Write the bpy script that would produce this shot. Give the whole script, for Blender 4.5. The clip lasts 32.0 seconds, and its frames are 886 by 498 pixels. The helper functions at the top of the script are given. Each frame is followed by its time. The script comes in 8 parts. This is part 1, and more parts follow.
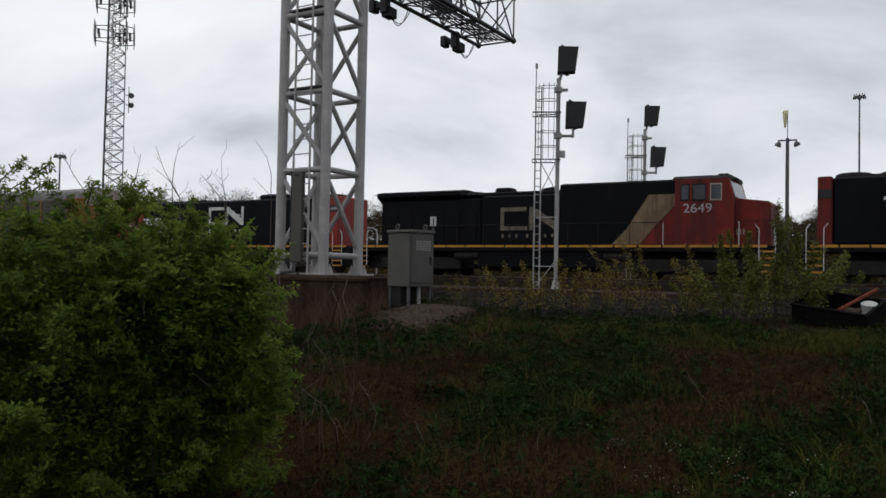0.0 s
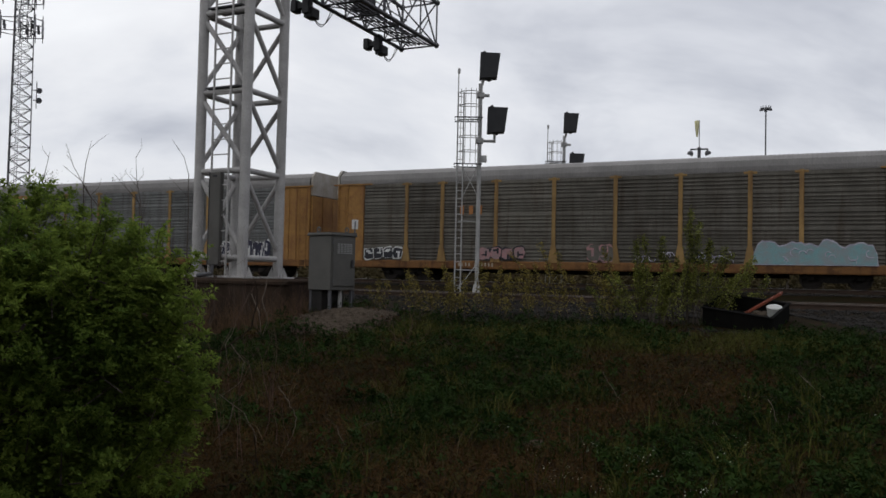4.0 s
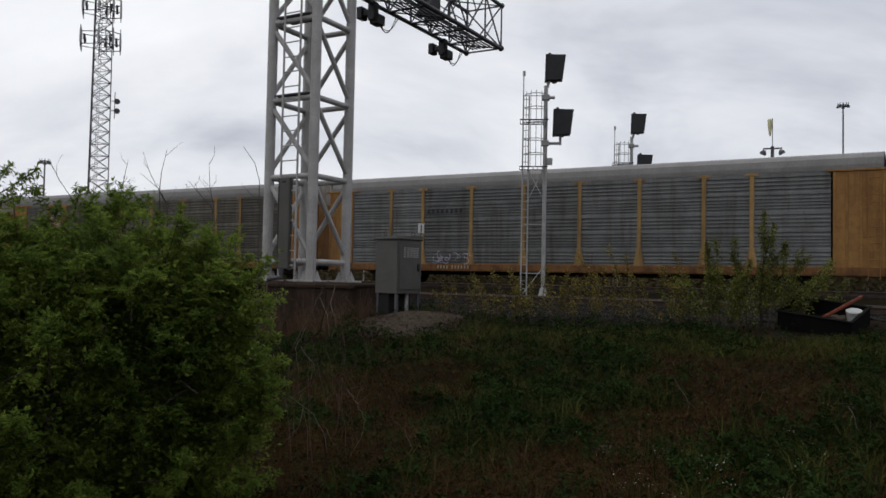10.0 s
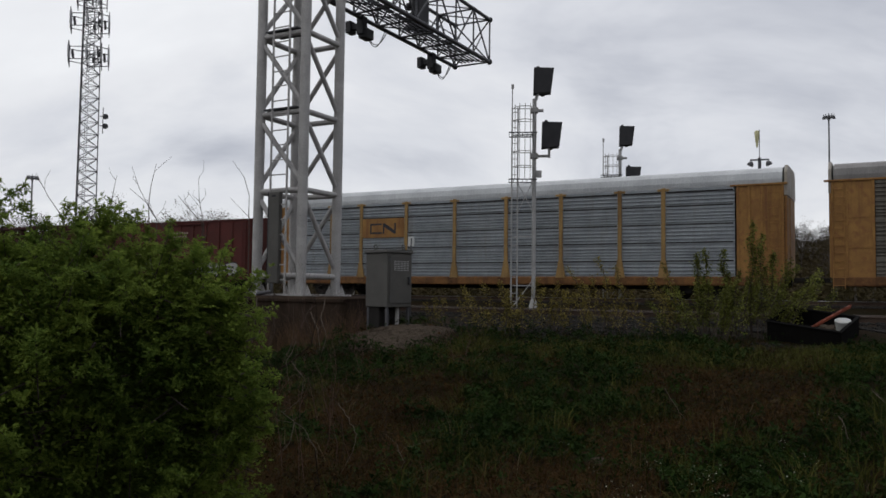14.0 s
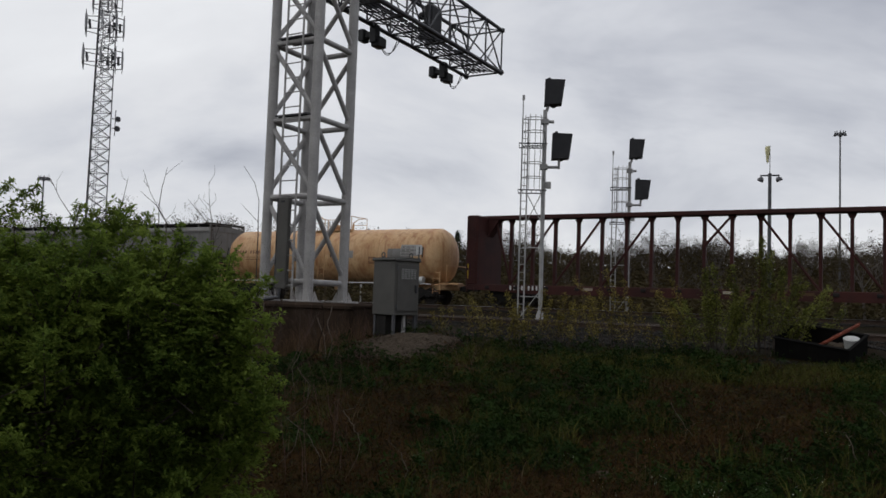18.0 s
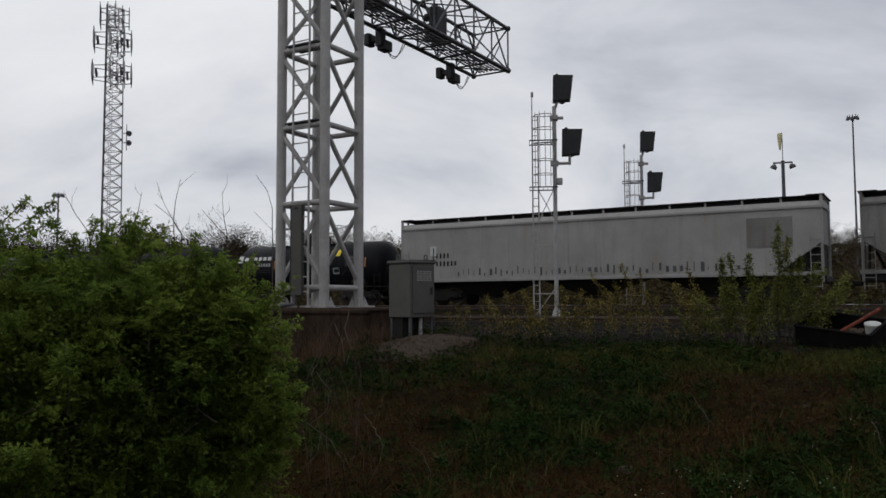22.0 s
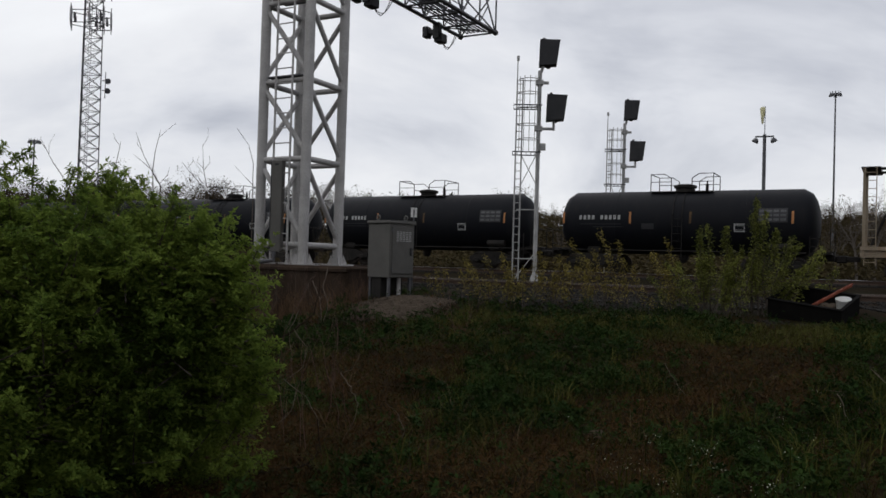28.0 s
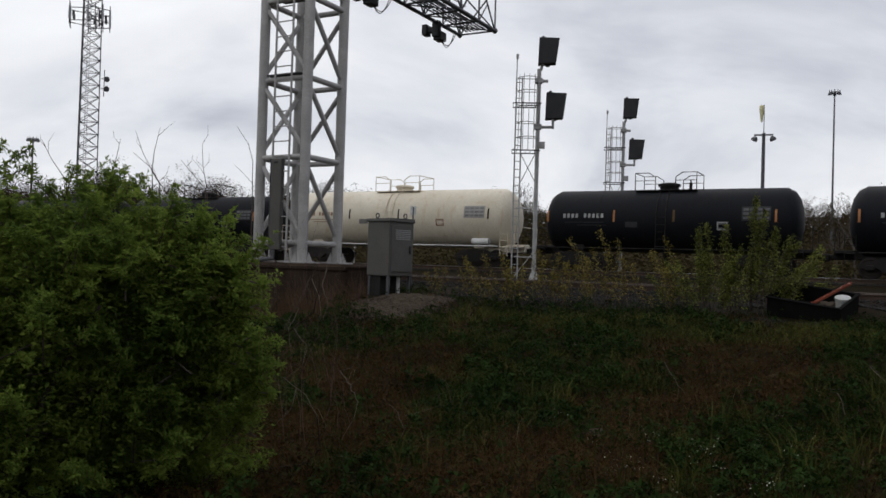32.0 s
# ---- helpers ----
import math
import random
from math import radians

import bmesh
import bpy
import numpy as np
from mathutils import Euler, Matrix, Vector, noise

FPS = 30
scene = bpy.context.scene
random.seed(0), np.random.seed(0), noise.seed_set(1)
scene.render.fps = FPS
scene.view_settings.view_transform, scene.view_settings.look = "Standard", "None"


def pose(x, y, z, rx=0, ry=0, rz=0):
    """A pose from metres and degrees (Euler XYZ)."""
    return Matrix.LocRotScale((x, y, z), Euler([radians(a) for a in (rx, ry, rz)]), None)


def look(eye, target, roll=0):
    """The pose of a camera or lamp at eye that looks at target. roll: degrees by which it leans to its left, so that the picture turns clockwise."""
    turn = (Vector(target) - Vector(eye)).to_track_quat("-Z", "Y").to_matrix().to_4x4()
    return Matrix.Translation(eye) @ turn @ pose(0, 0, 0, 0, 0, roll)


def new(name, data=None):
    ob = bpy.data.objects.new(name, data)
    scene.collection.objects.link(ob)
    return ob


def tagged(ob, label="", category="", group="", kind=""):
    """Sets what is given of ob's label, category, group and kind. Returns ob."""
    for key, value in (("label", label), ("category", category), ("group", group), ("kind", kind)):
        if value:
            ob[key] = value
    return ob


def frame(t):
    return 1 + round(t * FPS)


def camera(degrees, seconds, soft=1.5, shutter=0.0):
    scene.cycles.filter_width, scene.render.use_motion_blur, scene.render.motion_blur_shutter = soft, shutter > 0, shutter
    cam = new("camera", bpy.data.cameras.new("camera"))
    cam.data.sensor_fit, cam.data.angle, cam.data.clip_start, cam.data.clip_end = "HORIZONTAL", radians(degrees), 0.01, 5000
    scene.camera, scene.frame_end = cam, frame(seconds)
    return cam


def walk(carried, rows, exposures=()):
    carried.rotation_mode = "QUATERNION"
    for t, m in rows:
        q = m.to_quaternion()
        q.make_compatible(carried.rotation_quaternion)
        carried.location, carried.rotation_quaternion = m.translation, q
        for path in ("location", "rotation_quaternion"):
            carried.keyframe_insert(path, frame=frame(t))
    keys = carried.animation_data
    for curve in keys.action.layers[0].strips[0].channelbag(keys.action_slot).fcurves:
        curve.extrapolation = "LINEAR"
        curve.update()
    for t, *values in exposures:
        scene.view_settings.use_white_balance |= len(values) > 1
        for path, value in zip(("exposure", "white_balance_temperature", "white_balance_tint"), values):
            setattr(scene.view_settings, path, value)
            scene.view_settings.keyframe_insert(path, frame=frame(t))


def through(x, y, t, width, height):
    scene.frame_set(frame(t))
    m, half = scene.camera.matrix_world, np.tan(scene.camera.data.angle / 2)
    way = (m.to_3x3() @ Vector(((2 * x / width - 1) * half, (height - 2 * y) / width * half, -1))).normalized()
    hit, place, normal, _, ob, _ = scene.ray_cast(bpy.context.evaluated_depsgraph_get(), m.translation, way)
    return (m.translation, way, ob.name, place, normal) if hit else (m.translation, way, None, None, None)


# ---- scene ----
import functools

# Plan: z = 0 is the railhead of the far track, on which the train runs. "along" runs with the train (to the right and nearer),
# "perp" across the tracks, away from the camera, which stands over (0, 0).
TH = radians(30.63)
EYE = 0.12
SPEED = 13.5          # metres a second
TRACK = 37.44         # perp of the train's centre line
NEAR = 20.0           # perp of the empty track


def spot(along, perp, z=0.0):
    """A place from metres along and across the tracks."""
    return Vector((along * math.cos(TH) + perp * math.sin(TH), -along * math.sin(TH) + perp * math.cos(TH), z))


def sight(az, dist, z=0.0):
    """A place from degrees to the right of +y and metres away."""
    return Vector((dist * math.sin(radians(az)), dist * math.cos(radians(az)), z))


def plan(v):
    """Metres along and across the tracks of a place."""
    return v[0] * math.cos(TH) - v[1] * math.sin(TH), v[0] * math.sin(TH) + v[1] * math.cos(TH)


# ---- camera ----
cam = camera(56.75, 32.0, soft=1.6)
# seconds, yaw to the left, pitch up, roll; the hand that holds it sways
VIEW = [
    (0, -0.00, 1.69, 1.10), (0.5, -0.08, 1.79, 1.18), (1, -0.08, 1.73, 0.99), (1.5, -0.78, 1.74, 1.02),
    (2, -1.63, 1.61, 0.94), (2.5, -2.78, 1.62, 0.96), (3, -4.29, 1.99, 1.10), (3.5, -5.47, 2.05, 1.25),
    (5.5, -5.27, 1.97, 1.26), (6, -4.08, 1.84, 1.15), (6.5, -1.89, 1.96, 0.87), (7, -1.04, 2.23, 1.24),
    (7.5, -0.32, 1.93, 1.29), (8, -0.25, 1.83, 1.39), (8.5, -0.49, 2.03, 1.52), (9, -0.16, 2.40, 1.32),
    (9.5, -0.46, 2.27, 0.96), (10, -0.89, 2.19, 1.15), (10.5, -0.82, 2.70, 1.16), (11, -0.80, 3.03, 0.88),
    (11.5, -0.95, 3.12, 0.94), (12, -1.88, 2.66, 0.69), (12.5, -1.93, 3.02, 0.93), (13, -2.15, 3.17, 0.76),
    (13.5, -1.68, 2.99, 0.57), (14, -1.58, 3.11, 0.70), (14.5, -1.71, 3.42, 0.65), (16.5, -1.97, 3.56, 0.92),
    (17, -1.74, 3.52, 0.71), (17.5, -2.01, 3.94, 1.28), (18, -1.03, 3.73, 1.95), (18.5, 0.21, 2.95, 0.64),
    (19, 0.54, 3.52, 0.07), (19.5, -0.25, 4.02, 0.23), (20, -0.56, 3.02, -0.18), (20.5, -0.57, 3.47, 0.24),
    (21, -0.17, 3.96, -0.12), (21.5, 0.03, 4.04, -0.17), (22, -0.06, 3.77, -0.24), (22.5, -0.14, 4.01, -0.60),
    (23, -0.59, 3.96, -0.20), (23.5, -1.35, 3.35, 0.07), (24, -1.94, 3.10, 0.30), (24.5, -2.53, 2.38, 0.70),
    (26.5, -3.00, 2.40, 1.09), (26.7, -2.11, 2.04, 1.20), (26.8, -1.38, 1.70, 1.90), (26.9, -1.40, 1.80, 2.35), (27, -2.67, 1.82, 2.98), (27.5, -1.41, 1.24, 2.12), (28, -1.52, 1.12, 1.72),
    (28.5, -2.77, 1.11, 2.03), (29, -2.15, 0.87, 1.80), (29.5, -2.56, 0.84, 2.35), (30, -3.47, 0.60, 2.14),
    (30.5, -3.64, 0.88, 1.94), (31, -3.55, 0.97, 1.95), (31.5, -2.68, 0.95, 2.19), (32, -1.59, 1.00, 1.74),
]


def view_rows():
    rows = []
    for t, yaw, pitch, roll in VIEW:
        eye = Vector((-0.045 * t / 32.0, 0.0, EYE))
        y, p = radians(yaw), radians(pitch)
        rows.append((t, look(eye, eye + Vector((-math.sin(y) * math.cos(p), math.cos(y) * math.cos(p), math.sin(p))), roll)))
    return rows


walk(cam, view_rows(), [(0, -0.03), (10, 0.0), (13, -0.08), (16.5, -0.15), (20, -0.25), (23, -0.22), (27, -0.12), (29, 0.0), (32, 0.0)])

# ---- world and sun ----
world = bpy.data.worlds.new("overcast")
scene.world = world
world.use_nodes = True


def build_sky():
    nt = world.node_tree
    n, l = nt.nodes, nt.links
    n.clear()
    out, bg = n.new("ShaderNodeOutputWorld"), n.new("ShaderNodeBackground")
    sky = n.new("ShaderNodeTexSky")
    sky.sky_type, sky.sun_disc = "NISHITA", False
    sky.sun_elevation, sky.sun_rotation = radians(48), radians(20)
    tc = n.new("ShaderNodeTexCoord")
    sep = n.new("ShaderNodeSeparateXYZ")
    l.new(tc.outputs["Generated"], sep.inputs[0])
    # flat cloud deck: the direction divided by its height
    h = n.new("ShaderNodeMath"); h.operation = "ADD"; h.inputs[1].default_value = 0.34
    habs = n.new("ShaderNodeMath"); habs.operation = "ABSOLUTE"
    l.new(sep.outputs[2], habs.inputs[0]); l.new(habs.outputs[0], h.inputs[0])
    dx = n.new("ShaderNodeMath"); dx.operation = "DIVIDE"
    dy = n.new("ShaderNodeMath"); dy.operation = "DIVIDE"
    l.new(sep.outputs[0], dx.inputs[0]); l.new(h.outputs[0], dx.inputs[1])
    l.new(sep.outputs[1], dy.inputs[0]); l.new(h.outputs[0], dy.inputs[1])
    com = n.new("ShaderNodeCombineXYZ")
    l.new(dx.outputs[0], com.inputs[0]); l.new(dy.outputs[0], com.inputs[1])
    big = n.new("ShaderNodeTexNoise")
    big.inputs["Scale"].default_value, big.inputs["Detail"].default_value = 1.25, 6.0
    big.inputs["Roughness"].default_value, big.inputs["Distortion"].default_value = 0.55, 0.35
    off = n.new("ShaderNodeVectorMath"); off.operation = "ADD"; off.inputs[1].default_value = (3.1, 7.7, 0.0)
    l.new(com.outputs[0], off.inputs[0]); l.new(off.outputs[0], big.inputs["Vector"])
    ramp = n.new("ShaderNodeValToRGB")
    e = ramp.color_ramp.elements
    e[0].position, e[0].color = 0.28, (0.415, 0.44, 0.515, 1)
    e[1].position, e[1].color = 0.86, (0.965, 0.98, 1.01, 1)
    m = ramp.color_ramp.elements.new(0.5); m.color = (0.735, 0.755, 0.81, 1)
    m2 = ramp.color_ramp.elements.new(0.64); m2.color = (0.86, 0.873, 0.91, 1)
    tilt = n.new("ShaderNodeMath"); tilt.operation = "MULTIPLY_ADD"; tilt.inputs[1].default_value = 0.05
    deep = n.new("ShaderNodeMath"); deep.operation = "MULTIPLY_ADD"; deep.inputs[1].default_value, deep.inputs[2].default_value = 1.2, -0.095
    l.new(big.outputs[0], deep.inputs[0])
    l.new(sep.outputs[0], tilt.inputs[0]); l.new(deep.outputs[0], tilt.inputs[2])
    # a darker bank of cloud low down, and more light overhead
    bank = n.new("ShaderNodeValToRGB")
    bank.color_ramp.interpolation = "EASE"
    steps = bank.color_ramp.elements
    steps[0].position, steps[0].color = 0.0, (0.62, 0.62, 0.62, 1)
    steps[1].position, steps[1].color = 1.0, (0.5, 0.5, 0.5, 1)
    for x, y in ((0.055, 0.58), (0.10, 0.48), (0.15, 0.50), (0.21, 0.62), (0.27, 0.66), (0.36, 0.56)):
        steps.new(x).color = (y, y, y, 1)
    l.new(habs.outputs[0], bank.inputs[0])
    rise = n.new("ShaderNodeMapRange"); rise.interpolation_type = "SMOOTHSTEP"
    for k, v in zip((1, 2, 3, 4), (0.13, 0.24, -0.01, 0.03)):
        rise.inputs[k].default_value = v
    l.new(habs.outputs[0], rise.inputs[0])
    s1 = n.new("ShaderNodeMath"); s2 = n.new("ShaderNodeMath")
    s1.operation = "MULTIPLY_ADD"; s1.inputs[1].default_value = 0.8
    lift = n.new("ShaderNodeMath"); lift.inputs[1].default_value = -0.395
    side = n.new("ShaderNodeClamp"); side.inputs[1].default_value, side.inputs[2].default_value = -0.5, 0.5
    l.new(sep.outputs[0], side.inputs[0])
    level = n.new("ShaderNodeClamp"); level.inputs[2].default_value = 0.4
    l.new(habs.outputs[0], level.inputs[0])
    below = n.new("ShaderNodeMath"); below.operation = "SUBTRACT"; below.inputs[0].default_value = 0.13
    l.new(level.outputs[0], below.inputs[1])
    lean = n.new("ShaderNodeMath"); lean.operation = "MULTIPLY"
    l.new(side.outputs[0], lean.inputs[0]); l.new(below.outputs[0], lean.inputs[1])
    slant = n.new("ShaderNodeMath"); slant.operation = "MULTIPLY_ADD"; slant.inputs[1].default_value = 2.4
    l.new(lean.outputs[0], slant.inputs[0]); l.new(tilt.outputs[0], slant.inputs[2])
    l.new(slant.outputs[0], lift.inputs[0])
    l.new(bank.outputs[0], s1.inputs[0]); l.new(lift.outputs[0], s1.inputs[2])
    l.new(s1.outputs[0], s2.inputs[0]); l.new(rise.outputs[0], s2.inputs[1])
    l.new(s2.outputs[0], ramp.inputs[0])
    mix = n.new("ShaderNodeMix"); mix.data_type = "RGBA"
    mix.inputs[0].default_value = 0.96
    dim = n.new("ShaderNodeMix"); dim.data_type = "RGBA"; dim.blend_type = "MULTIPLY"; dim.inputs[0].default_value = 1.0
    dim.inputs[7].default_value = (0.1, 0.1, 0.1, 1)
    l.new(sky.outputs[0], dim.inputs[6])
    l.new(dim.outputs[2], mix.inputs[6]); l.new(ramp.outputs[0], mix.inputs[7])
    l.new(mix.outputs[2], bg.inputs[0])
    zen = n.new("ShaderNodeMapRange"); zen.interpolation_type = "SMOOTHSTEP"
    for k, v in zip((1, 2, 3, 4), (0.38, 0.95, 1.0, 1.5)):
        zen.inputs[k].default_value = v
    l.new(sep.outputs[2], zen.inputs[0]); l.new(zen.outputs[0], bg.inputs[1])
    l.new(bg.outputs[0], out.inputs[0])


build_sky()
sun = new("sun", bpy.data.lights.new("sun", "SUN"))
sun.data.energy, sun.data.angle, sun.data.color = 0.3, radians(35), (1.0, 0.97, 0.93)
sun.matrix_world = look((0, 0, 60), (-12, -40, 0))


# ---- materials ----
def mat(name, c1, c2=None, rough=0.7, metal=0.0, scale=1.5, fine=30.0, bump=0.25, streak=None, amount=0.4, grime=None, vary=0.0, stretch=(1, 1, 1), sheen=None):
    """Paint or stuff in two tones: broad blotches, fine grain, and streaks that run down where given."""
    m = bpy.data.materials.new(name)
    m.use_nodes = True
    n, l = m.node_tree.nodes, m.node_tree.links
    bs = n["Principled BSDF"]
    bs.inputs["Roughness"].default_value, bs.inputs["Metallic"].default_value = rough, metal
    bs.inputs["Specular IOR Level"].default_value = sheen if sheen is not None else 0.03 if rough > 0.85 else (0.2 if rough > 0.6 else 0.32)
    tc, info = n.new("ShaderNodeTexCoord"), n.new("ShaderNodeObjectInfo")
    far = n.new("ShaderNodeMath"); far.operation = "MULTIPLY"; far.inputs[1].default_value = 37.0
    l.new(info.outputs["Random"], far.inputs[0])
    mv = n.new("ShaderNodeVectorMath"); mv.operation = "MULTIPLY"; mv.inputs[1].default_value = stretch
    l.new(tc.outputs["Object"], mv.inputs[0])
    add = n.new("ShaderNodeVectorMath")
    l.new(mv.outputs[0], add.inputs[0]); l.new(far.outputs[0], add.inputs[1])
    c2 = c2 or tuple(0.7 * v for v in c1)

    def grain(s, detail, vec):
        t = n.new("ShaderNodeTexNoise")
        t.inputs["Scale"].default_value, t.inputs["Detail"].default_value, t.inputs["Roughness"].default_value = s, detail, 0.62
        l.new(vec, t.inputs["Vector"])
        return t.outputs[0]

    def ramp(src, a, b):
        r = n.new("ShaderNodeMapRange")
        r.inputs[1].default_value, r.inputs[2].default_value = a, b
        l.new(src, r.inputs[0])
        return r.outputs[0]

    def blend(f, a, b, kind="MIX"):
        x = n.new("ShaderNodeMix"); x.data_type, x.blend_type = "RGBA", kind
        for k, v in ((0, f), (6, a), (7, b)):
            if isinstance(v, (int, float)):
                x.inputs[k].default_value = v
            elif isinstance(v, tuple):
                x.inputs[k].default_value = (*v, 1)
            else:
                l.new(v, x.inputs[k])
        return x.outputs[2]

    broad, small = grain(scale, 5, add.outputs[0]), grain(fine, 4, add.outputs[0])
    col = blend(ramp(broad, 0.36, 0.64), c1, c2)
    col = blend(0.55, col, blend(ramp(small, 0.25, 0.75), (0.55, 0.55, 0.55), (1.35, 1.35, 1.35)), "MULTIPLY")
    if streak:
        sv = n.new("ShaderNodeVectorMath"); sv.operation = "MULTIPLY"; sv.inputs[1].default_value = (3.2, 3.2, 0.28)
        l.new(add.outputs[0], sv.inputs[0])
        s = ramp(grain(1.0, 6, sv.outputs[0]), 0.62 - 0.25 * amount, 0.72)
        k = n.new("ShaderNodeMath"); k.operation = "MULTIPLY"; k.inputs[1].default_value = min(1.0, 0.35 + amount)
        l.new(s, k.inputs[0])
        col = blend(k.outputs[0], col, streak)
    if grime:
        g = ramp(grain(scale * 3.3, 7, add.outputs[0]), 0.52, 0.7)
        col = blend(g, col, grime)
    if vary:
        v = n.new("ShaderNodeMapRange")
        v.inputs[3].default_value, v.inputs[4].default_value = 1 - vary, 1 + vary
        l.new(info.outputs["Random"], v.inputs[0])
        cc = n.new("ShaderNodeCombineColor")
        for k in range(3):
            l.new(v.outputs[0], cc.inputs[k])
        col = blend(1.0, col, cc.outputs[0], "MULTIPLY")
    l.new(col, bs.inputs["Base Color"])
    rr = n.new("ShaderNodeMapRange")
    rr.inputs[3].default_value, rr.inputs[4].default_value = max(0.05, rough - 0.12), min(1.0, rough + 0.12)
    l.new(small, rr.inputs[0]); l.new(rr.outputs[0], bs.inputs["Roughness"])
    if bump:
        bn = n.new("ShaderNodeBump"); bn.inputs["Strength"].default_value, bn.inputs["Distance"].default_value = bump, 0.02
        l.new(small, bn.inputs["Height"]); l.new(bn.outputs[0], bs.inputs["Normal"])
    return m


def leaf_mat(name, c1, c2, rough=0.6, through=0.25, single=0.8, size=1.1):
    """Leaves and blades: colour by island, a little light through them."""
    m = bpy.data.materials.new(name)
    m.use_nodes = True
    n, l = m.node_tree.nodes, m.node_tree.links
    bs, out = n["Principled BSDF"], n["Material Output"]
    g = n.new("ShaderNodeNewGeometry")
    tc, t = n.new("ShaderNodeTexCoord"), n.new("ShaderNodeTexNoise")
    t.inputs["Scale"].default_value = size
    l.new(tc.outputs["Object"], t.inputs["Vector"])
    mx = n.new("ShaderNodeMath"); mx.operation = "ADD"; mx.use_clamp = True
    half = n.new("ShaderNodeMath"); half.operation = "MULTIPLY_ADD"; half.inputs[1].default_value, half.inputs[2].default_value = 2.2, -0.85
    l.new(t.outputs[0], half.inputs[0])
    isl = n.new("ShaderNodeMath"); isl.operation = "MULTIPLY_ADD"; isl.inputs[1].default_value, isl.inputs[2].default_value = single, 0.25 - 0.5 * single
    l.new(g.outputs["Random Per Island"], isl.inputs[0])
    l.new(half.outputs[0], mx.inputs[0]); l.new(isl.outputs[0], mx.inputs[1])
    mix = n.new("ShaderNodeMix"); mix.data_type = "RGBA"
    mix.inputs[6].default_value, mix.inputs[7].default_value = (*c1, 1), (*c2, 1)
    l.new(mx.outputs[0], mix.inputs[0])
    l.new(mix.outputs[2], bs.inputs["Base Color"])
    bs.inputs["Roughness"].default_value, bs.inputs["Specular IOR Level"].default_value = rough, 0.05
    tr, ms = n.new("ShaderNodeBsdfTranslucent"), n.new("ShaderNodeMixShader")
    l.new(mix.outputs[2], tr.inputs[0])
    ms.inputs[0].default_value = through
    l.new(bs.outputs[0], ms.inputs[1]); l.new(tr.outputs[0], ms.inputs[2]); l.new(ms.outputs[0], out.inputs[0])
    return m


def glass_mat(name):
    m = bpy.data.materials.new(name)
    m.use_nodes = True
    bs = m.node_tree.nodes["Principled BSDF"]
    bs.inputs["Base Color"].default_value = (0.05, 0.055, 0.06, 1)
    bs.inputs["Roughness"].default_value = 0.06
    return m


GALV = mat("galvanised steel", (0.37, 0.357, 0.345), (0.29, 0.28, 0.27), 0.6, 0.05, 2.0, 40, 0.12, (0.27, 0.255, 0.24), 0.3)
GALVDARK = mat("dark grey steel", (0.10, 0.10, 0.105), (0.06, 0.06, 0.065), 0.6, 0.4, 2.0, 40, 0.12)
MASTPAINT = mat("aluminium paint", (0.36, 0.355, 0.345), (0.27, 0.266, 0.258), 0.6, 0.15, 3.0, 50, 0.1)
SIGBLACK = mat("flat black enamel", (0.012, 0.012, 0.014), (0.02, 0.02, 0.022), 0.6, 0, 3, 60, 0.08)
CABGREY = mat("grey cabinet paint", (0.080, 0.076, 0.068), (0.064, 0.061, 0.055), 0.55, 0.0, 2.0, 45, 0.1, (0.075, 0.07, 0.06), 0.3)
CONCRETE = mat("old concrete", (0.045, 0.031, 0.022), (0.027, 0.019, 0.0145), 0.9, 0, 1.6, 25, 0.5, (0.02, 0.014, 0.01), 0.5)
RACKGREY = mat("galvanised side sheet", (0.166, 0.168, 0.166), (0.115, 0.116, 0.113), 0.65, 0.2, 1.2, 25, 0.12, (0.068, 0.058, 0.050), 0.45, vary=0.22)
RACKTAN = mat("rust dulled side sheet", (0.128, 0.119, 0.101), (0.088, 0.080, 0.067), 0.7, 0.1, 1.2, 25, 0.12, (0.060, 0.043, 0.031), 0.5, vary=0.18)
RACKBRIGHT = mat("bright side sheet", (0.27, 0.29, 0.305), (0.205, 0.22, 0.235), 0.55, 0.3, 1.2, 25, 0.1, (0.20, 0.19, 0.18), 0.3, vary=0.1)
YELLOW = mat("railcar yellow", (0.285, 0.152, 0.045), (0.215, 0.108, 0.035), 0.65, 0, 1.3, 30, 0.12, (0.12, 0.05, 0.024), 0.45, (0.19, 0.085, 0.032))
DUSTYELLOW = mat("dust dulled yellow", (0.285, 0.178, 0.068), (0.215, 0.132, 0.052), 0.75, 0, 1.3, 30, 0.12, (0.09, 0.048, 0.026), 0.5, vary=0.15)
SILLRUST = mat("rusting yellow sill", (0.19, 0.090, 0.030), (0.11, 0.050, 0.020), 0.75, 0, 2.2, 30, 0.2, (0.035, 0.018, 0.011), 0.6, (0.17, 0.085, 0.028), stretch=(0.5, 1, 1))
ROOFGREY = mat("galvanised roof sheet", (0.195, 0.186, 0.178), (0.15, 0.143, 0.137), 0.6, 0.25, 0.8, 25, 0.1, (0.17, 0.16, 0.15), 0.3)
ROOFPALE = mat("pale roof sheet", (0.42, 0.43, 0.435), (0.33, 0.34, 0.345), 0.5, 0.3, 0.8, 25, 0.1)
BLACKPAINT = mat("black locomotive paint", (0.0050, 0.0056, 0.0075), (0.0035, 0.0037, 0.0046), 0.55, 0, 0.9, 30, 0.06, (0.008, 0.0075, 0.007), 0.3, sheen=0.07)
REDPAINT = mat("red locomotive paint", (0.27, 0.020, 0.012), (0.20, 0.016, 0.010), 0.5, 0, 1.2, 30, 0.06, (0.07, 0.014, 0.011), 0.3)
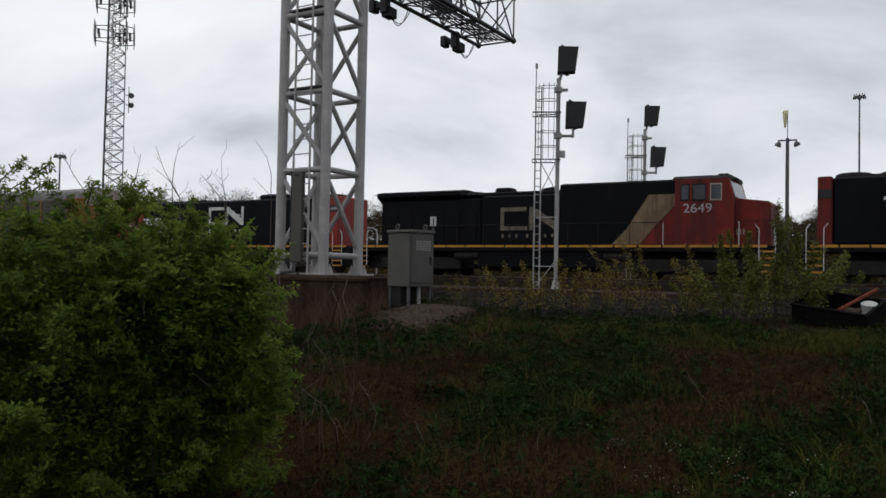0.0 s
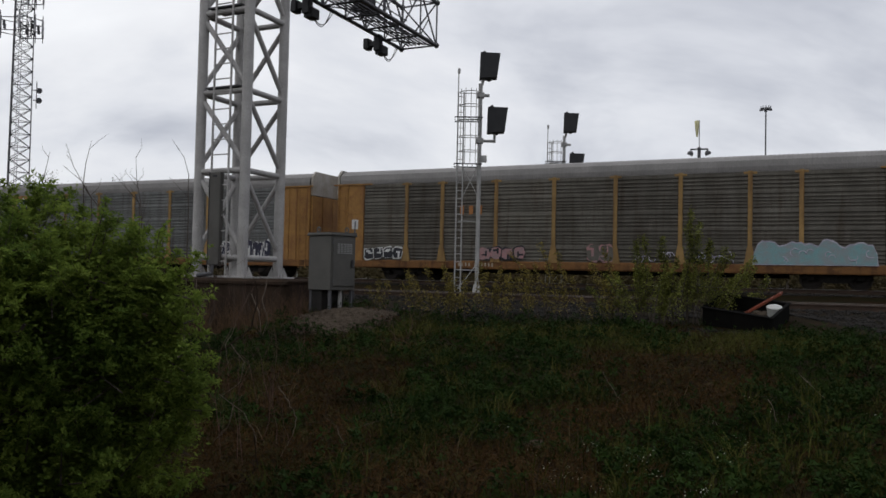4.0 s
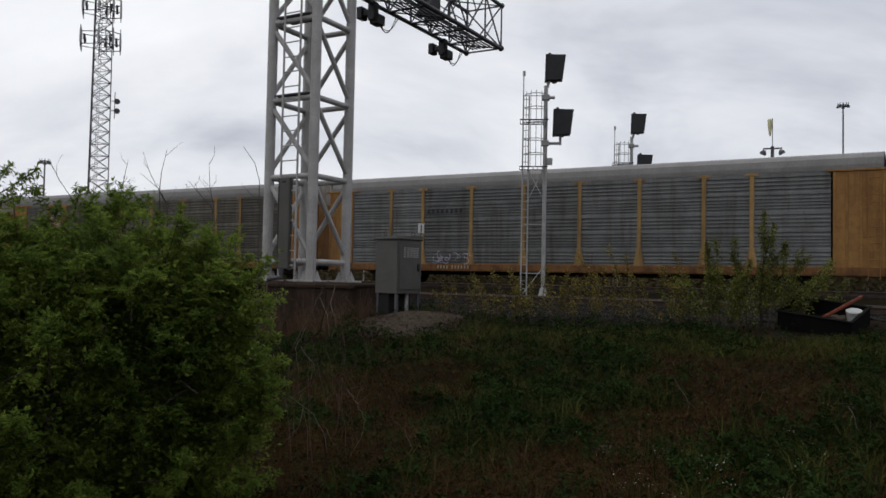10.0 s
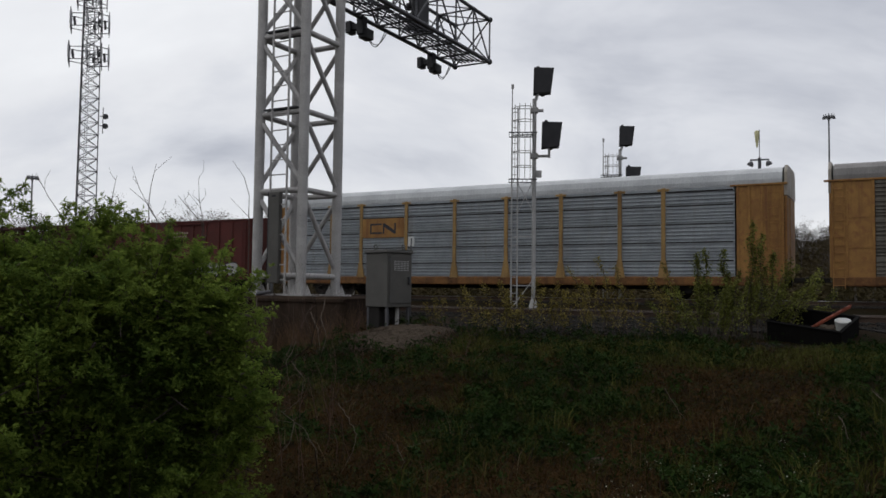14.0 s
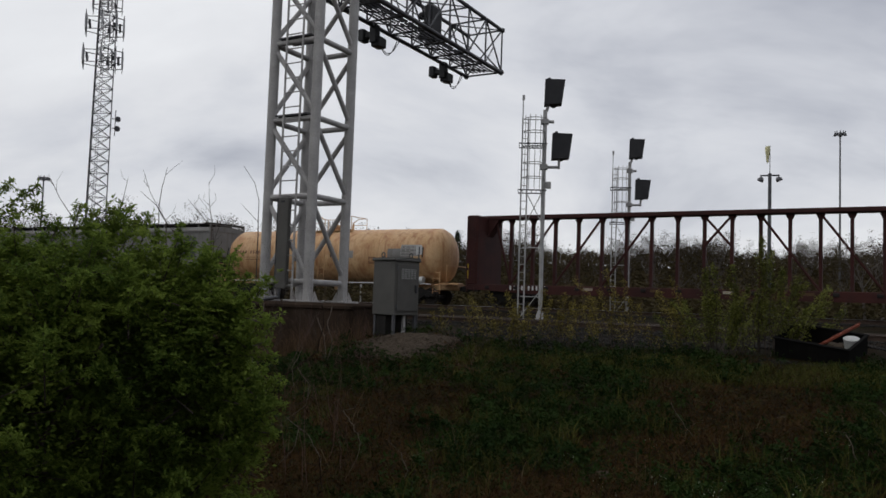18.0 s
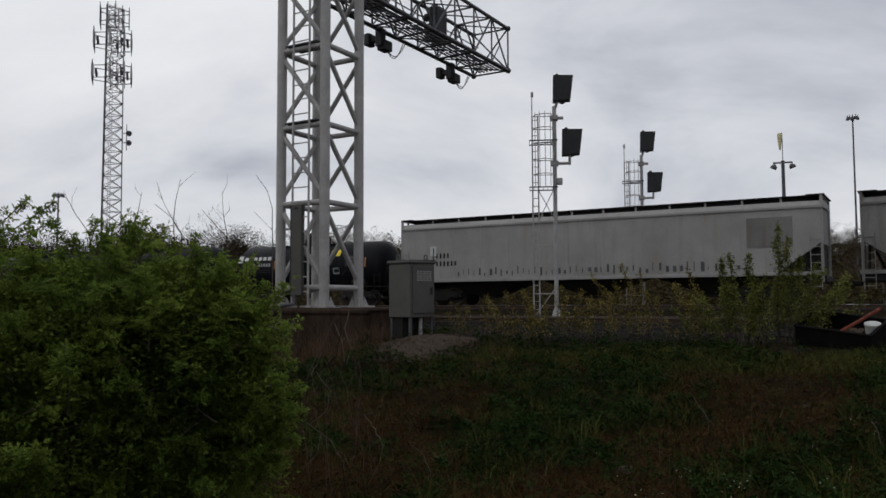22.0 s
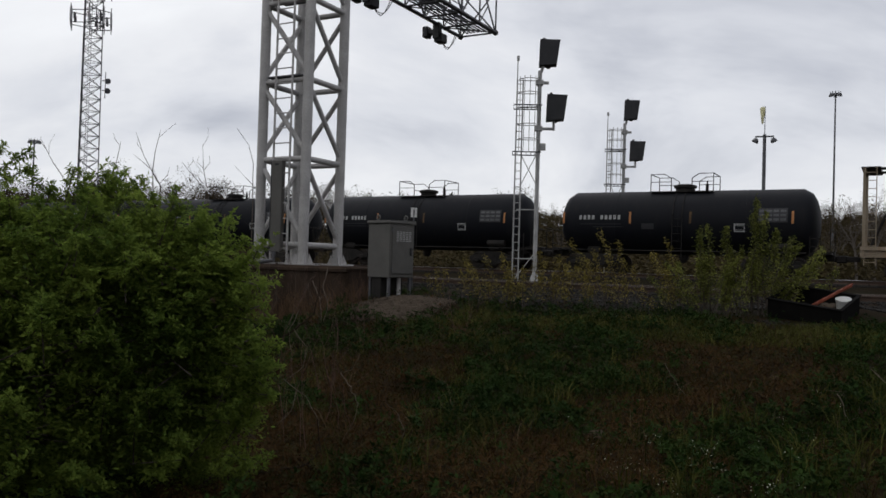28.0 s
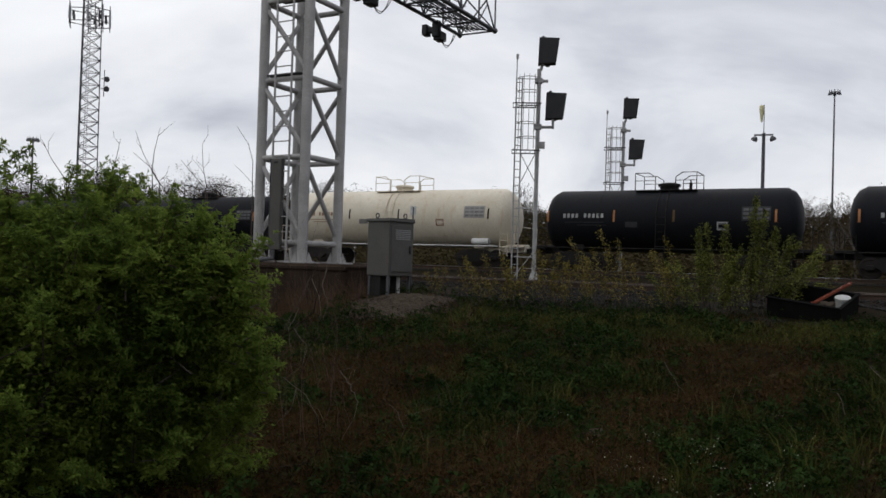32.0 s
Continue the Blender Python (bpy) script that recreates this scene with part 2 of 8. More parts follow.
REDDIRTY = mat("grimy red locomotive paint", (0.165, 0.017, 0.012), (0.10, 0.013, 0.010), 0.65, 0, 1.0, 30, 0.06, (0.035, 0.012, 0.010), 0.6)
WHITEPAINT = mat("white marking", (0.62, 0.62, 0.60), (0.46, 0.46, 0.44), 0.6, 0, 3, 40, 0.05)
DIRTYWHITE = mat("dirty white marking", (0.34, 0.30, 0.24), (0.24, 0.19, 0.14), 0.6, 0, 2, 40, 0.05)
DULLMARK = mat("soot dulled white marking", (0.19, 0.165, 0.13), (0.11, 0.09, 0.07), 0.7, 0, 1.5, 40, 0.05, (0.04, 0.035, 0.03), 0.4)
SLASH = mat("grimy slash paint", (0.21, 0.15, 0.09), (0.13, 0.085, 0.05), 0.7, 0, 1.2, 30, 0.05, (0.06, 0.04, 0.025), 0.5)
NOTICE = mat("faded notice print", (0.11, 0.11, 0.112), (0.07, 0.07, 0.072), 0.7, 0, 3, 40, 0.05)
MARK = mat("dull stencil white", (0.36, 0.36, 0.35), (0.24, 0.24, 0.235), 0.7, 0, 3, 40, 0.05)
PANEL = mat("dull notice panel", (0.035, 0.035, 0.037), (0.025, 0.025, 0.027), 0.7, 0, 3, 40, 0.05)
THICKET = leaf_mat("dry weed stalks", (0.045, 0.028, 0.016), (0.12, 0.075, 0.042), 0.95, 0.05)
STRIPE = mat("yellow reflective strip", (0.46, 0.22, 0.025), (0.36, 0.17, 0.022), 0.5, 0, 3, 40, 0.05)
TANKBLACK = mat("black tank paint", (0.006, 0.0066, 0.0088), (0.0085, 0.009, 0.011), 0.6, 0, 0.5, 30, 0.05, (0.014, 0.013, 0.013), 0.3, sheen=0.09)
TANKTAN = mat("tan tank paint", (0.55, 0.36, 0.19), (0.46, 0.27, 0.12), 0.55, 0, 0.5, 25, 0.06, (0.24, 0.09, 0.035), 0.62, (0.36, 0.17, 0.075))
TANKWHITE = mat("cream tank paint", (0.62, 0.56, 0.45), (0.52, 0.46, 0.35), 0.5, 0, 0.5, 25, 0.06, (0.40, 0.28, 0.16), 0.3)
HOPGREY = mat("grey hopper paint", (0.185, 0.18, 0.17), (0.135, 0.13, 0.12), 0.6, 0, 0.5, 25, 0.08, (0.12, 0.10, 0.085), 0.5)
HOPWHITE = mat("pale grey hopper paint", (0.31, 0.30, 0.29), (0.24, 0.232, 0.22), 0.6, 0, 0.5, 25, 0.08, (0.22, 0.20, 0.18), 0.4)
HOPTAN = mat("rust stained tan hopper paint", (0.17, 0.078, 0.044), (0.25, 0.150, 0.095), 0.65, 0, 0.6, 25, 0.08, (0.14, 0.05, 0.026), 0.3, (0.12, 0.045, 0.024), stretch=(0.16, 1, 2.0))
HOPEND = mat("pale tan end plate", (0.27, 0.225, 0.165), (0.21, 0.165, 0.115), 0.65, 0, 0.8, 25, 0.08, (0.20, 0.11, 0.06), 0.4)
BOXRED = mat("oxide red boxcar paint", (0.085, 0.019, 0.015), (0.06, 0.015, 0.012), 0.65, 0, 0.7, 25, 0.08, (0.055, 0.017, 0.013), 0.4)
BEAMRED = mat("worn brown red paint", (0.050, 0.014, 0.011), (0.030, 0.010, 0.009), 0.7, 0, 0.9, 25, 0.1, (0.035, 0.015, 0.012), 0.4)
GEAR = mat("dark running gear", (0.022, 0.019, 0.017), (0.012, 0.011, 0.010), 0.75, 0.2, 3, 30, 0.2)
WHEEL = mat("rolled wheel steel", (0.035, 0.028, 0.024), (0.020, 0.017, 0.015), 0.6, 0.5, 3, 30, 0.1)
RAILSIDE = mat("rusty rail", (0.075, 0.05, 0.037), (0.05, 0.034, 0.026), 0.7, 0.4, 4, 40, 0.2)
RUSTHEAD = mat("dull railhead", (0.075, 0.06, 0.05), (0.05, 0.04, 0.034), 0.55, 0.5, 4, 40, 0.1)
RAILHEAD = mat("polished railhead", (0.34, 0.34, 0.35), (0.25, 0.25, 0.26), 0.3, 0.9, 4, 40, 0.05)
TIE = mat("creosoted tie", (0.05, 0.042, 0.035), (0.03, 0.026, 0.023), 0.9, 0, 4, 60, 0.5, vary=0.3)
STONE = mat("ballast stone", (0.026, 0.024, 0.022), (0.012, 0.011, 0.0105), 0.9, 0, 9, 40, 0.4, grime=(0.055, 0.05, 0.044))
PALESTONE = mat("pale gravel", (0.082, 0.064, 0.048), (0.046, 0.037, 0.028), 0.9, 0, 9, 40, 0.4)
CRATE = mat("black painted plywood", (0.006, 0.0058, 0.0055), (0.009, 0.0085, 0.008), 0.9, 0, 4, 50, 0.2, (0.014, 0.013, 0.011), 0.2)
LEVEL = mat("orange red tool paint", (0.24, 0.06, 0.032), (0.17, 0.045, 0.026), 0.6, 0, 4, 40, 0.1)
BUCKET = mat("white pail plastic", (0.42, 0.42, 0.40), (0.34, 0.34, 0.32), 0.5, 0, 6, 40, 0.05)
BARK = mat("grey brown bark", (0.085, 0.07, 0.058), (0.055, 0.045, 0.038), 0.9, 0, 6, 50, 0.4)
# bark of the far trees, with the haze of distance put into its colour
FARBARK = mat("haze paled far bark", (0.12, 0.105, 0.095), (0.09, 0.078, 0.07), 0.95, 0, 6, 50, 0)
TWIG = mat("pale twig bark", (0.075, 0.06, 0.05), (0.05, 0.04, 0.032), 0.85, 0, 6, 50, 0.3)
LIMB = mat("dark wet bark", (0.028, 0.020, 0.014), (0.018, 0.013, 0.010), 0.9, 0, 6, 50, 0.4)
VINE = mat("pale vine bark", (0.145, 0.118, 0.092), (0.085, 0.067, 0.052), 0.85, 0, 6, 50, 0.3)
REDTWIG = mat("red brown cane bark", (0.10, 0.055, 0.045), (0.065, 0.036, 0.03), 0.85, 0, 6, 50, 0.3)
SOCK = mat("pale yellow sock cloth", (0.60, 0.57, 0.33), (0.50, 0.47, 0.28), 0.8, 0, 3, 60, 0.1)
TOWERSTEEL = mat("tower steel", (0.075, 0.075, 0.08), (0.05, 0.05, 0.054), 0.6, 0.4, 2, 40, 0.1)
ANTENNA = mat("antenna cover", (0.36, 0.36, 0.37), (0.28, 0.28, 0.29), 0.6, 0, 2, 40, 0.05)
BLUE = mat("shield blue", (0.018, 0.03, 0.13), (0.014, 0.022, 0.10), 0.55, 0, 3, 40, 0.05)
SHIELDRED = mat("shield red", (0.50, 0.045, 0.035), (0.42, 0.04, 0.03), 0.55, 0, 3, 40, 0.05)
TEAL = mat("teal spray paint", (0.16, 0.30, 0.31), (0.22, 0.24, 0.25), 0.6, 0, 3, 30, 0.05)
FADEDTEAL = mat("faded teal spray paint", (0.115, 0.165, 0.160), (0.125, 0.127, 0.122), 0.65, 0, 2.5, 30, 0.05, (0.16, 0.10, 0.085), 0.4)
PINK = mat("pink spray paint", (0.33, 0.16, 0.16), (0.22, 0.16, 0.16), 0.6, 0, 3, 30, 0.05)
MAUVE = mat("pale mauve spray paint", (0.42, 0.40, 0.46), (0.26, 0.24, 0.30), 0.6, 0, 3, 30, 0.05)
NAVY = mat("dark blue spray paint", (0.014, 0.015, 0.034), (0.02, 0.02, 0.04), 0.55, 0, 3, 30, 0.05)
PALESPRAY = mat("chalky white spray paint", (0.40, 0.39, 0.41), (0.27, 0.26, 0.28), 0.65, 0, 2.0, 30, 0.05, (0.15, 0.14, 0.15), 0.4)
SPRAYBLACK = mat("black spray paint", (0.012, 0.012, 0.016), (0.02, 0.02, 0.026), 0.55, 0, 3, 30, 0.05)
DIMAMBER = mat("grimy reflector", (0.10, 0.06, 0.025), (0.06, 0.036, 0.018), 0.7, 0, 3, 30, 0.05)
AMBER = mat("amber reflective decal", (0.36, 0.15, 0.045), (0.28, 0.11, 0.035), 0.5, 0, 3, 30, 0.05)
BRIGHTYELLOW = mat("bright yellow decal", (0.70, 0.52, 0.02), (0.6, 0.44, 0.02), 0.5, 0, 3, 30, 0.05)
GLASS = glass_mat("dark window glass")
LEAF = leaf_mat("bush leaves", (0.066, 0.108, 0.020), (0.195, 0.255, 0.044), 0.75, 0.5, 0.8, 2.2)
SAPLEAF = leaf_mat("sapling leaves", (0.085, 0.070, 0.014), (0.27, 0.22, 0.055), single=1.1)
SAPGREEN = leaf_mat("green sapling leaves", (0.052, 0.062, 0.012), (0.21, 0.22, 0.048), single=1.1)
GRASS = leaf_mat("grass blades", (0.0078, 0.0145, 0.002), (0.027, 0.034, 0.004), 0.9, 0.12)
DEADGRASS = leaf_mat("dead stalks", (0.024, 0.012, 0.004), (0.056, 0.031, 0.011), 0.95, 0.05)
FLOWER = leaf_mat("small white flowers", (0.20, 0.21, 0.15), (0.34, 0.34, 0.27), 0.8, 0.1)
WOODS = leaf_mat("budding branches", (0.040, 0.028, 0.015), (0.050, 0.042, 0.018), 0.95, 0.15, 0.2, 0.08)
PINE = leaf_mat("dark needles", (0.014, 0.024, 0.012), (0.028, 0.042, 0.020), 0.8, 0.05)


# ---- mesh tools ----
class Shape:
    """Collects the faces of one mesh."""

    def __init__(self):
        self.v, self.f = [], []

    def add(self, verts, faces):
        k = len(self.v)
        self.v += [tuple(p) for p in verts]
        self.f += [tuple(i + k for i in q) for q in faces]
        return self

    def box(self, x0, x1, y0, y1, z0, z1, c=0.0):
        """A box, with its edges cut by c."""
        if c <= 0:
            return self.add([(x, y, z) for x in (x0, x1) for y in (y0, y1) for z in (z0, z1)],
                            [(0, 1, 3, 2), (4, 6, 7, 5), (0, 4, 5, 1), (2, 3, 7, 6), (0, 2, 6, 4), (1, 5, 7, 3)])
        c = min(c, 0.45 * (x1 - x0), 0.45 * (y1 - y0), 0.45 * (z1 - z0))
        ring = lambda i, z: [(x0 + i, y0 + i + c, z), (x0 + i + c, y0 + i, z), (x1 - i - c, y0 + i, z), (x1 - i, y0 + i + c, z),
                             (x1 - i, y1 - i - c, z), (x1 - i - c, y1 - i, z), (x0 + i + c, y1 - i, z), (x0 + i, y1 - i - c, z)]
        v = ring(c, z0) + ring(0, z0 + c) + ring(0, z1 - c) + ring(c, z1)
        f = [tuple(range(7, -1, -1)), tuple(range(24, 32))]
        for k in range(3):
            f += [(8 * k + i, 8 * k + (i + 1) % 8, 8 * k + 8 + (i + 1) % 8, 8 * k + 8 + i) for i in range(8)]
        return self.add(v, f)

    def tube(self, p, q, r, n=8, r2=None, caps=True):
        p, q = Vector(p), Vector(q)
        d = (q - p)
        if d.length < 1e-6:
            return self
        d.normalize()
        a = d.cross(Vector((0, 0, 1)) if abs(d.z) < 0.9 else Vector((1, 0, 0))).normalized()
        b = d.cross(a)
        r2 = r if r2 is None else r2
        ring = [(math.cos(2 * math.pi * i / n), math.sin(2 * math.pi * i / n)) for i in range(n)]
        v = [p + (a * c + b * s) * r for c, s in ring] + [q + (a * c + b * s) * r2 for c, s in ring]
        f = [(i, n + i, n + (i + 1) % n, (i + 1) % n) for i in range(n)]
        if caps:
            f += [tuple(range(n)), tuple(range(2 * n - 1, n - 1, -1))]
        return self.add(v, f)

    def path(self, pts, r, n=6, r2=None):
        """One bent tube through the points, tapering from r to r2."""
        pts = [Vector(p) for p in pts]
        m, v, a = len(pts), [], None
        for i, p in enumerate(pts):
            d = pts[min(i + 1, m - 1)] - pts[max(i - 1, 0)]
            d = d.normalized() if d.length > 1e-7 else Vector((0, 0, 1))
            if a is None:
                a = d.cross(Vector((0, 0, 1)) if abs(d.z) < 0.9 else Vector((1, 0, 0)))
            a = (a - d * a.dot(d)).normalized()
            b = d.cross(a)
            rr = r if r2 is None else r + (r2 - r) * i / (m - 1)
            v += [p + (a * math.cos(6.28319 * k / n) + b * math.sin(6.28319 * k / n)) * rr for k in range(n)]
        f = [(i * n + k, (i + 1) * n + k, (i + 1) * n + (k + 1) % n, i * n + (k + 1) % n) for i in range(m - 1) for k in range(n)]
        return self.add(v, f + [tuple(range(n)), tuple(range(m * n - 1, (m - 1) * n - 1, -1))])

    def prism(self, outline, x0, x1):
        """An outline in (y, z), counter-clockwise seen from +x, drawn out along x."""
        n = len(outline)
        v = [(x0, y, z) for y, z in outline] + [(x1, y, z) for y, z in outline]
        return self.add(v, [(i, n + i, n + (i + 1) % n, (i + 1) % n)[::-1] for i in range(n)] + [tuple(range(n - 1, -1, -1)), tuple(range(n, 2 * n))])

    def slab(self, outline, y0, y1):
        """An outline in (x, z), drawn out along y."""
        n = len(outline)
        v = [(x, y0, z) for x, z in outline] + [(x, y1, z) for x, z in outline]
        return self.add(v, [(i, (i + 1) % n, n + (i + 1) % n, n + i) for i in range(n)] + [tuple(range(n - 1, -1, -1)), tuple(range(n, 2 * n))])

    def lathe(self, profile, axis="x", n=32, at=(0, 0, 0)):
        """A profile of (station, radius) turned about x, y or z."""
        v, f = [], []
        for s, r in profile:
            for i in range(n):
                c, d = r * math.cos(2 * math.pi * i / n), r * math.sin(2 * math.pi * i / n)
                p = {"x": (s, c, d), "y": (d, s, c), "z": (c, d, s)}[axis]
                v.append((p[0] + at[0], p[1] + at[1], p[2] + at[2]))
        for k in range(len(profile) - 1):
            f += [(k * n + i, k * n + (i + 1) % n, (k + 1) * n + (i + 1) % n, (k + 1) * n + i) for i in range(n)]
        m = (len(profile) - 1) * n
        f += [tuple(range(n - 1, -1, -1)), tuple(range(m, m + n))]
        return self.add(v, f)

    def mesh(self, name, material, smooth=False):
        me = bpy.data.meshes.new(name)
        me.from_pydata(self.v, [], self.f)
        me.materials.append(material)
        if smooth:
            me.polygons.foreach_set("use_smooth", [True] * len(me.polygons))
            me.set_sharp_from_angle(angle=radians(35))
        me.update()
        return me


def part(name, shape, material, parent, label="", smooth=False, at=None):
    """Links a shape, or a finished mesh, as one mesh object under a thing or a part."""
    if isinstance(shape, list):          # a row of alike pieces, each a part of its own
        return [part(name, p, material, parent, label) for p in shape][-1]
    ob = new(name, shape if isinstance(shape, bpy.types.Mesh) else shape.mesh(name, material, smooth))
    ob.parent = parent
    if at is not None:
        ob.location = at
    if label:
        ob["label"] = label
    return ob


def thing(name, label, category, group="", kind="", m=None):
    ob = new(name)
    ob.empty_display_size = 0.3
    if m is not None:
        ob.matrix_world = m
    return tagged(ob, label, category, group, kind)


def whole(name, shape, material, label, category, group="", kind="", smooth=False, m=None):
    ob = new(name, shape.mesh(name, material, smooth))
    if m is not None:
        ob.matrix_world = m
    return tagged(ob, label, category, group, kind)


def frame_at(along, perp, z=0.0, turn=0.0):
    """A pose whose x runs along the tracks and y across them, away from the camera."""
    v = spot(along, perp, z)
    return pose(v.x, v.y, v.z, 0, 0, -math.degrees(TH) + turn)


def frac(x):
    return x - math.floor(x)


# ---- ground ----
def bump_at(a, p, ca, cp, r, h):
    return h * math.exp(-((a - ca) ** 2 + (p - cp) ** 2) / (r * r))


def ground_z(a, p):
    """Height of the ground at metres along and across the tracks."""
    # the rise behind the camera is unseen, added to block low sky light
    knots = [(-80, 6.5), (-22, 5.5), (-9, -1.3), (0, -1.45), (7, -1.36), (11, -1.0), (14.5, -0.62), (17.0, -0.48), (18.2, -0.40), (21.8, -0.40),
             (23.5, -0.46), (32, -0.42), (34.6, -0.24), (40.2, -0.24), (43, -0.5), (90, -0.5), (125, 2.0), (165, 8.5), (230, 9.5), (6000, 9.5)]
    z = knots[0][1]
    for (p0, z0), (p1, z1) in zip(knots, knots[1:]):
        if p0 <= p:
            f = min(1.0, (p - p0) / (p1 - p0))
            z = z0 + (z1 - z0) * f
    v = Vector((a, p, 0))
    rough = 0.07 if p < 17.5 else (0.015 if p < 45 else 0.12)
    z += rough * noise.noise(v * 0.6) + 0.5 * rough * noise.noise(v * 1.9)
    if p > 60:
        z += min(1.0, (p - 60) / 60) * (1.6 * noise.noise(v * 0.02) + 1.0 * noise.noise(v * 0.045))
    # a hollow before the footing of the signal bridge
    if a < -9.2 and 8.0 < p < 16.6:
        f = min(1.0, (-9.2 - a) / 1.6) * min(1.0, (p - 8.0) / 2.0) * min(1.0, (16.6 - p) / 1.0)
        z = z * (1 - f) + f * min(z, -1.42 + 0.08 * noise.noise(v * 0.9))
    z += bump_at(a, p, -8.45, 13.3, 1.1, 0.2)
    # the bank on which the crate leans
    z += bump_at(a, p, -1.0, 15.75, 0.8, 0.2) - bump_at(a, p, -1.4, 14.45, 0.7, 0.1)
    return z


def grid_steps(spans):
    out = [spans[0][0]]
    for lo, hi, step in spans:
        while out[-1] < hi - 1e-6:
            out.append(min(hi, out[-1] + step))
    return out


def ground_mat():
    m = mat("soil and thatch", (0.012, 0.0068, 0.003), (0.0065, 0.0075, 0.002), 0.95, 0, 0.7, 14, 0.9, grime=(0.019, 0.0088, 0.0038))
    return m


def build_ground():
    s = Shape()
    aa = grid_steps([(-3500, -500, 600), (-500, -120, 40), (-120, -40, 4), (-40, 12, 0.5), (12, 60, 6), (60, 500, 55), (500, 3500, 600)])
    pp = grid_steps([(-1500, -60, 360), (-60, -4, 8), (-4, 24, 0.35), (24, 46, 0.8), (46, 240, 9), (240, 500, 52), (500, 4000, 700)])
    s.v = [tuple(spot(a, p, ground_z(a, p))) for p in pp for a in aa]
    n = len(aa)
    s.f = [(j * n + i, j * n + i + 1, (j + 1) * n + i + 1, (j + 1) * n + i) for j in range(len(pp) - 1) for i in range(n - 1)]
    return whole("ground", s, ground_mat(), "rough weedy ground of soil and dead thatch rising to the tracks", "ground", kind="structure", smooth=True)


ground = build_ground()


# ---- tracks ----
def rail_shapes(length):
    side = Shape().prism([(-0.07, -0.17), (0.07, -0.17), (0.07, -0.155), (0.012, -0.135), (0.012, -0.045), (0.036, -0.035), (0.036, -0.012),
                          (-0.036, -0.012), (-0.036, -0.035), (-0.012, -0.045), (-0.012, -0.135), (-0.07, -0.155)], 0, length)
    head = Shape().prism([(-0.036, -0.012), (0.036, -0.012), (0.036, -0.006), (0.028, 0), (-0.028, 0), (-0.036, -0.006)], 0, length)
    return side, head


def stone_mesh(name, material, seed):
    rnd = random.Random(seed)
    bm = bmesh.new()
    bmesh.ops.create_icosphere(bm, subdivisions=1, radius=1)
    for v in bm.verts:
        v.co *= rnd.uniform(0.65, 1.15)
    me = bpy.data.meshes.new(name)
    bm.to_mesh(me)
    bm.free()
    me.materials.append(material)
    return me


def stones(name, count, place, size, material, seed, label):
    """Many loose stones in one mesh; place(rnd) gives where each lies."""
    rnd = random.Random(seed)
    base = [[(v.co.x, v.co.y, v.co.z) for v in stone_mesh("stone", material, seed + k).vertices] for k in range(4)]
    src = stone_mesh("stone", material, seed)
    faces = [tuple(p.vertices) for p in src.polygons]
    arr = [np.array(b) for b in base]
    vs, fs, k = [], [], 0
    fa = np.array(faces)
    for _ in range(count):
        x, y, z = place(rnd)
        r = size * rnd.uniform(0.55, 1.5)
        w = rnd.uniform(0, 6.28)
        c, sn = math.cos(w), math.sin(w)
        b = arr[rnd.randrange(4)] * (r, r * rnd.uniform(0.6, 1), r * rnd.uniform(0.5, 0.9))
        vs.append(b @ np.array([[c, sn, 0], [-sn, c, 0], [0, 0, 1]]) + (x, y, z + 0.2 * r))
        fs.append(fa + k)
        k += len(b)
    s = Shape()
    s.v, s.f = np.concatenate(vs).tolist(), np.concatenate(fs).tolist()
    return whole(name, s, material, label, "gravel", kind="stuff")


def build_track(name, perp, z, label, lo, hi, ties):
    t = thing(name, label, "railway track", kind="structure", m=frame_at(lo, perp, z))
    side, head = rail_shapes(hi - lo)
    ms, mh = side.mesh("rail", RAILSIDE), head.mesh("railhead", RUSTHEAD if perp < 30 else RAILHEAD)
    for y in (-0.7535, 0.7535):
        r = part("rail", ms, None, t, "rusty steel rail", at=(0, y, 0))
        part("railhead", mh, None, r, "worn bright running surface")
    tie = Shape().box(-0.115, 0.115, -1.3, 1.3, -0.36, -0.172, 0.015).mesh("tie", TIE)
    plate = Shape()
    for y in (-0.7535, 0.7535):
        plate.box(-0.1, 0.1, y - 0.17, y + 0.17, -0.172, -0.155, 0.004)
        for dx, dy in ((-0.06, -0.1), (0.06, 0.1)):
            plate.box(dx - 0.012, dx + 0.012, y + dy - 0.012, y + dy + 0.012, -0.155, -0.12)
    plate = plate.mesh("tie_plate", RAILSIDE)
    x = ties[0] - lo
    rnd = random.Random(5)
    while x < ties[1] - lo:
        o = part("tie", tie, None, t, at=(x, rnd.uniform(-0.04, 0.04), rnd.uniform(-0.01, 0.006)))
        o.rotation_euler = (0, 0, rnd.uniform(-0.02, 0.02))
        part("tie_plate", plate, None, o)
        x += 0.56
    return t


build_track("track_near", NEAR, -0.25, "empty rusty railway track on dark ballast", -160, 60, (-34, 4))
build_track("track_far", TRACK, 0.0, "railway track that carries the moving train", -700, 300, (-46, 6))


def ballast_place(p0, p1, a0, a1):
    def f(rnd):
        a, p = rnd.uniform(a0, a1), rnd.uniform(p0, p1)
        return spot(a, p, ground_z(a, p))
    return f


stones("ballast", 15000, ballast_place(17.4, 22.6, -27, 4), 0.036, STONE, 3, "dark crushed stone ballast of the empty track")
stones("ballast", 9000, ballast_place(34.4, 36.6, -38, 6), 0.045, STONE, 8, "dark crushed stone ballast of the busy track")


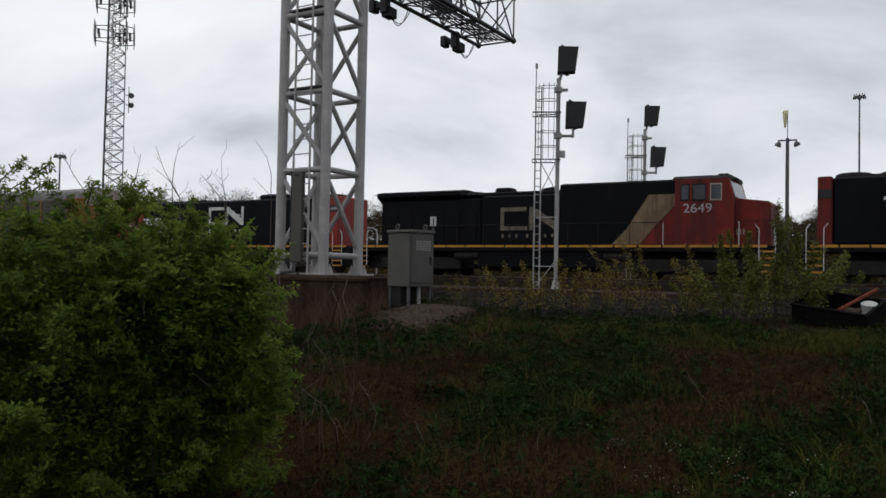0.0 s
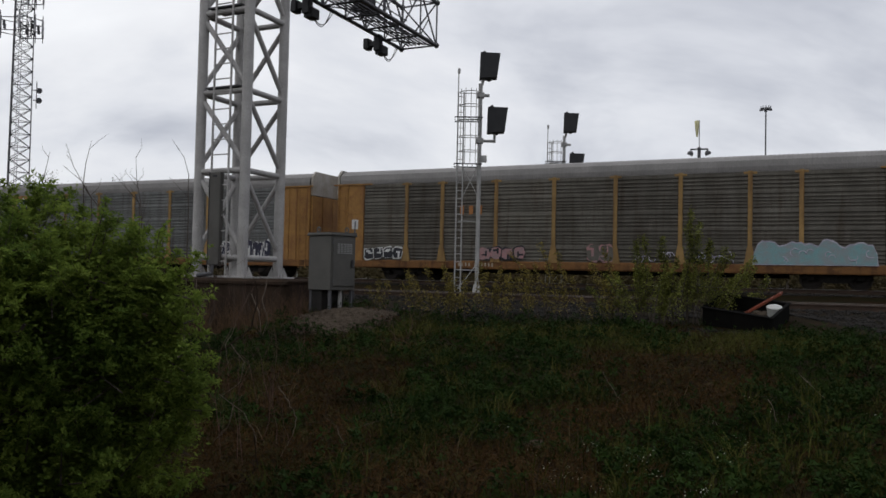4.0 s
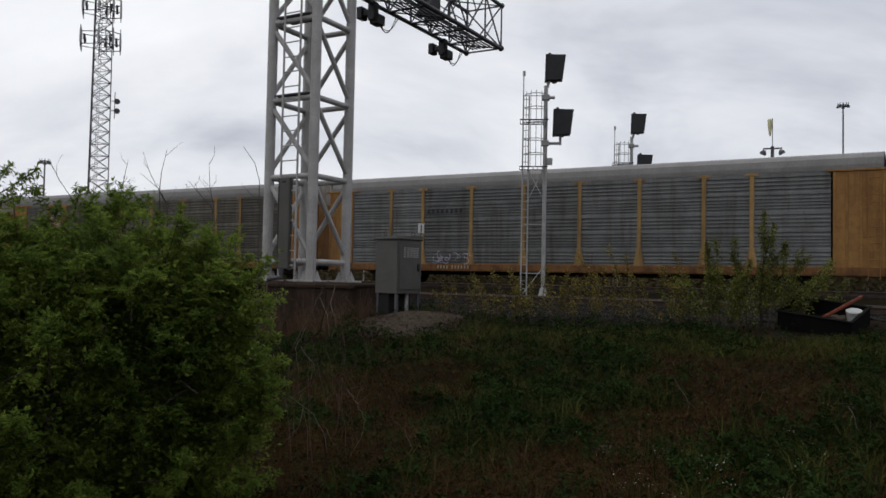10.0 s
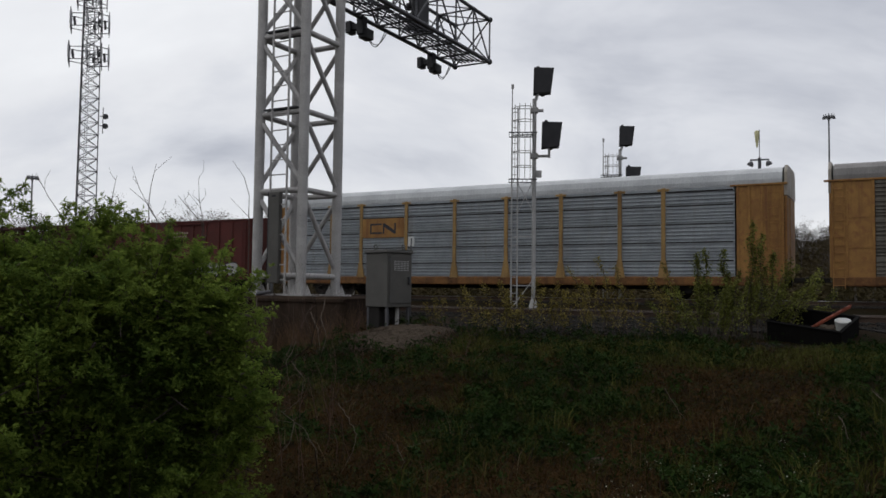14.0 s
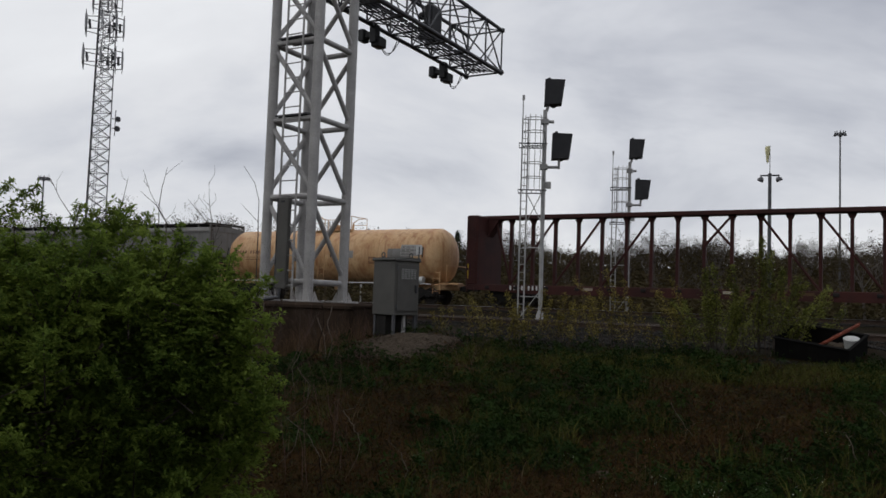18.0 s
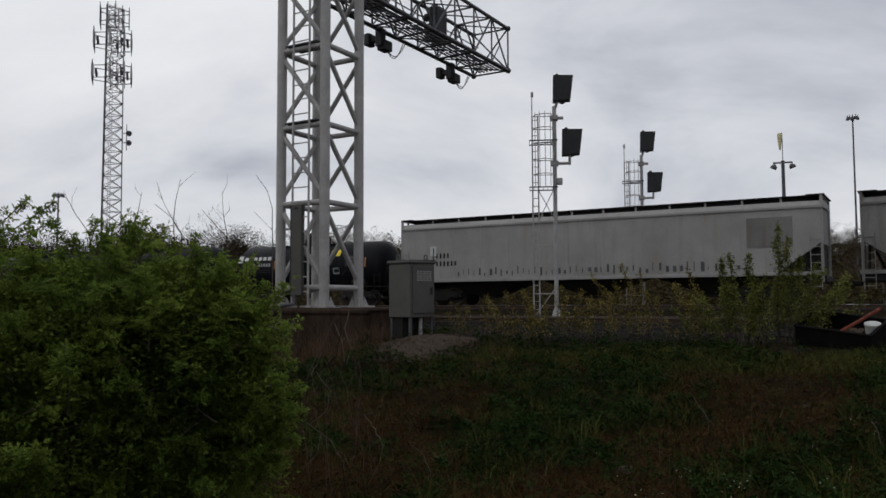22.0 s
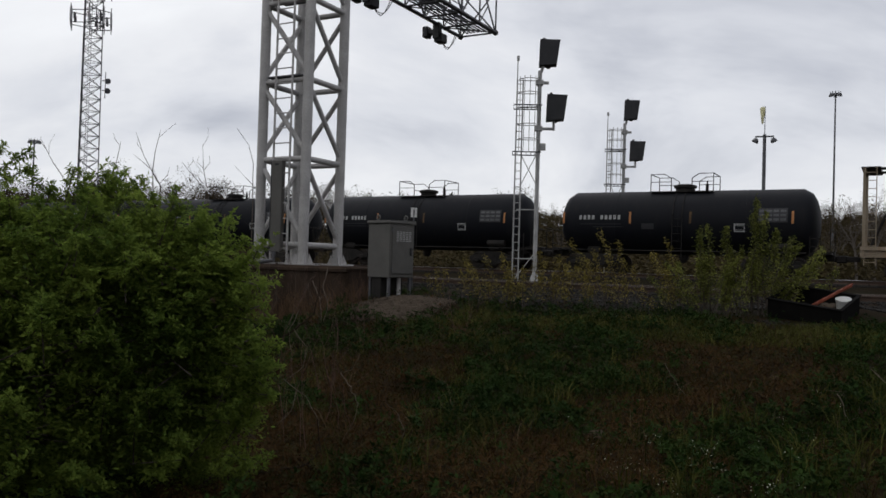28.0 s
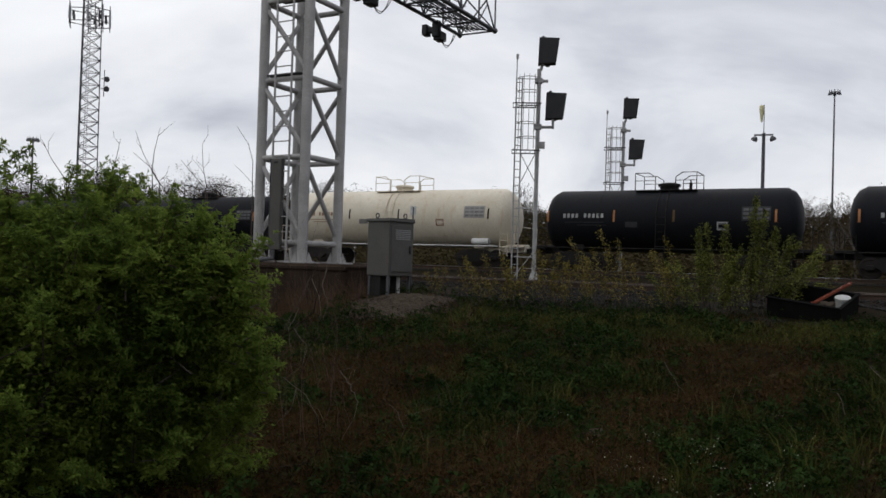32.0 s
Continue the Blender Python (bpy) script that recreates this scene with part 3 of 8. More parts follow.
def pad_place(rnd):
    while True:
        a, p = rnd.gauss(-8.05, 0.6), rnd.gauss(13.0, 0.75)
        if rnd.random() > ((a + 8.05) / 0.95) ** 2 + ((p - 13.0) / 1.25) ** 2 - 0.4 + 1.6 * noise.noise(Vector((a, p, 3))):
            return spot(a, p, ground_z(a, p) + 0.005)


def verge_place(rnd):
    while True:
        a, p = rnd.uniform(-8.5, 4), rnd.uniform(13.6, 17.4)
        if rnd.random() < (p - 13.3) / 1.4 and noise.noise(Vector((a * 0.5, p * 0.5, 7))) > -0.25:
            return spot(a, p, ground_z(a, p))


stones("ballast", 9000, verge_place, 0.036, STONE, 15, "dark crushed stone spilt down the bank")
stones("gravel", 5200, pad_place, 0.022, PALESTONE, 21, "pale gravel heaped at the foot of the cabinet")


# ---- signal bridge ----
def build_gantry():
    """A four-legged tubular tower with a box-truss arm that reaches over the tracks."""
    A, P, W, Z0, TOP = -13.08, 16.04, 1.37, 0.06, 10.0
    g = thing("signal_bridge", "grey tubular steel cantilever signal bridge on a concrete footing", "signal bridge", m=frame_at(A, P, 0))
    h = W / 2
    levels = [0.5, 2.56, 4.46, 6.40, 8.22, 9.72]
    corners = [(-h, -h), (h, -h), (h, h), (-h, h)]
    for x, y in corners:
        leg = part("leg", Shape().tube((x, y, Z0), (x, y, TOP), 0.122, 20), GALV, g, smooth=True)
        foot = Shape().box(x - 0.3, x + 0.3, y - 0.3, y + 0.3, Z0 - 0.04, Z0, 0.008)
        for k in range(4):
            c, s = math.cos(k * math.pi / 2 + 0.785), math.sin(k * math.pi / 2 + 0.785)
            foot.add([(x + 0.1 * c - 0.01 * s, y + 0.1 * s + 0.01 * c, Z0), (x + 0.25 * c - 0.01 * s, y + 0.25 * s + 0.01 * c, Z0), (x + 0.15 * c - 0.01 * s, y + 0.15 * s + 0.01 * c, Z0 + 0.24),
                      (x + 0.1 * c + 0.01 * s, y + 0.1 * s - 0.01 * c, Z0), (x + 0.25 * c + 0.01 * s, y + 0.25 * s - 0.01 * c, Z0), (x + 0.15 * c + 0.01 * s, y + 0.15 * s - 0.01 * c, Z0 + 0.24)],
                     [(0, 1, 2), (5, 4, 3), (0, 3, 4, 1), (1, 4, 5, 2)])
        part("base_plate", foot, GALV, leg, "flanged foot with gusset plates")
    for i, z in enumerate(levels):
        for k in range(4):
            (x0, y0), (x1, y1) = corners[k], corners[(k + 1) % 4]
            part("strut", Shape().tube((x0, y0, z), (x1, y1, z), 0.07, 12), GALV, g, smooth=True)
            if i + 1 < len(levels):
                z1 = levels[i + 1]
                part("brace", Shape().tube((x1, y1, z + 0.12), (x0, y0, z1 - 0.12), 0.062, 12), GALV, g, smooth=True)
    # ladder on the face towards the coming trains
    lad = Shape()
    ly = -h - 0.2
    for x in (-0.14, 0.36):
        lad.tube((x, ly, 0.1), (x, ly, 9.9), 0.027, 8)
    ladder = part("ladder", lad, GALV, g)
    z = 0.4
    rung = Shape().tube((-0.14, ly, 0), (0.36, ly, 0), 0.016, 6).mesh("rung", GALV)
    while z < 9.8:
        part("rung", rung, None, ladder, at=(0, 0, z))
        z += 0.36
    for z in (4.54, 6.48, 8.3):
        part("rest_platform", Shape().box(-0.5, 0.5, -h - 0.1, -h + 0.5, z, z + 0.04, 0.005), GALVDARK, g)
    duct = part("climb_guard", Shape().box(-0.12, 0.2, ly - 0.08, ly + 0.06, 0.32, 2.5, 0.015), CABGREY, g, "tall closed grey climb guard over the ladder")
    part("guard_latch", Shape().box(-0.02, 0.1, ly - 0.086, ly - 0.08, 2.38, 2.43), SIGBLACK, duct)
    part("guard_edge", Shape().box(-0.13, -0.12, ly - 0.09, ly + 0.07, 0.32, 2.5), GALVDARK, duct)
    part("conduit", Shape().path([(0.05, ly - 0.1, 0.32), (0.05, ly - 0.1, 0.12), (-0.3, ly - 0.2, 0.06)], 0.05, 8), GALVDARK, g)
    part("conduit", Shape().path([(-0.35, -h, 0.5), (-0.1, -h + 0.15, 0.36), (0.15, -h + 0.3, 0.5)], 0.07, 10), GALV, g, smooth=True)
    # the arm, in a darker grey than the tower
    zl, zu, end = 8.22, 9.72, 25.45 - P
    for x in (-h, h):
        for z in (zl, zu):
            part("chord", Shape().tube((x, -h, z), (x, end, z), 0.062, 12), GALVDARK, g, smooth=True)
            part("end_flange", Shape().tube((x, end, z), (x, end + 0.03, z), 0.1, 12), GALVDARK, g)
    n = 7
    for k in range(n + 1):
        y = h + (end - h) * k / n
        y2 = h + (end - h) * (k + 1) / n
        for x in (-h, h):
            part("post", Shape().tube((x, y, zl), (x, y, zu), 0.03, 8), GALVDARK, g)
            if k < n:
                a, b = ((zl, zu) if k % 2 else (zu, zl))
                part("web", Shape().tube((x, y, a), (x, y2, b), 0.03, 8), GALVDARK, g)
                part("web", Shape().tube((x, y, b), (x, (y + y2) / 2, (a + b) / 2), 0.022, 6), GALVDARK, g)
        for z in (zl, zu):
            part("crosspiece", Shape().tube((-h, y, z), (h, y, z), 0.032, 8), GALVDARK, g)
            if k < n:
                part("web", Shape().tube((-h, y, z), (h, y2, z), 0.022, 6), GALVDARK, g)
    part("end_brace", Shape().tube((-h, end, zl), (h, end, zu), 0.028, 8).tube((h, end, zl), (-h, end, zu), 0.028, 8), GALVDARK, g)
    for y0 in (1.1, 3.9, 6.7):
        walkway = Shape()
        for i in range(7):
            walkway.box(-0.42 + i * 0.14, -0.36 + i * 0.14, y0, y0 + 2.7, zl + 0.07, zl + 0.1)
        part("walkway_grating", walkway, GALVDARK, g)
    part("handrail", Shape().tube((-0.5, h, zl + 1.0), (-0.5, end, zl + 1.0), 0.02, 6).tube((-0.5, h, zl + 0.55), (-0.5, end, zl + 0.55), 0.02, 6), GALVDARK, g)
    for y, dy in ((3.6, 0.3), (7.75, 0.3)):
        br = part("head_bracket", Shape().box(-h - 0.12, -h + 0.12, y - 0.12, y + 0.12, zl - 0.5, zl + 0.05, 0.02).box(-h - 0.4, -h + 0.1, y - 0.09, y + 0.1, zl - 0.34, zl - 0.16, 0.02)
                  .box(-h - 0.5, -h - 0.3, y - 0.16, y + 0.16, zl - 0.42, zl - 0.06, 0.02).box(-h - 0.1, -h + 0.2, y - 0.05, y + 0.35, zl - 0.6, zl - 0.3, 0.02), SIGBLACK, g, "black clamped bracket")
        for q in (0.0, 0.12):
            pts = [(-h + 0.05, y + 0.2 + (1.0 + q) * i / 9, zl - 0.5 - (0.42 - q * 0.6) * math.sin(math.pi * i / 9) + 0.5 * i / 9) for i in range(10)]
            part("cable_loop", Shape().path(pts, 0.014, 6), SIGBLACK, br)
    for y in (2.6, 6.2):
        hd = part("signal_head", Shape().box(-0.16, 0.16, y - 0.42, y + 0.42, zl + 0.25, zl + 1.45, 0.12), SIGBLACK, g, "black signal head seen from its side", at=(-0.25, 0, 0))
        for z in (0.5, 0.85, 1.2):
            part("hood", Shape().tube((-0.16, y, zl + z), (-0.46, y, zl + z - 0.04), 0.13, 12), SIGBLACK, hd)
    return g


build_gantry()

foot = Shape().box(-3.4, 2.6, -1.15, 1.15, -1.35, 0.02, 0.04).box(-3.4, 2.6, -1.2, 1.2, -0.12, -0.02, 0.02)
whole("footing", foot, CONCRETE, "stained brown concrete footing wall under the signal bridge", "wall", kind="structure", m=frame_at(-13.3, 16.0, 0.0))


# ---- cabinet ----
def build_cabinet():
    v = sight(-2.25, 16.4)
    g = thing("signal_cabinet", "grey steel equipment cabinet with lifting eyes on short legs", "cabinet", m=pose(v.x, v.y, -0.52, 0, 0, -44))
    w, d = 0.31, 0.335
    part("body", Shape().box(-w, w, -d, d, 0.36, 1.42, 0.012), CABGREY, g)
    part("roof", Shape().box(-w - 0.03, w + 0.03, -d - 0.03, d + 0.03, 1.42, 1.47, 0.012).prism([(-d - 0.02, 1.47), (d + 0.02, 1.47), (d + 0.02, 1.50), (-d - 0.02, 1.485)], -w - 0.02, w + 0.02), CABGREY, g)
    # door on the face turned to the right
    door = part("door", Shape().box(w, w + 0.022, -d + 0.05, d - 0.02, 0.44, 1.36, 0.008), CABGREY, g)
    vent = Shape()
    for j in range(6):
        for i in range(5):
            vent.box(w + 0.022, w + 0.027, -d + 0.16 + i * 0.085, -d + 0.22 + i * 0.085, 1.08 + j * 0.035, 1.095 + j * 0.035)
    part("vent_slots", vent, MASTPAINT, door)
    part("handle", Shape().box(w + 0.022, w + 0.05, d - 0.14, d - 0.08, 0.82, 0.96, 0.01).box(w + 0.03, w + 0.06, d - 0.13, d - 0.1, 0.8, 0.86, 0.005), SIGBLACK, door, "black turning handle with a padlock")
    for z in (0.5, 1.25):
        part("hinge", Shape().tube((w + 0.02, -d + 0.05, z), (w + 0.02, -d + 0.05, z + 0.07), 0.014, 8), GALVDARK, door)
    for x, y in ((-0.18, -0.2), (0.2, 0.2)):
        ring = [(x + 0.045 * math.cos(a), y, 1.55 + 0.05 * math.sin(a)) for a in [6.283 * k / 10 for k in range(11)]]
        part("lifting_eye", Shape().path(ring, 0.014, 6).box(x - 0.03, x + 0.03, y - 0.02, y + 0.02, 1.47, 1.52), CABGREY, g)
    for x in (-w + 0.05, w - 0.05):
        for y in (-d + 0.05, d - 0.05):
            part("leg", Shape().box(x - 0.025, x + 0.025, y - 0.025, y + 0.025, -0.12, 0.36), GALVDARK, g)
    part("cable_duct", Shape().tube((0.2, 0.05, -0.15), (0.2, 0.05, 0.36), 0.04, 12), GALV, g, "pale plastic cable duct", smooth=True)
    part("skirt", Shape().box(-w + 0.06, 0.05, -d + 0.04, d - 0.04, -0.12, 0.36, 0.01), GEAR, g)


build_cabinet()


def build_marker():
    v = sight(-0.72, 17.3)
    g = thing("marker_post", "thin post with a small white marker plate beside the cabinet", "sign", m=pose(v.x, v.y, -0.55, 0, 0, 10))
    part("post", Shape().tube((0, 0, 0), (0, 0, 1.75), 0.017, 8), GALVDARK, g)
    part("plate", Shape().box(-0.065, 0.065, -0.012, -0.004, 1.66, 1.86, 0.003), WHITEPAINT, g)
    part("marking", Shape().box(-0.012, 0.012, -0.016, -0.012, 1.69, 1.83), SIGBLACK, g)


build_marker()


# ---- signal masts ----
def build_mast(az, dist, label):
    v = sight(az, dist)
    a, p = plan(v)
    zg = ground_z(a, p)
    g = thing("signal_mast", label, "railway signal", group="signal masts", m=pose(v.x, v.y, 0, 0, 0, -az + 1.5))
    part("pole", Shape().tube((0, 0, zg), (0, 0, 7.55), 0.078, 16), MASTPAINT, g, smooth=True)
    part("pole_base", Shape().tube((0, 0, zg - 0.05), (0, 0, zg + 0.35), 0.2, 16, 0.11).box(-0.28, 0.28, -0.28, 0.28, zg - 0.1, zg + 0.04, 0.02), MASTPAINT, g)
    lx = -0.74
    lad = Shape()
    for x in (lx - 0.1, lx + 0.12):
        lad.tube((x, 0.1, zg), (x, 0.1, 7.25), 0.028, 8)
    ladder = part("ladder", lad, MASTPAINT, g)
    rung = Shape().tube((lx - 0.1, 0.1, 0), (lx + 0.12, 0.1, 0), 0.015, 6).mesh("rung", MASTPAINT)
    z = zg + 0.3
    while z < 7.2:
        part("rung", rung, None, ladder, at=(0, 0, z))
        z += 0.3
    part("finial", Shape().tube((lx - 0.1, 0.1, 7.25), (lx - 0.1, 0.1, 8.15), 0.022, 6).box(lx - 0.14, lx - 0.04, 0.08, 0.12, 7.95, 8.15, 0.01), MASTPAINT, g)
    for z in (4.42, 6.18):
        pf = Shape().box(lx - 0.22, 0.1, -0.46, -0.42, z - 0.02, z + 0.02).box(lx - 0.22, 0.1, 0.46, 0.5, z - 0.02, z + 0.02)
        for k in range(7):
            pf.box(lx - 0.22 + 0.17 * k, lx - 0.20 + 0.17 * k, -0.42, 0.46, z - 0.02, z + 0.02)
        part("platform", pf, TOWERSTEEL, g, "open grating platform")
        part("stay", Shape().tube((lx + 0.1, 0.1, z - 0.02), (-0.02, 0, z - (1.2 if z < 5 else 0.01)), 0.018, 6).tube((-0.05, 0.1, z - 0.02), (lx + 0.12, 0.1, z - (1.2 if z < 5 else 0.01)), 0.018, 6) if z < 5 else
             Shape().tube((lx, 0.1, z), (0, 0, z), 0.03, 6), MASTPAINT, g)
    for z in (4.95, 5.5, 6.7, 7.2):
        hoop = [(lx + 0.37 - 0.42 * math.cos(w), 0.1 - 0.5 * math.sin(w), z) for w in [math.pi * k / 8 for k in range(9)]]
        part("guard_hoop", Shape().path(hoop, 0.016, 6).tube((lx - 0.05, 0.1, z), (lx + 0.79, 0.1, z), 0.016, 6), MASTPAINT, g)
    for w in (0.55, 1.1, 1.6, 2.1, 2.6):
        x, y = lx + 0.37 - 0.42 * math.cos(w), 0.1 - 0.5 * math.sin(w)
        part("guard_bar", Shape().tube((x, y, 4.45), (x, y, 7.3), 0.014, 6), MASTPAINT, g)
    for z in (2.0, 0.15):
        part("ladder_tie", Shape().tube((lx, 0.1, z + 0.3), (0, 0, z + 0.3), 0.022, 6), MASTPAINT, g)
    part("ladder_brace", Shape().tube((lx, 0.1, -0.3), (0, 0, 0.7), 0.02, 6), MASTPAINT, g)
    part("junction_box", Shape().box(0.06, 0.28, -0.1, 0.1, 4.55, 4.8, 0.01), MASTPAINT, g)
    for x, z, arm in ((0.32, 8.22, False), (0.64, 6.15, True)):
        if arm:
            part("bracket", Shape().tube((0, 0, 5.36), (0.56, 0, 5.36), 0.055, 10).tube((0.56, 0, 5.3), (0.56, 0, 5.72), 0.05, 10).box(-0.14, 0.14, -0.14, 0.14, 5.26, 5.46, 0.02), MASTPAINT, g)
        else:
            part("bracket", Shape().box(-0.14, 0.14, -0.14, 0.14, 7.0, 7.2, 0.02).tube((0, 0, 7.1), (0.34, 0, 7.1), 0.06, 10).tube((0.05, 0, 7.5), (0.12, 0, 7.8), 0.06, 10), MASTPAINT, g)
        # trapezoid hooded head, its lamps turned away towards the coming trains
        head = part("head", Shape().slab([(x - 0.37, z - 0.50), (x + 0.29, z - 0.46), (x + 0.40, z + 0.46), (x - 0.35, z + 0.48)], -0.25, 0.25), SIGBLACK, g, "black signal head seen from behind")
        part("lid", Shape().tube((x - 0.2, 0, z + 0.48), (x - 0.2, 0, z + 0.58), 0.1, 10, 0.05), SIGBLACK, head)
        for k in (-0.32, 0.0, 0.32):
            part("hood", Shape().tube((x, 0.25, z + k), (x, 0.5, z + k - 0.03), 0.12, 12, 0.13), SIGBLACK, head)
    return g


build_mast(7.86, 31.0, "grey signal mast with ladder cage and two black heads")
build_mast(13.75, 42.3, "farther grey signal mast with ladder cage behind the train")


# ---- far poles and the lattice tower ----
def build_lattice():
    v = sight(-22.25, 100)
    base, top, h0, h1 = -0.5, 34.2, 1.42, 1.2
    g = thing("lattice_tower", "tall three-legged steel lattice tower hung with antennas", "tower", m=pose(v.x, v.y, 0, 0, 0, 20))
    leg = lambda k, z: Vector(((h0 + (h1 - h0) * (z - base) / (top - base)) * math.cos(2.094 * k), (h0 + (h1 - h0) * (z - base) / (top - base)) * math.sin(2.094 * k), z))
    for k in range(3):
        part("leg", Shape().tube(leg(k, base), leg(k, top), 0.06, 8), TOWERSTEEL, g)
    n = 25
    for i in range(n):
        z0, z1 = base + (top - base) * i / n, base + (top - base) * (i + 1) / n
        for k in range(3):
            part("brace", Shape().tube(leg(k, z0), leg(k + 1, z1), 0.036, 5), TOWERSTEEL, g)
            part("brace", Shape().tube(leg(k + 1, z0), leg(k, z1), 0.036, 5), TOWERSTEEL, g)
            part("girt", Shape().tube(leg(k, z1), leg(k + 1, z1), 0.036, 5), TOWERSTEEL, g)
    part("cable_ladder", Shape().box(-0.14, -0.10, -0.03, 0.03, base, 30).box(0.10, 0.14, -0.03, 0.03, base, 30), TOWERSTEEL, g)
    for z, r in ((26.5, 2.0), (30.3, 1.9), (33.1, 1.3)):
        for k in range(3):
            w = 2.094 * k + 1.05
            c, s_ = math.cos(w), math.sin(w)
            mount = Shape()
            for dz in (-0.7, 0.7):
                a = Vector((r * c - 1.35 * -s_, r * s_ - 1.35 * c, z + dz))
                b = Vector((r * c + 1.35 * -s_, r * s_ + 1.35 * c, z + dz))
                mount.tube(a, b, 0.05, 6)
                mount.tube(leg(k, z + dz), a.lerp(b, 0.3), 0.05, 5).tube(leg(k + 1, z + dz), a.lerp(b, 0.7), 0.05, 5)
            mount.tube((r * c, r * s_, z - 0.7), (r * c, r * s_, z + 0.7), 0.05, 5)
            mp = part("antenna_mount", mount, TOWERSTEEL, g)
            for q in (-1.3, -0.45, 0.45, 1.3):
                x, y = r * c + q * -s_, r * s_ + q * c
                part("mount_pipe", Shape().tube((x, y, z - 1.2), (x, y, z + 1.2), 0.05, 6), TOWERSTEEL, mp)
                if z < 32 and (q + k) % 2 < 1.3:
                    part("panel_antenna", Shape().box(x - 0.1, x + 0.1, y - 0.07, y + 0.07, z - 0.75, z + 0.7, 0.03), ANTENNA, mp)
                    part("radio_unit", Shape().box(x * 0.8 - 0.13, x * 0.8 + 0.13, y * 0.8 - 0.1, y * 0.8 + 0.1, z - 0.35, z + 0.2, 0.03), TOWERSTEEL, mp)
    part("whip", Shape().tube((0.3, 0, top), (0.3, 0, top + 2.2), 0.04, 6), TOWERSTEEL, g)
    for z in (19.8, 18.7):
        part("dish", Shape().lathe([(0, 0.32), (0.1, 0.32), (0.25, 0.1)], "y", 14, (2.0, 0.4, z)).tube((1.4, 0.4, z), (2.0, 0.4, z), 0.05, 6), TOWERSTEEL, g)
    part("dish_pipe", Shape().tube((1.75, 0.3, 17.8), (1.75, 0.3, 20.8), 0.05, 6), TOWERSTEEL, g)


build_lattice()


def build_lamp(az, dist, top, label):
    v = sight(az, dist)
    a, p = plan(v)
    zg = ground_z(a, p)
    g = thing("yard_lamp", label, "lamp post", group="yard lamps", m=pose(v.x, v.y, 0, 0, 0, -az))
    k = 0.62 * dist / 120.0
    part("pole", Shape().tube((0, 0, zg), (0, 0, top), 0.26 * k, 10, 0.15 * k), GALVDARK, g, smooth=True)
    part("crossarm", Shape().box(-1.05 * k, 1.05 * k, -0.1 * k, 0.1 * k, top - 0.35 * k, top - 0.15 * k, 0.02).box(-0.1 * k, 0.1 * k, -1.05 * k, 1.05 * k, top - 0.35 * k, top - 0.15 * k), GALVDARK, g)
    for i, (x, y) in enumerate(((-1, 0), (1, 0), (0, -1), (0, 1), (-0.6, -0.6), (0.6, -0.6))):
        part("floodlight", Shape().lathe([(-0.5 * k, 0.34 * k), (-0.1 * k, 0.26 * k), (0.1 * k, 0.14 * k)], "z", 10, (x * k, y * k, top - 0.4 * k)).box(x * k - 0.05, x * k + 0.05, y * k - 0.05, y * k + 0.05, top - 0.4 * k, top + 0.15 * k), GALVDARK, g)


build_lamp(26.9, 120, 24.6, "tall yard lighting mast with a ring of floodlights")
build_lamp(-25.2, 210, 26.1, "distant yard lighting mast")


def build_sock_pole():
    v = sight(22.75, 70)
    a, p = plan(v)
    zg = ground_z(a, p)
    g = thing("windsock_pole", "dark pole with two floodlights and a limp pale yellow windsock", "lamp post", m=pose(v.x, v.y, 0, 0, 0, -22))
    part("pole", Shape().tube((0, 0, zg), (0, 0, 11.3), 0.16, 12, 0.13), GALVDARK, g, smooth=True)
    part("crossarm", Shape().box(-0.72, 0.72, -0.06, 0.06, 11.08, 11.2, 0.02).tube((0, 0, 11.2), (0, 0, 13.55), 0.03, 8), GALVDARK, g)
    for x in (-0.66, 0.66):
        lamp = part("floodlight", Shape().lathe([(-0.18, 0.25), (0.0, 0.24), (0.18, 0.1)], "z", 14).mesh("floodlight", GALVDARK), None, g, at=(x * 1.0, 0, 10.85))
        lamp.rotation_euler = (0.0, 0.45 if x < 0 else -0.45, 0)
        part("yoke", Shape().tube((x, 0, 10.9), (x, 0, 11.15), 0.03, 6), GALVDARK, g)
    prof = [(12.15, 0.05), (12.25, 0.08), (12.6, 0.12), (13.0, 0.17), (13.4, 0.20), (13.5, 0.15)]
    part("windsock", Shape().lathe(prof, "z", 14, (-0.18, 0, 0)), SOCK, g, "limp pale yellow cloth windsock", smooth=True)


build_sock_pole()


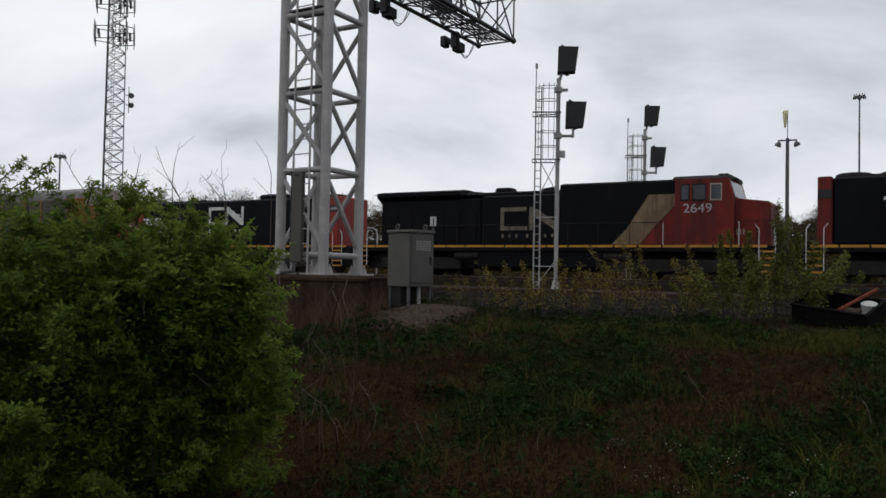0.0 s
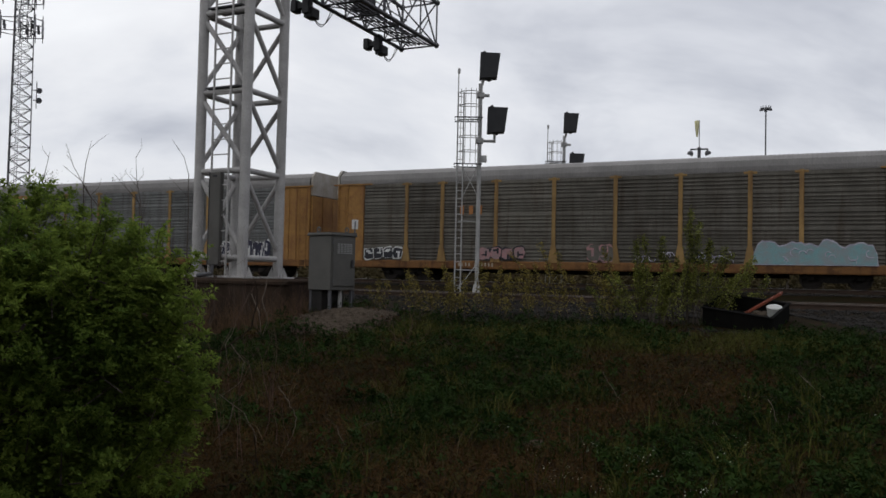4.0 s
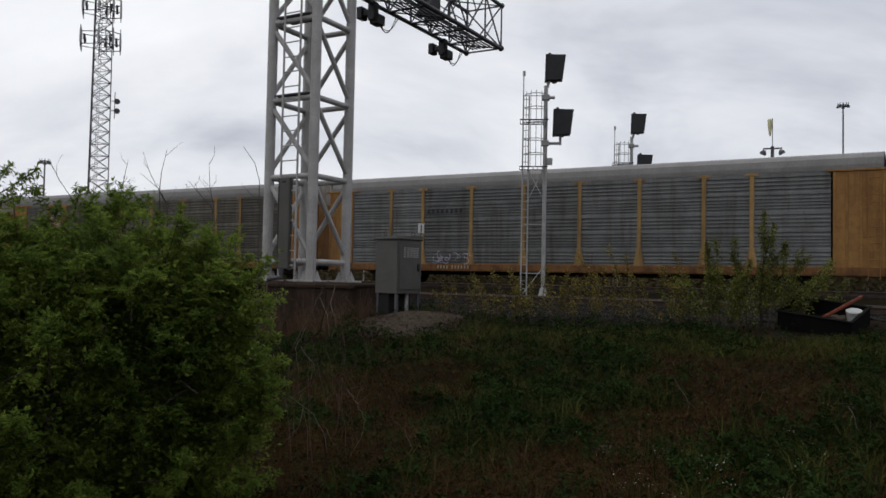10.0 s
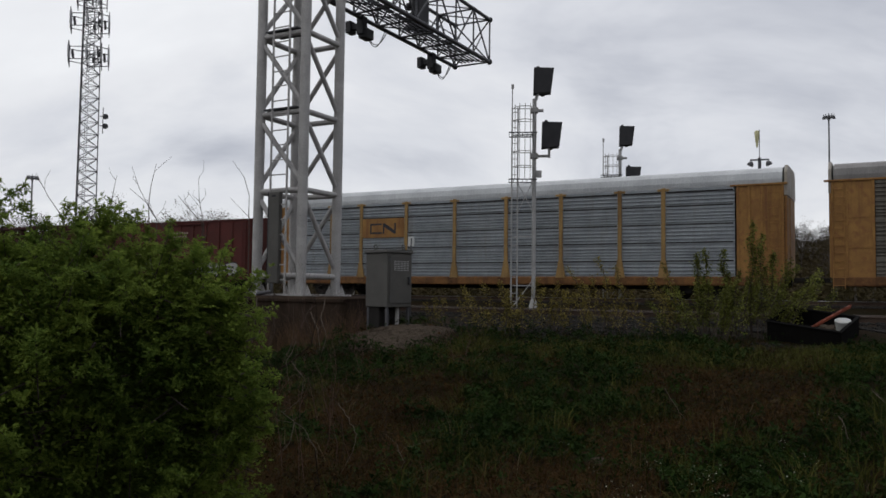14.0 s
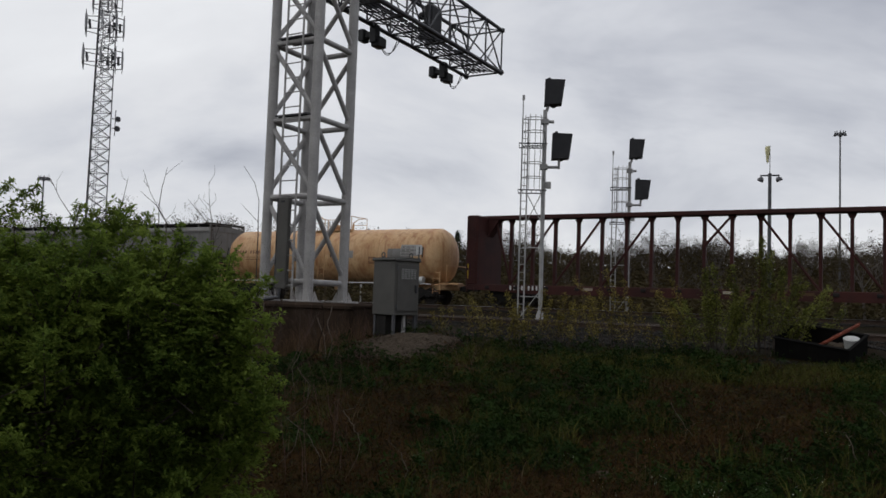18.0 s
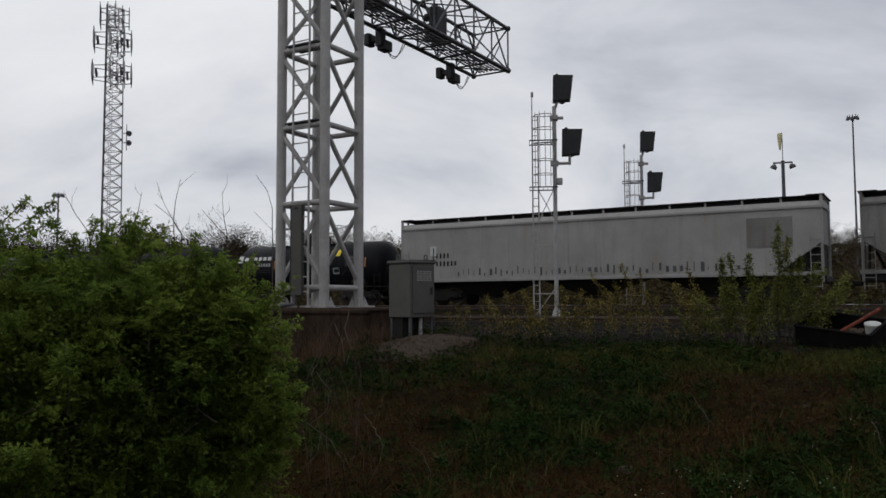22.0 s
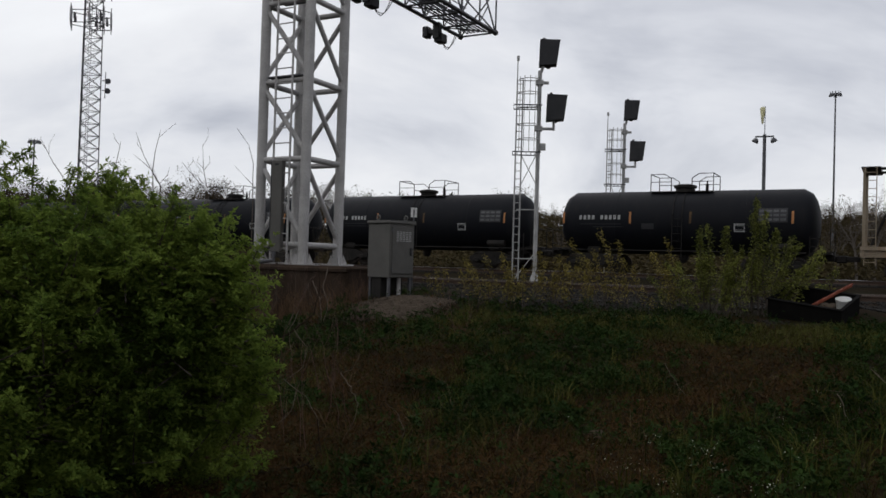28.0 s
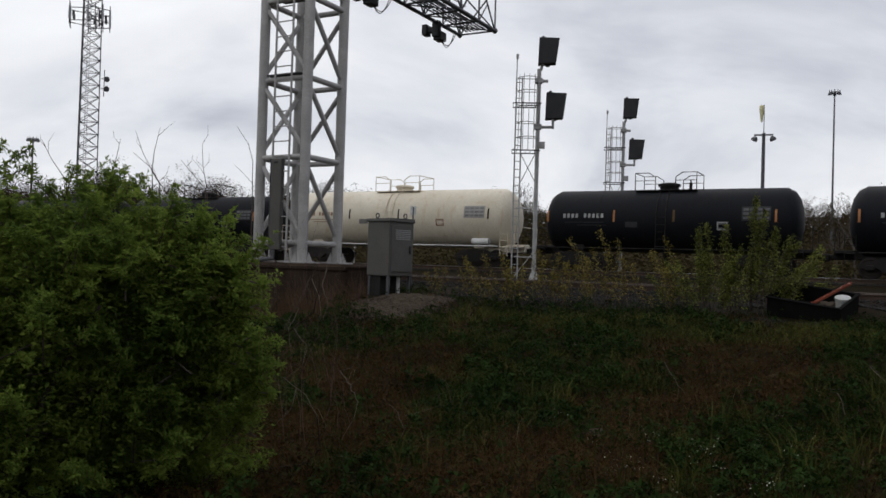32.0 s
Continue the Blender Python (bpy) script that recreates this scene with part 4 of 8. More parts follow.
# ---- tool crate ----
def build_crate():
    v = sight(25.75, 15.2)
    a, p = plan(v)
    z = ground_z(a, p) + 0.01
    g = thing("tool_crate", "open black wooden crate standing in the grass", "crate", m=pose(v.x, v.y, -0.535, 0, 0, -25.8) @ pose(0, 0, 0, 19, 0, 0) @ pose(0, 0, 0, 0, 0, -21.5))
    w, d, h, t = 0.6, 0.4, 0.31, 0.03
    part("side_panel", Shape().box(-w, w, -d, -d + t, 0.03, h, 0.006), CRATE, g)
    part("side_panel", Shape().box(-w, w, d - t, d, 0.03, h, 0.006), CRATE, g)
    part("end_panel", Shape().box(-w, -w + t, -d + t, d - t, 0.03, h, 0.006), CRATE, g)
    part("end_panel", Shape().box(w - t, w, -d + t, d - t, 0.03, h, 0.006), CRATE, g)
    part("bottom", Shape().box(-w + t, w - t, -d + t, d - t, 0.03, 0.06), CRATE, g)
    part("rim", Shape().box(-w - 0.02, w + 0.02, -d - 0.02, -d + t + 0.01, h, h + 0.025, 0.006).box(-w - 0.02, w + 0.02, d - t - 0.01, d + 0.02, h, h + 0.025, 0.006)
         .box(-w - 0.02, -w + t + 0.01, -d + t + 0.01, d - t - 0.01, h, h + 0.025, 0.006).box(w - t - 0.01, w + 0.02, -d + t + 0.01, d - t - 0.01, h, h + 0.025, 0.006), CRATE, g)
    for y in (-d, d - 0.08):
        part("skid", Shape().box(-w, w, y, y + 0.08, -0.02, 0.03, 0.005), CRATE, g)
    m = g.matrix_world
    b = thing("pail", "white plastic pail standing in the crate", "bucket", m=m @ pose(0.45, 0.1, 0.06))
    part("body", Shape().lathe([(0.0, 0.095), (0.25, 0.118), (0.255, 0.112), (0.02, 0.09)], "z", 24), BUCKET, b, smooth=True)
    part("rim", Shape().lathe([(0.235, 0.121), (0.25, 0.126), (0.275, 0.125), (0.28, 0.115)], "z", 24), BUCKET, b, smooth=True)
    lv = thing("track_gauge", "orange red slotted steel bar leaning in the crate", "tool", m=m @ pose(0.0, -0.05, 0.16, 0, -36, 12))
    bar = Shape()
    for y in (-0.05, 0.035):
        bar.box(-0.2, 0.75, y, y + 0.015, 0, 0.035, 0.003)
    for i in range(7):
        bar.box(-0.2 + i * 0.15, -0.17 + i * 0.15, -0.035, 0.035, 0.005, 0.03)
    part("bar", bar, LEVEL, lv)
    rags = Shape()
    rnd = random.Random(4)
    for _ in range(14):
        x, y, s = rnd.uniform(-0.1, 0.3), rnd.uniform(-0.22, 0.22), rnd.uniform(0.06, 0.13)
        rags.lathe([(-s * 0.5, s * 0.5), (0, s), (s * 0.5, s * 0.55)], "z", 7, (x, y, 0.1 + 0.3 * s))
    whole("stone_heap", rags, PALESTONE, "pile of pale stones and scraps lying in the crate", "stones", kind="stuff", m=m @ pose(0, 0, 0))


build_crate()


def build_street_lamp():
    v = sight(-4.6, 90)
    a, p = plan(v)
    g = thing("street_lamp", "small street lamp with curved arm beyond the tracks", "lamp post", m=pose(v.x, v.y, ground_z(a, p)))
    part("pole", Shape().path([(0, 0, 0), (0, 0, 4.9), (-0.15, 0, 5.4), (-0.6, 0, 5.65), (-1.1, 0, 5.65)], 0.09, 8, 0.05), GALV, g)
    part("luminaire", Shape().box(-1.7, -1.0, -0.15, 0.15, 5.56, 5.72, 0.05), GALV, g)


build_street_lamp()


# ---- train ----
CARS = []


def car(name, label, category, u, group=""):
    g = thing(name, label, category, group=group, m=frame_at(u, TRACK))
    CARS.append((g, u))
    return g


def bars(x, z, words, w, h, y, gap=0.35):
    """Plain bars in place of a line of writing: words is a list of letter counts."""
    pieces = []
    for n in words:
        for _ in range(n):
            pieces.append(Shape().box(x + 0.15 * w, x + 0.72 * w, y - 0.006, y, z, z + h))
            x += w * (1 + gap)
        x += w
    return pieces


def letters(name, body, x, z, h, y, material, parent, label):
    """Painted characters of height h on a side that faces the camera."""
    cu = bpy.data.curves.new(name, "FONT")
    cu.body, cu.size, cu.extrude = body, h / 0.71, 0.003
    holder = bpy.data.objects.new(name, cu)
    me = bpy.data.meshes.new_from_object(holder)
    bpy.data.objects.remove(holder)
    bpy.data.curves.remove(cu)
    me.transform(pose(x, y, z, 90, 0, 0) @ Matrix.Diagonal((1.12, 1, 1, 1)))
    me.materials.clear()
    me.materials.append(material)
    return part(name, me, None, parent, label)


def wheel_mesh():
    s = Shape().tube((0, -0.9, 0), (0, 0.9, 0), 0.085, 10)
    near = Shape().lathe([(-0.07, 0.30), (-0.065, 0.455), (-0.03, 0.46), (-0.028, 0.425), (0.06, 0.42), (0.062, 0.36), (0.02, 0.33), (0.02, 0.14), (0.09, 0.12), (0.09, 0.05)], "y", 24)
    # plates with three lightening marks, so that the roll can be seen
    for w in (0.4, 2.5, 4.6):
        near.box(0.24 * math.cos(w) - 0.05, 0.24 * math.cos(w) + 0.05, 0.0, 0.035, 0.24 * math.sin(w) - 0.05, 0.24 * math.sin(w) + 0.05)
    s.add([(x, 0.76 + y, z) for x, y, z in near.v], near.f)
    s.add([(x, -0.76 - y, z) for x, y, z in near.v], [q[::-1] for q in near.f])
    return s.mesh("wheelset", WHEEL, True)


WHEELMESH, WHEEL_R, WHEELS = wheel_mesh(), 0.42, {}


def frame_mesh(k):
    s = Shape()
    for y in (-1.03, 1.03):
        s.slab([(-1.25, 0.42), (-1.25, 0.62), (-0.8, 0.72), (-0.45, 0.86), (0.45, 0.86), (0.8, 0.72), (1.25, 0.62), (1.25, 0.42), (0.7, 0.46), (0.42, 0.26), (-0.42, 0.26), (-0.7, 0.46)], y - 0.06, y + 0.06)
        for x in (-0.9, 0.9):
            s.box(x - 0.16, x + 0.16, y - 0.1, y + 0.1, 0.34, 0.56, 0.04)
        for x in (-0.2, 0.0, 0.2):
            s.tube((x, y, 0.36), (x, y, 0.74), 0.075, 8)
    s.box(-0.25, 0.25, -1.0, 1.0, 0.45, 0.75, 0.03)
    s.v = [(k * x, y, z) for x, y, z in s.v]
    return s.mesh("truck", GEAR)


TRUCKMESH, LONGTRUCKMESH = frame_mesh(1.0), frame_mesh(1.85)
COUPLERMESH = Shape().box(-0.5, 0.18, -0.1, 0.1, 0.74, 0.96, 0.03).box(0.1, 0.42, -0.17, 0.15, 0.68, 1.0, 0.05).mesh("coupler", GEAR)


def running_gear(g, half, truck_x, axles=2):
    for sx in (-1, 1):
        tr = part("truck", TRUCKMESH if axles == 2 else LONGTRUCKMESH, None, g, "dark cast truck", at=(sx * truck_x, 0, 0))
        for x in (-0.9, 0.9) if axles == 2 else (-1.75, 0.0, 1.75):
            w = part("wheelset", WHEELMESH, None, tr, "pair of steel wheels on an axle", at=(x, 0, WHEEL_R))
            WHEELS.setdefault(x, []).append(w)
        c = part("coupler", COUPLERMESH, None, g, at=(sx * half, 0, 0))
        if sx < 0:
            c.rotation_euler = (0, 0, math.pi)


def ladder_shape(x, y, z0, z1, w=0.4, step=0.32):
    s = Shape()
    for dx in (0, w):
        s.tube((x + dx, y, z0), (x + dx, y, z1), 0.018, 6)
    z = z0 + 0.12
    while z < z1:
        s.tube((x, y, z), (x + w, y, z), 0.014, 5)
        z += step
    return s


# -- autorack
POSTS = [-11.95, -9.45, -7.5, -4.7, -1.87, 0.95, 3.75, 6.55, 8.5, 11.55]
RZ0, RZ1, RY = 0.98, 4.86, 1.46


def corrugated(x0, x1, z0, z1, rows, y):
    """A pressed sheet with long ribs that run lengthwise."""
    s, pts = Shape(), []
    beat = (1.0, 1.0, 1.0, 1.7, 0.8, 0.8, 0.8, 1.0, 1.5)         # bands of close and of wide ribs
    sizes = [beat[k % len(beat)] for k in range(rows)]
    step, z = (z1 - z0) / sum(sizes), z0
    for q in sizes:
        h = q * step
        pts += [(y, z), (y, z + 0.05 + 0.08 * h), (y - 0.05, z + 0.07 + 0.12 * h), (y - 0.05, z + h - 0.03), (y, z + h - 0.012)]
        z += h
    pts.append((y, z1))
    n = len(pts)
    s.add([(x0, *p) for p in pts] + [(x1, *p) for p in pts], [(i, n + i, n + i + 1, i + 1) for i in range(n - 1)])
    s.add([(x0, y, z0), (x1, y, z0), (x1, y, z1), (x0, y, z1), (x0, y + 0.03, z0), (x1, y + 0.03, z0), (x1, y + 0.03, z1), (x0, y + 0.03, z1)], [(4, 7, 6, 5), (0, 4, 5, 1), (3, 2, 6, 7)])
    return s


def roof_outline(z, peak, y=1.5):
    pts = [(-y, z), (y, z)]
    for k in range(9):
        w = math.pi * k / 8
        pts.append((y * (abs(math.cos(w)) ** 0.62) * (1 if math.cos(w) > 0 else -1), z + 0.16 + (peak - z - 0.16) * math.sin(w) ** 0.8))
    return pts


PANELS = {}
ENDPALE = mat("chalky end paint", (0.34, 0.32, 0.29), (0.25, 0.22, 0.18), 0.65, 0, 1.2, 30, 0.1, (0.16, 0.10, 0.06), 0.4)


def rack_meshes(sheet, roof):
    key = (sheet.name, roof.name)
    if key in PANELS:
        return PANELS[key]
    out = {"panels": [], "posts": []}
    xs = POSTS
    for x0, x1 in zip(xs, xs[1:]):
        out["panels"].append(corrugated(x0 + 0.07, x1 - 0.07, RZ0, RZ1 - 0.06, 22, -RY).mesh("side_panel", sheet))
    out["post"] = Shape().box(-0.09, 0.09, -RY - 0.085, -RY + 0.05, RZ0 - 0.05, RZ1 - 0.02, 0.012).box(-0.26, 0.26, -RY - 0.09, -RY, RZ1 - 0.16, RZ1 - 0.06, 0.01) \
        .slab([(-0.24, RZ0 - 0.05), (0.24, RZ0 - 0.05), (0.10, RZ0 + 0.75), (-0.10, RZ0 + 0.75)], -RY - 0.1, -RY - 0.02).mesh("post", DUSTYELLOW)
    out["sill"] = Shape().prism([(-1.5, 0.60), (-1.38, 0.60), (-1.38, 0.98), (-1.5, 0.98), (-1.52, 0.92), (-1.52, 0.66)], -13.4, 13.4).mesh("side_sill", SILLRUST)
    ro, rings, x = Shape(), [], -13.35
    while x <= 13.36:
        rings += [(x, 0.0), (x + 0.12, 0.0), (x + 0.13, 0.012), (x + 0.165, 0.012)]
        x += 0.178
    base = roof_outline(RZ1, 5.60)
    n = len(base)
    ro.v = [(min(rx, 13.36), py * (1 + 0.3 * d), pz + d * (pz - RZ1) * 1.2) for rx, d in rings for py, pz in base]
    ro.f = [(k * n + i, k * n + (i + 1) % n, (k + 1) * n + (i + 1) % n, (k + 1) * n + i) for k in range(len(rings) - 1) for i in range(n)]
    out["roof"] = ro.mesh("roof", roof)
    out["deck"] = Shape().box(-13.3, 13.3, -1.36, 1.36, 0.86, 1.1).box(-8, 8, -0.35, 0.35, 0.42, 0.86).box(-13.4, 13.4, 1.38, 1.5, 0.6, 4.86).mesh("underframe", GEAR)
    out["trim"] = Shape().box(-13.3, 13.3, -RY - 0.03, -RY + 0.04, RZ1 - 0.06, RZ1 + 0.01).mesh("roof_rail", roof)
    out["leaf"] = Shape().box(0.0, 0.10, -0.47, 0.47, 0.95, 4.32, 0.02).mesh("end_door", YELLOW)
    out["endcap"] = Shape().prism([(-1.47, 4.34), (1.47, 4.34), (1.47, 5.28), (1.2, 5.6), (-1.2, 5.6), (-1.47, 5.28)], 0.0, 0.12).mesh("end_gable", ENDPALE)
    out["endpanel"] = Shape().box(0.0, 1.55, -RY - 0.05, -RY + 0.05, RZ0 - 0.05, RZ1 - 0.1, 0.012).mesh("end_panel", YELLOW)
    out["endwide"] = Shape().box(0.0, 1.85, -RY - 0.05, -RY + 0.05, RZ0 - 0.05, RZ1 - 0.1, 0.012).mesh("end_panel", YELLOW)
    out["rib"] = Shape().box(0.0, 0.1, -RY - 0.09, -RY - 0.04, RZ0 - 0.05, RZ1 - 0.05, 0.01).mesh("rib", YELLOW)
    out["header"] = Shape().box(-0.25, 2.0, -RY - 0.11, -RY - 0.0, RZ1 - 0.1, RZ1 - 0.02, 0.01).mesh("header", YELLOW)
    out["hasp"] = Shape().box(0.45, 1.45, -RY - 0.07, -RY - 0.045, 0.0, 0.06).mesh("door_bar", YELLOW)
    out["ladder"] = ladder_shape(0, -RY - 0.12, 0.5, 4.7, 0.42).mesh("ladder", YELLOW)
    PANELS[key] = out
    return out


def blob(s, x, z, w, h, y, rnd, n=14):
    """One fat painted letter form, flat on the side."""
    pts = []
    for k in range(n):
        a = 2 * math.pi * k / n
        r = rnd.uniform(0.8, 1.12)
        ca, sa = math.cos(a), math.sin(a)
        pts.append((x + w / 2 * r * (abs(ca) ** 0.6) * (1 if ca > 0 else -1), z + h / 2 * r * (abs(sa) ** 0.6) * (1 if sa > 0 else -1)))
    s.slab(pts, y - 0.004, y)


def graffiti(g, x0, x1, z0, h, n, fill, line, seed, y=-RY - 0.105, label="sprayed graffiti letters"):
    rnd = random.Random(seed)
    w = (x1 - x0) / n
    for k in range(n):
        a, b, c = Shape(), Shape(), Shape()
        x, z = x0 + w * (k + 0.5), z0 + h / 2 + rnd.uniform(-0.08, 0.08) * h
        blob(a, x, z, w * 1.12, h * 1.06, y, rnd)
        blob(b, x, z, w * 1.0, h * 0.95, y - 0.006, rnd)
        for _ in range(2):
            xx, zz = x + rnd.uniform(-0.25, 0.25) * w, z + rnd.uniform(-0.25, 0.25) * h
            t = rnd.uniform(0.03, 0.06)
            if rnd.random() < 0.5:
                c.box(xx - t, xx + t, y - 0.018, y - 0.012, zz - 0.25 * h, zz + 0.2 * h)
            else:
                c.box(xx - 0.22 * w, xx + 0.22 * w, y - 0.018, y - 0.012, zz - t, zz + t)
        o = part("graffiti_letter", a, line, g, label)
        part("graffiti_fill", b, fill, o)
        part("graffiti_stroke", c, line, o)


def sprayed(g, body, x, z, h, y, layers, label, wide=1.0):
    """Fat sprayed letters in layers, each thinner than the one below: offset, material."""
    top = None
    for k, (fat, material) in enumerate(layers):
        cu = bpy.data.curves.new("graffiti", "FONT")
        cu.body, cu.size, cu.offset, cu.resolution_u, cu.extrude, cu.space_character = body, h / 0.71, fat * h, 3, 0.001, 1.12
        holder = bpy.data.objects.new("graffiti", cu)
        me = bpy.data.meshes.new_from_object(holder)
        bpy.data.objects.remove(holder)
        bpy.data.curves.remove(cu)
        me.transform(pose(x, y - 0.005 * k, z, 90, 0, 0) @ Matrix.Diagonal((wide, 1, 1, 1)))
        me.materials.clear()
        me.materials.append(material)
        top = part("graffiti" if k == 0 else "graffiti_fill", me, None, g if k == 0 else top, label if k == 0 else "") if k < 2 else part("graffiti_fill", me, None, top)
    return top


def fan(g, x0, x1, z0, z1, y, fill, line, dome=False, t=0.075):
    """A sprayed arch, a quarter or a half round, pale with a dark outline and a dark rib."""
    def outline(e):
        a, b, lo = x1 - x0 + e, z1 - z0 + e, z0 - e
        if dome:
            c, r = (x0 + x1) / 2, (x1 - x0) / 2 + e
            return [(c + r * math.cos(math.pi * k / 16), lo + (b + e) * math.sin(math.pi * k / 16)) for k in range(17)]
        return [(x1 + e, lo), (x1 + e, z1 + e)] + [(x1 - a * math.sin(math.pi / 2 * k / 12), z0 + b * math.cos(math.pi / 2 * k / 12)) for k in range(13)] + [(x0 - e, lo)]
    o = part("graffiti_arch", Shape().slab(outline(t), y - 0.003, y), line, g, "pale sprayed arch with a dark outline")
    part("graffiti_fill", Shape().slab(outline(0.0), y - 0.008, y - 0.004), fill, o)
    ribs = Shape()
    for k in (0.35, 0.62):
        xa, za = (x0 + x1) / 2 if dome else x1, z0
        ribs.path([(xa + (x0 - xa) * k * 1.1, y - 0.009, z0 + 0.04), (xa + (x0 - xa) * k, y - 0.009, z0 + (z1 - z0) * 0.45), (xa + (x0 - xa) * k * 0.4, y - 0.009, z0 + (z1 - z0) * 0.86)], 0.018, 4)
    part("graffiti_stroke", ribs, line, o)


def piece(g, x0, x1, z0, h, y, fill, line, seed, label):
    """A wide sprayed piece with a ragged top edge."""
    rnd = random.Random(seed)
    n = int((x1 - x0) / 0.16)
    tops = [(x0 + (x1 - x0) * k / n, z0 + h * (0.82 + 0.09 * math.sin(k * 0.9 + seed) + rnd.uniform(-0.09, 0.09)) * (0.55 if k in (0, n) else 1)) for k in range(n + 1)]
    o = g
    if fill is not None:
        o = part("graffiti", Shape().slab([(x0 - 0.05, z0 - 0.03), (x1 + 0.05, z0 - 0.03)] + [(x, z + 0.06) for x, z in tops[::-1]], y - 0.003, y), line, g, label)
        part("graffiti_fill", Shape().slab([(x0, z0), (x1, z0)] + tops[::-1], y - 0.008, y - 0.004), fill, o)
    strokes = Shape()
    for _ in range(int((2.4 if fill is not None else 5.0) * (x1 - x0))):
        x, z, w = rnd.uniform(x0 + 0.2, x1 - 0.2), z0 + rnd.uniform(0.12, 0.5) * h, rnd.uniform(0.08, 0.22)
        turn = rnd.uniform(0, 6.28)
        strokes.path([(x + w * math.cos(turn + q), y - 0.01, z + 0.9 * w * math.sin(turn + q)) for q in (0, 0.9, 1.8, 2.7, 3.4)], 0.02, 4)
    part("graffiti_stroke", strokes, line, o, label if fill is None else "")


def shield(g, x, z):
    y = -RY - 0.10
    plate = part("emblem_panel", Shape().box(x - 0.85, x + 0.85, y + 0.02, y + 0.05, z - 1.0, z + 0.85, 0.01), YELLOW, g)
    part("emblem_edge", Shape().slab([(x - 0.62, z + 0.62), (x - 0.4, z + 0.55), (x, z + 0.68), (x + 0.4, z + 0.55), (x + 0.62, z + 0.62), (x + 0.55, z + 0.2), (x + 0.58, z - 0.4), (x + 0.35, z - 0.68), (x, z - 0.8), (x - 0.35, z - 0.68), (x - 0.58, z - 0.4), (x - 0.55, z + 0.2)][::-1], y, y + 0.015), WHITEPAINT, plate, "white edged shield emblem")
    part("emblem_top", Shape().slab([(x - 0.58, z + 0.57), (x - 0.4, z + 0.51), (x, z + 0.64), (x + 0.4, z + 0.51), (x + 0.58, z + 0.57), (x + 0.52, z + 0.2), (x + 0.53, z + 0.0), (x - 0.53, z + 0.0), (x - 0.52, z + 0.2)][::-1], y - 0.006, y), BLUE, plate)
    st = Shape()
    for k in range(6):
        xx = x - 0.46 + 0.155 * k
        st.box(xx, xx + 0.085, y - 0.006, y, z - 0.58 - 0.1 * (1 - abs(k - 2.5) / 2.5), z - 0.03)
    part("emblem_stripes", st, SHIELDRED, plate)
    part("emblem_bars", bars(x - 0.33, z + 0.33, [5], 0.10, 0.11, y - 0.007), WHITEPAINT, plate)
    part("emblem_bars", bars(x - 0.40, z + 0.12, [7], 0.09, 0.11, y - 0.007), WHITEPAINT, plate)


def autorack(u, label, sheet, roof, look_):
    g = car("autorack", label, "rail car", u, "covered auto carriers")
    m = rack_meshes(sheet, roof)
    for p in m["panels"]:
        part("side_panel", p, None, g)
    for x in POSTS[1:-1]:
        part("post", m["post"], None, g, at=(x, 0, 0))
    part("side_sill", m["sill"], None, g, "rust streaked yellow side sill")
    part("roof", m["roof"], None, g, "arched ribbed metal roof")
    part("roof_rail", m["trim"], None, g)
    part("underframe", m["deck"], None, g)
    for sx in (-1, 1):
        x0 = 11.56 if sx > 0 else -13.45
        e = part("end_panel", m["endwide" if sx > 0 else "endpanel"], None, g, "yellow end panel", at=(x0, 0, 0))
        for x in (0.0, 0.45, 0.95, 1.75) if sx > 0 else (0.0, 0.5, 1.45):
            part("rib", m["rib"], None, e, at=(x, 0, 0))
        part("header", m["header"], None, e)
        for z in (2.1, 3.3):
            part("door_bar", m["hasp"], None, e, at=(0.4 if sx > 0 else 0.05, 0, z))
        part("ladder", m["ladder"], None, e, at=(1.25 if sx > 0 else 0.06, 0, 0))
        for k in range(3):
            o = part("end_door", m["leaf"], None, g, at=(sx * (13.42 + 0.02 * (k % 2)), -0.97 + 0.97 * k, 0))
            o.rotation_euler = (0, 0, 0 if sx > 0 else math.pi)
        o = part("end_gable", m["endcap"], None, g, "pale end gable", at=(sx * 13.42, 0, 0))
        o.rotation_euler = (0, 0, 0 if sx > 0 else math.pi)
    running_gear(g, 14.1, 9.75)
    part("lettering", bars(-6.6, 0.72, [4, 6], 0.13, 0.17, -1.525), DIRTYWHITE, g, "white bars of reporting marks")
    look_(g)
    return g


def look_csx(g):
    part("lettering", bars(-6.6, 3.2, [3], 0.36, 0.42, -RY - 0.06, 0.3), AMBER, g, "yellow bars of company letters")
    piece(g, 6.7, 11.2, 0.98, 1.0, -RY - 0.105, TEAL, MAUVE, 11, "pale teal sprayed lettering")
    piece(g, 4.2, 6.3, 0.98, 0.75, -RY - 0.105, None, MAUVE, 12, "pale outlined scrawl")
    piece(g, 1.6, 3.55, 0.98, 0.9, -RY - 0.105, None, MAUVE, 15, "pale outlined scrawl")
    graffiti(g, -0.3, 0.9, 1.0, 0.8, 2, RACKTAN, PINK, 16)
    graffiti(g, -5.5, -3.2, 1.05, 0.6, 4, PINK, SPRAYBLACK, 13)
    graffiti(g, -11.8, -9.6, 1.0, 0.6, 4, SPRAYBLACK, WHITEPAINT, 14)


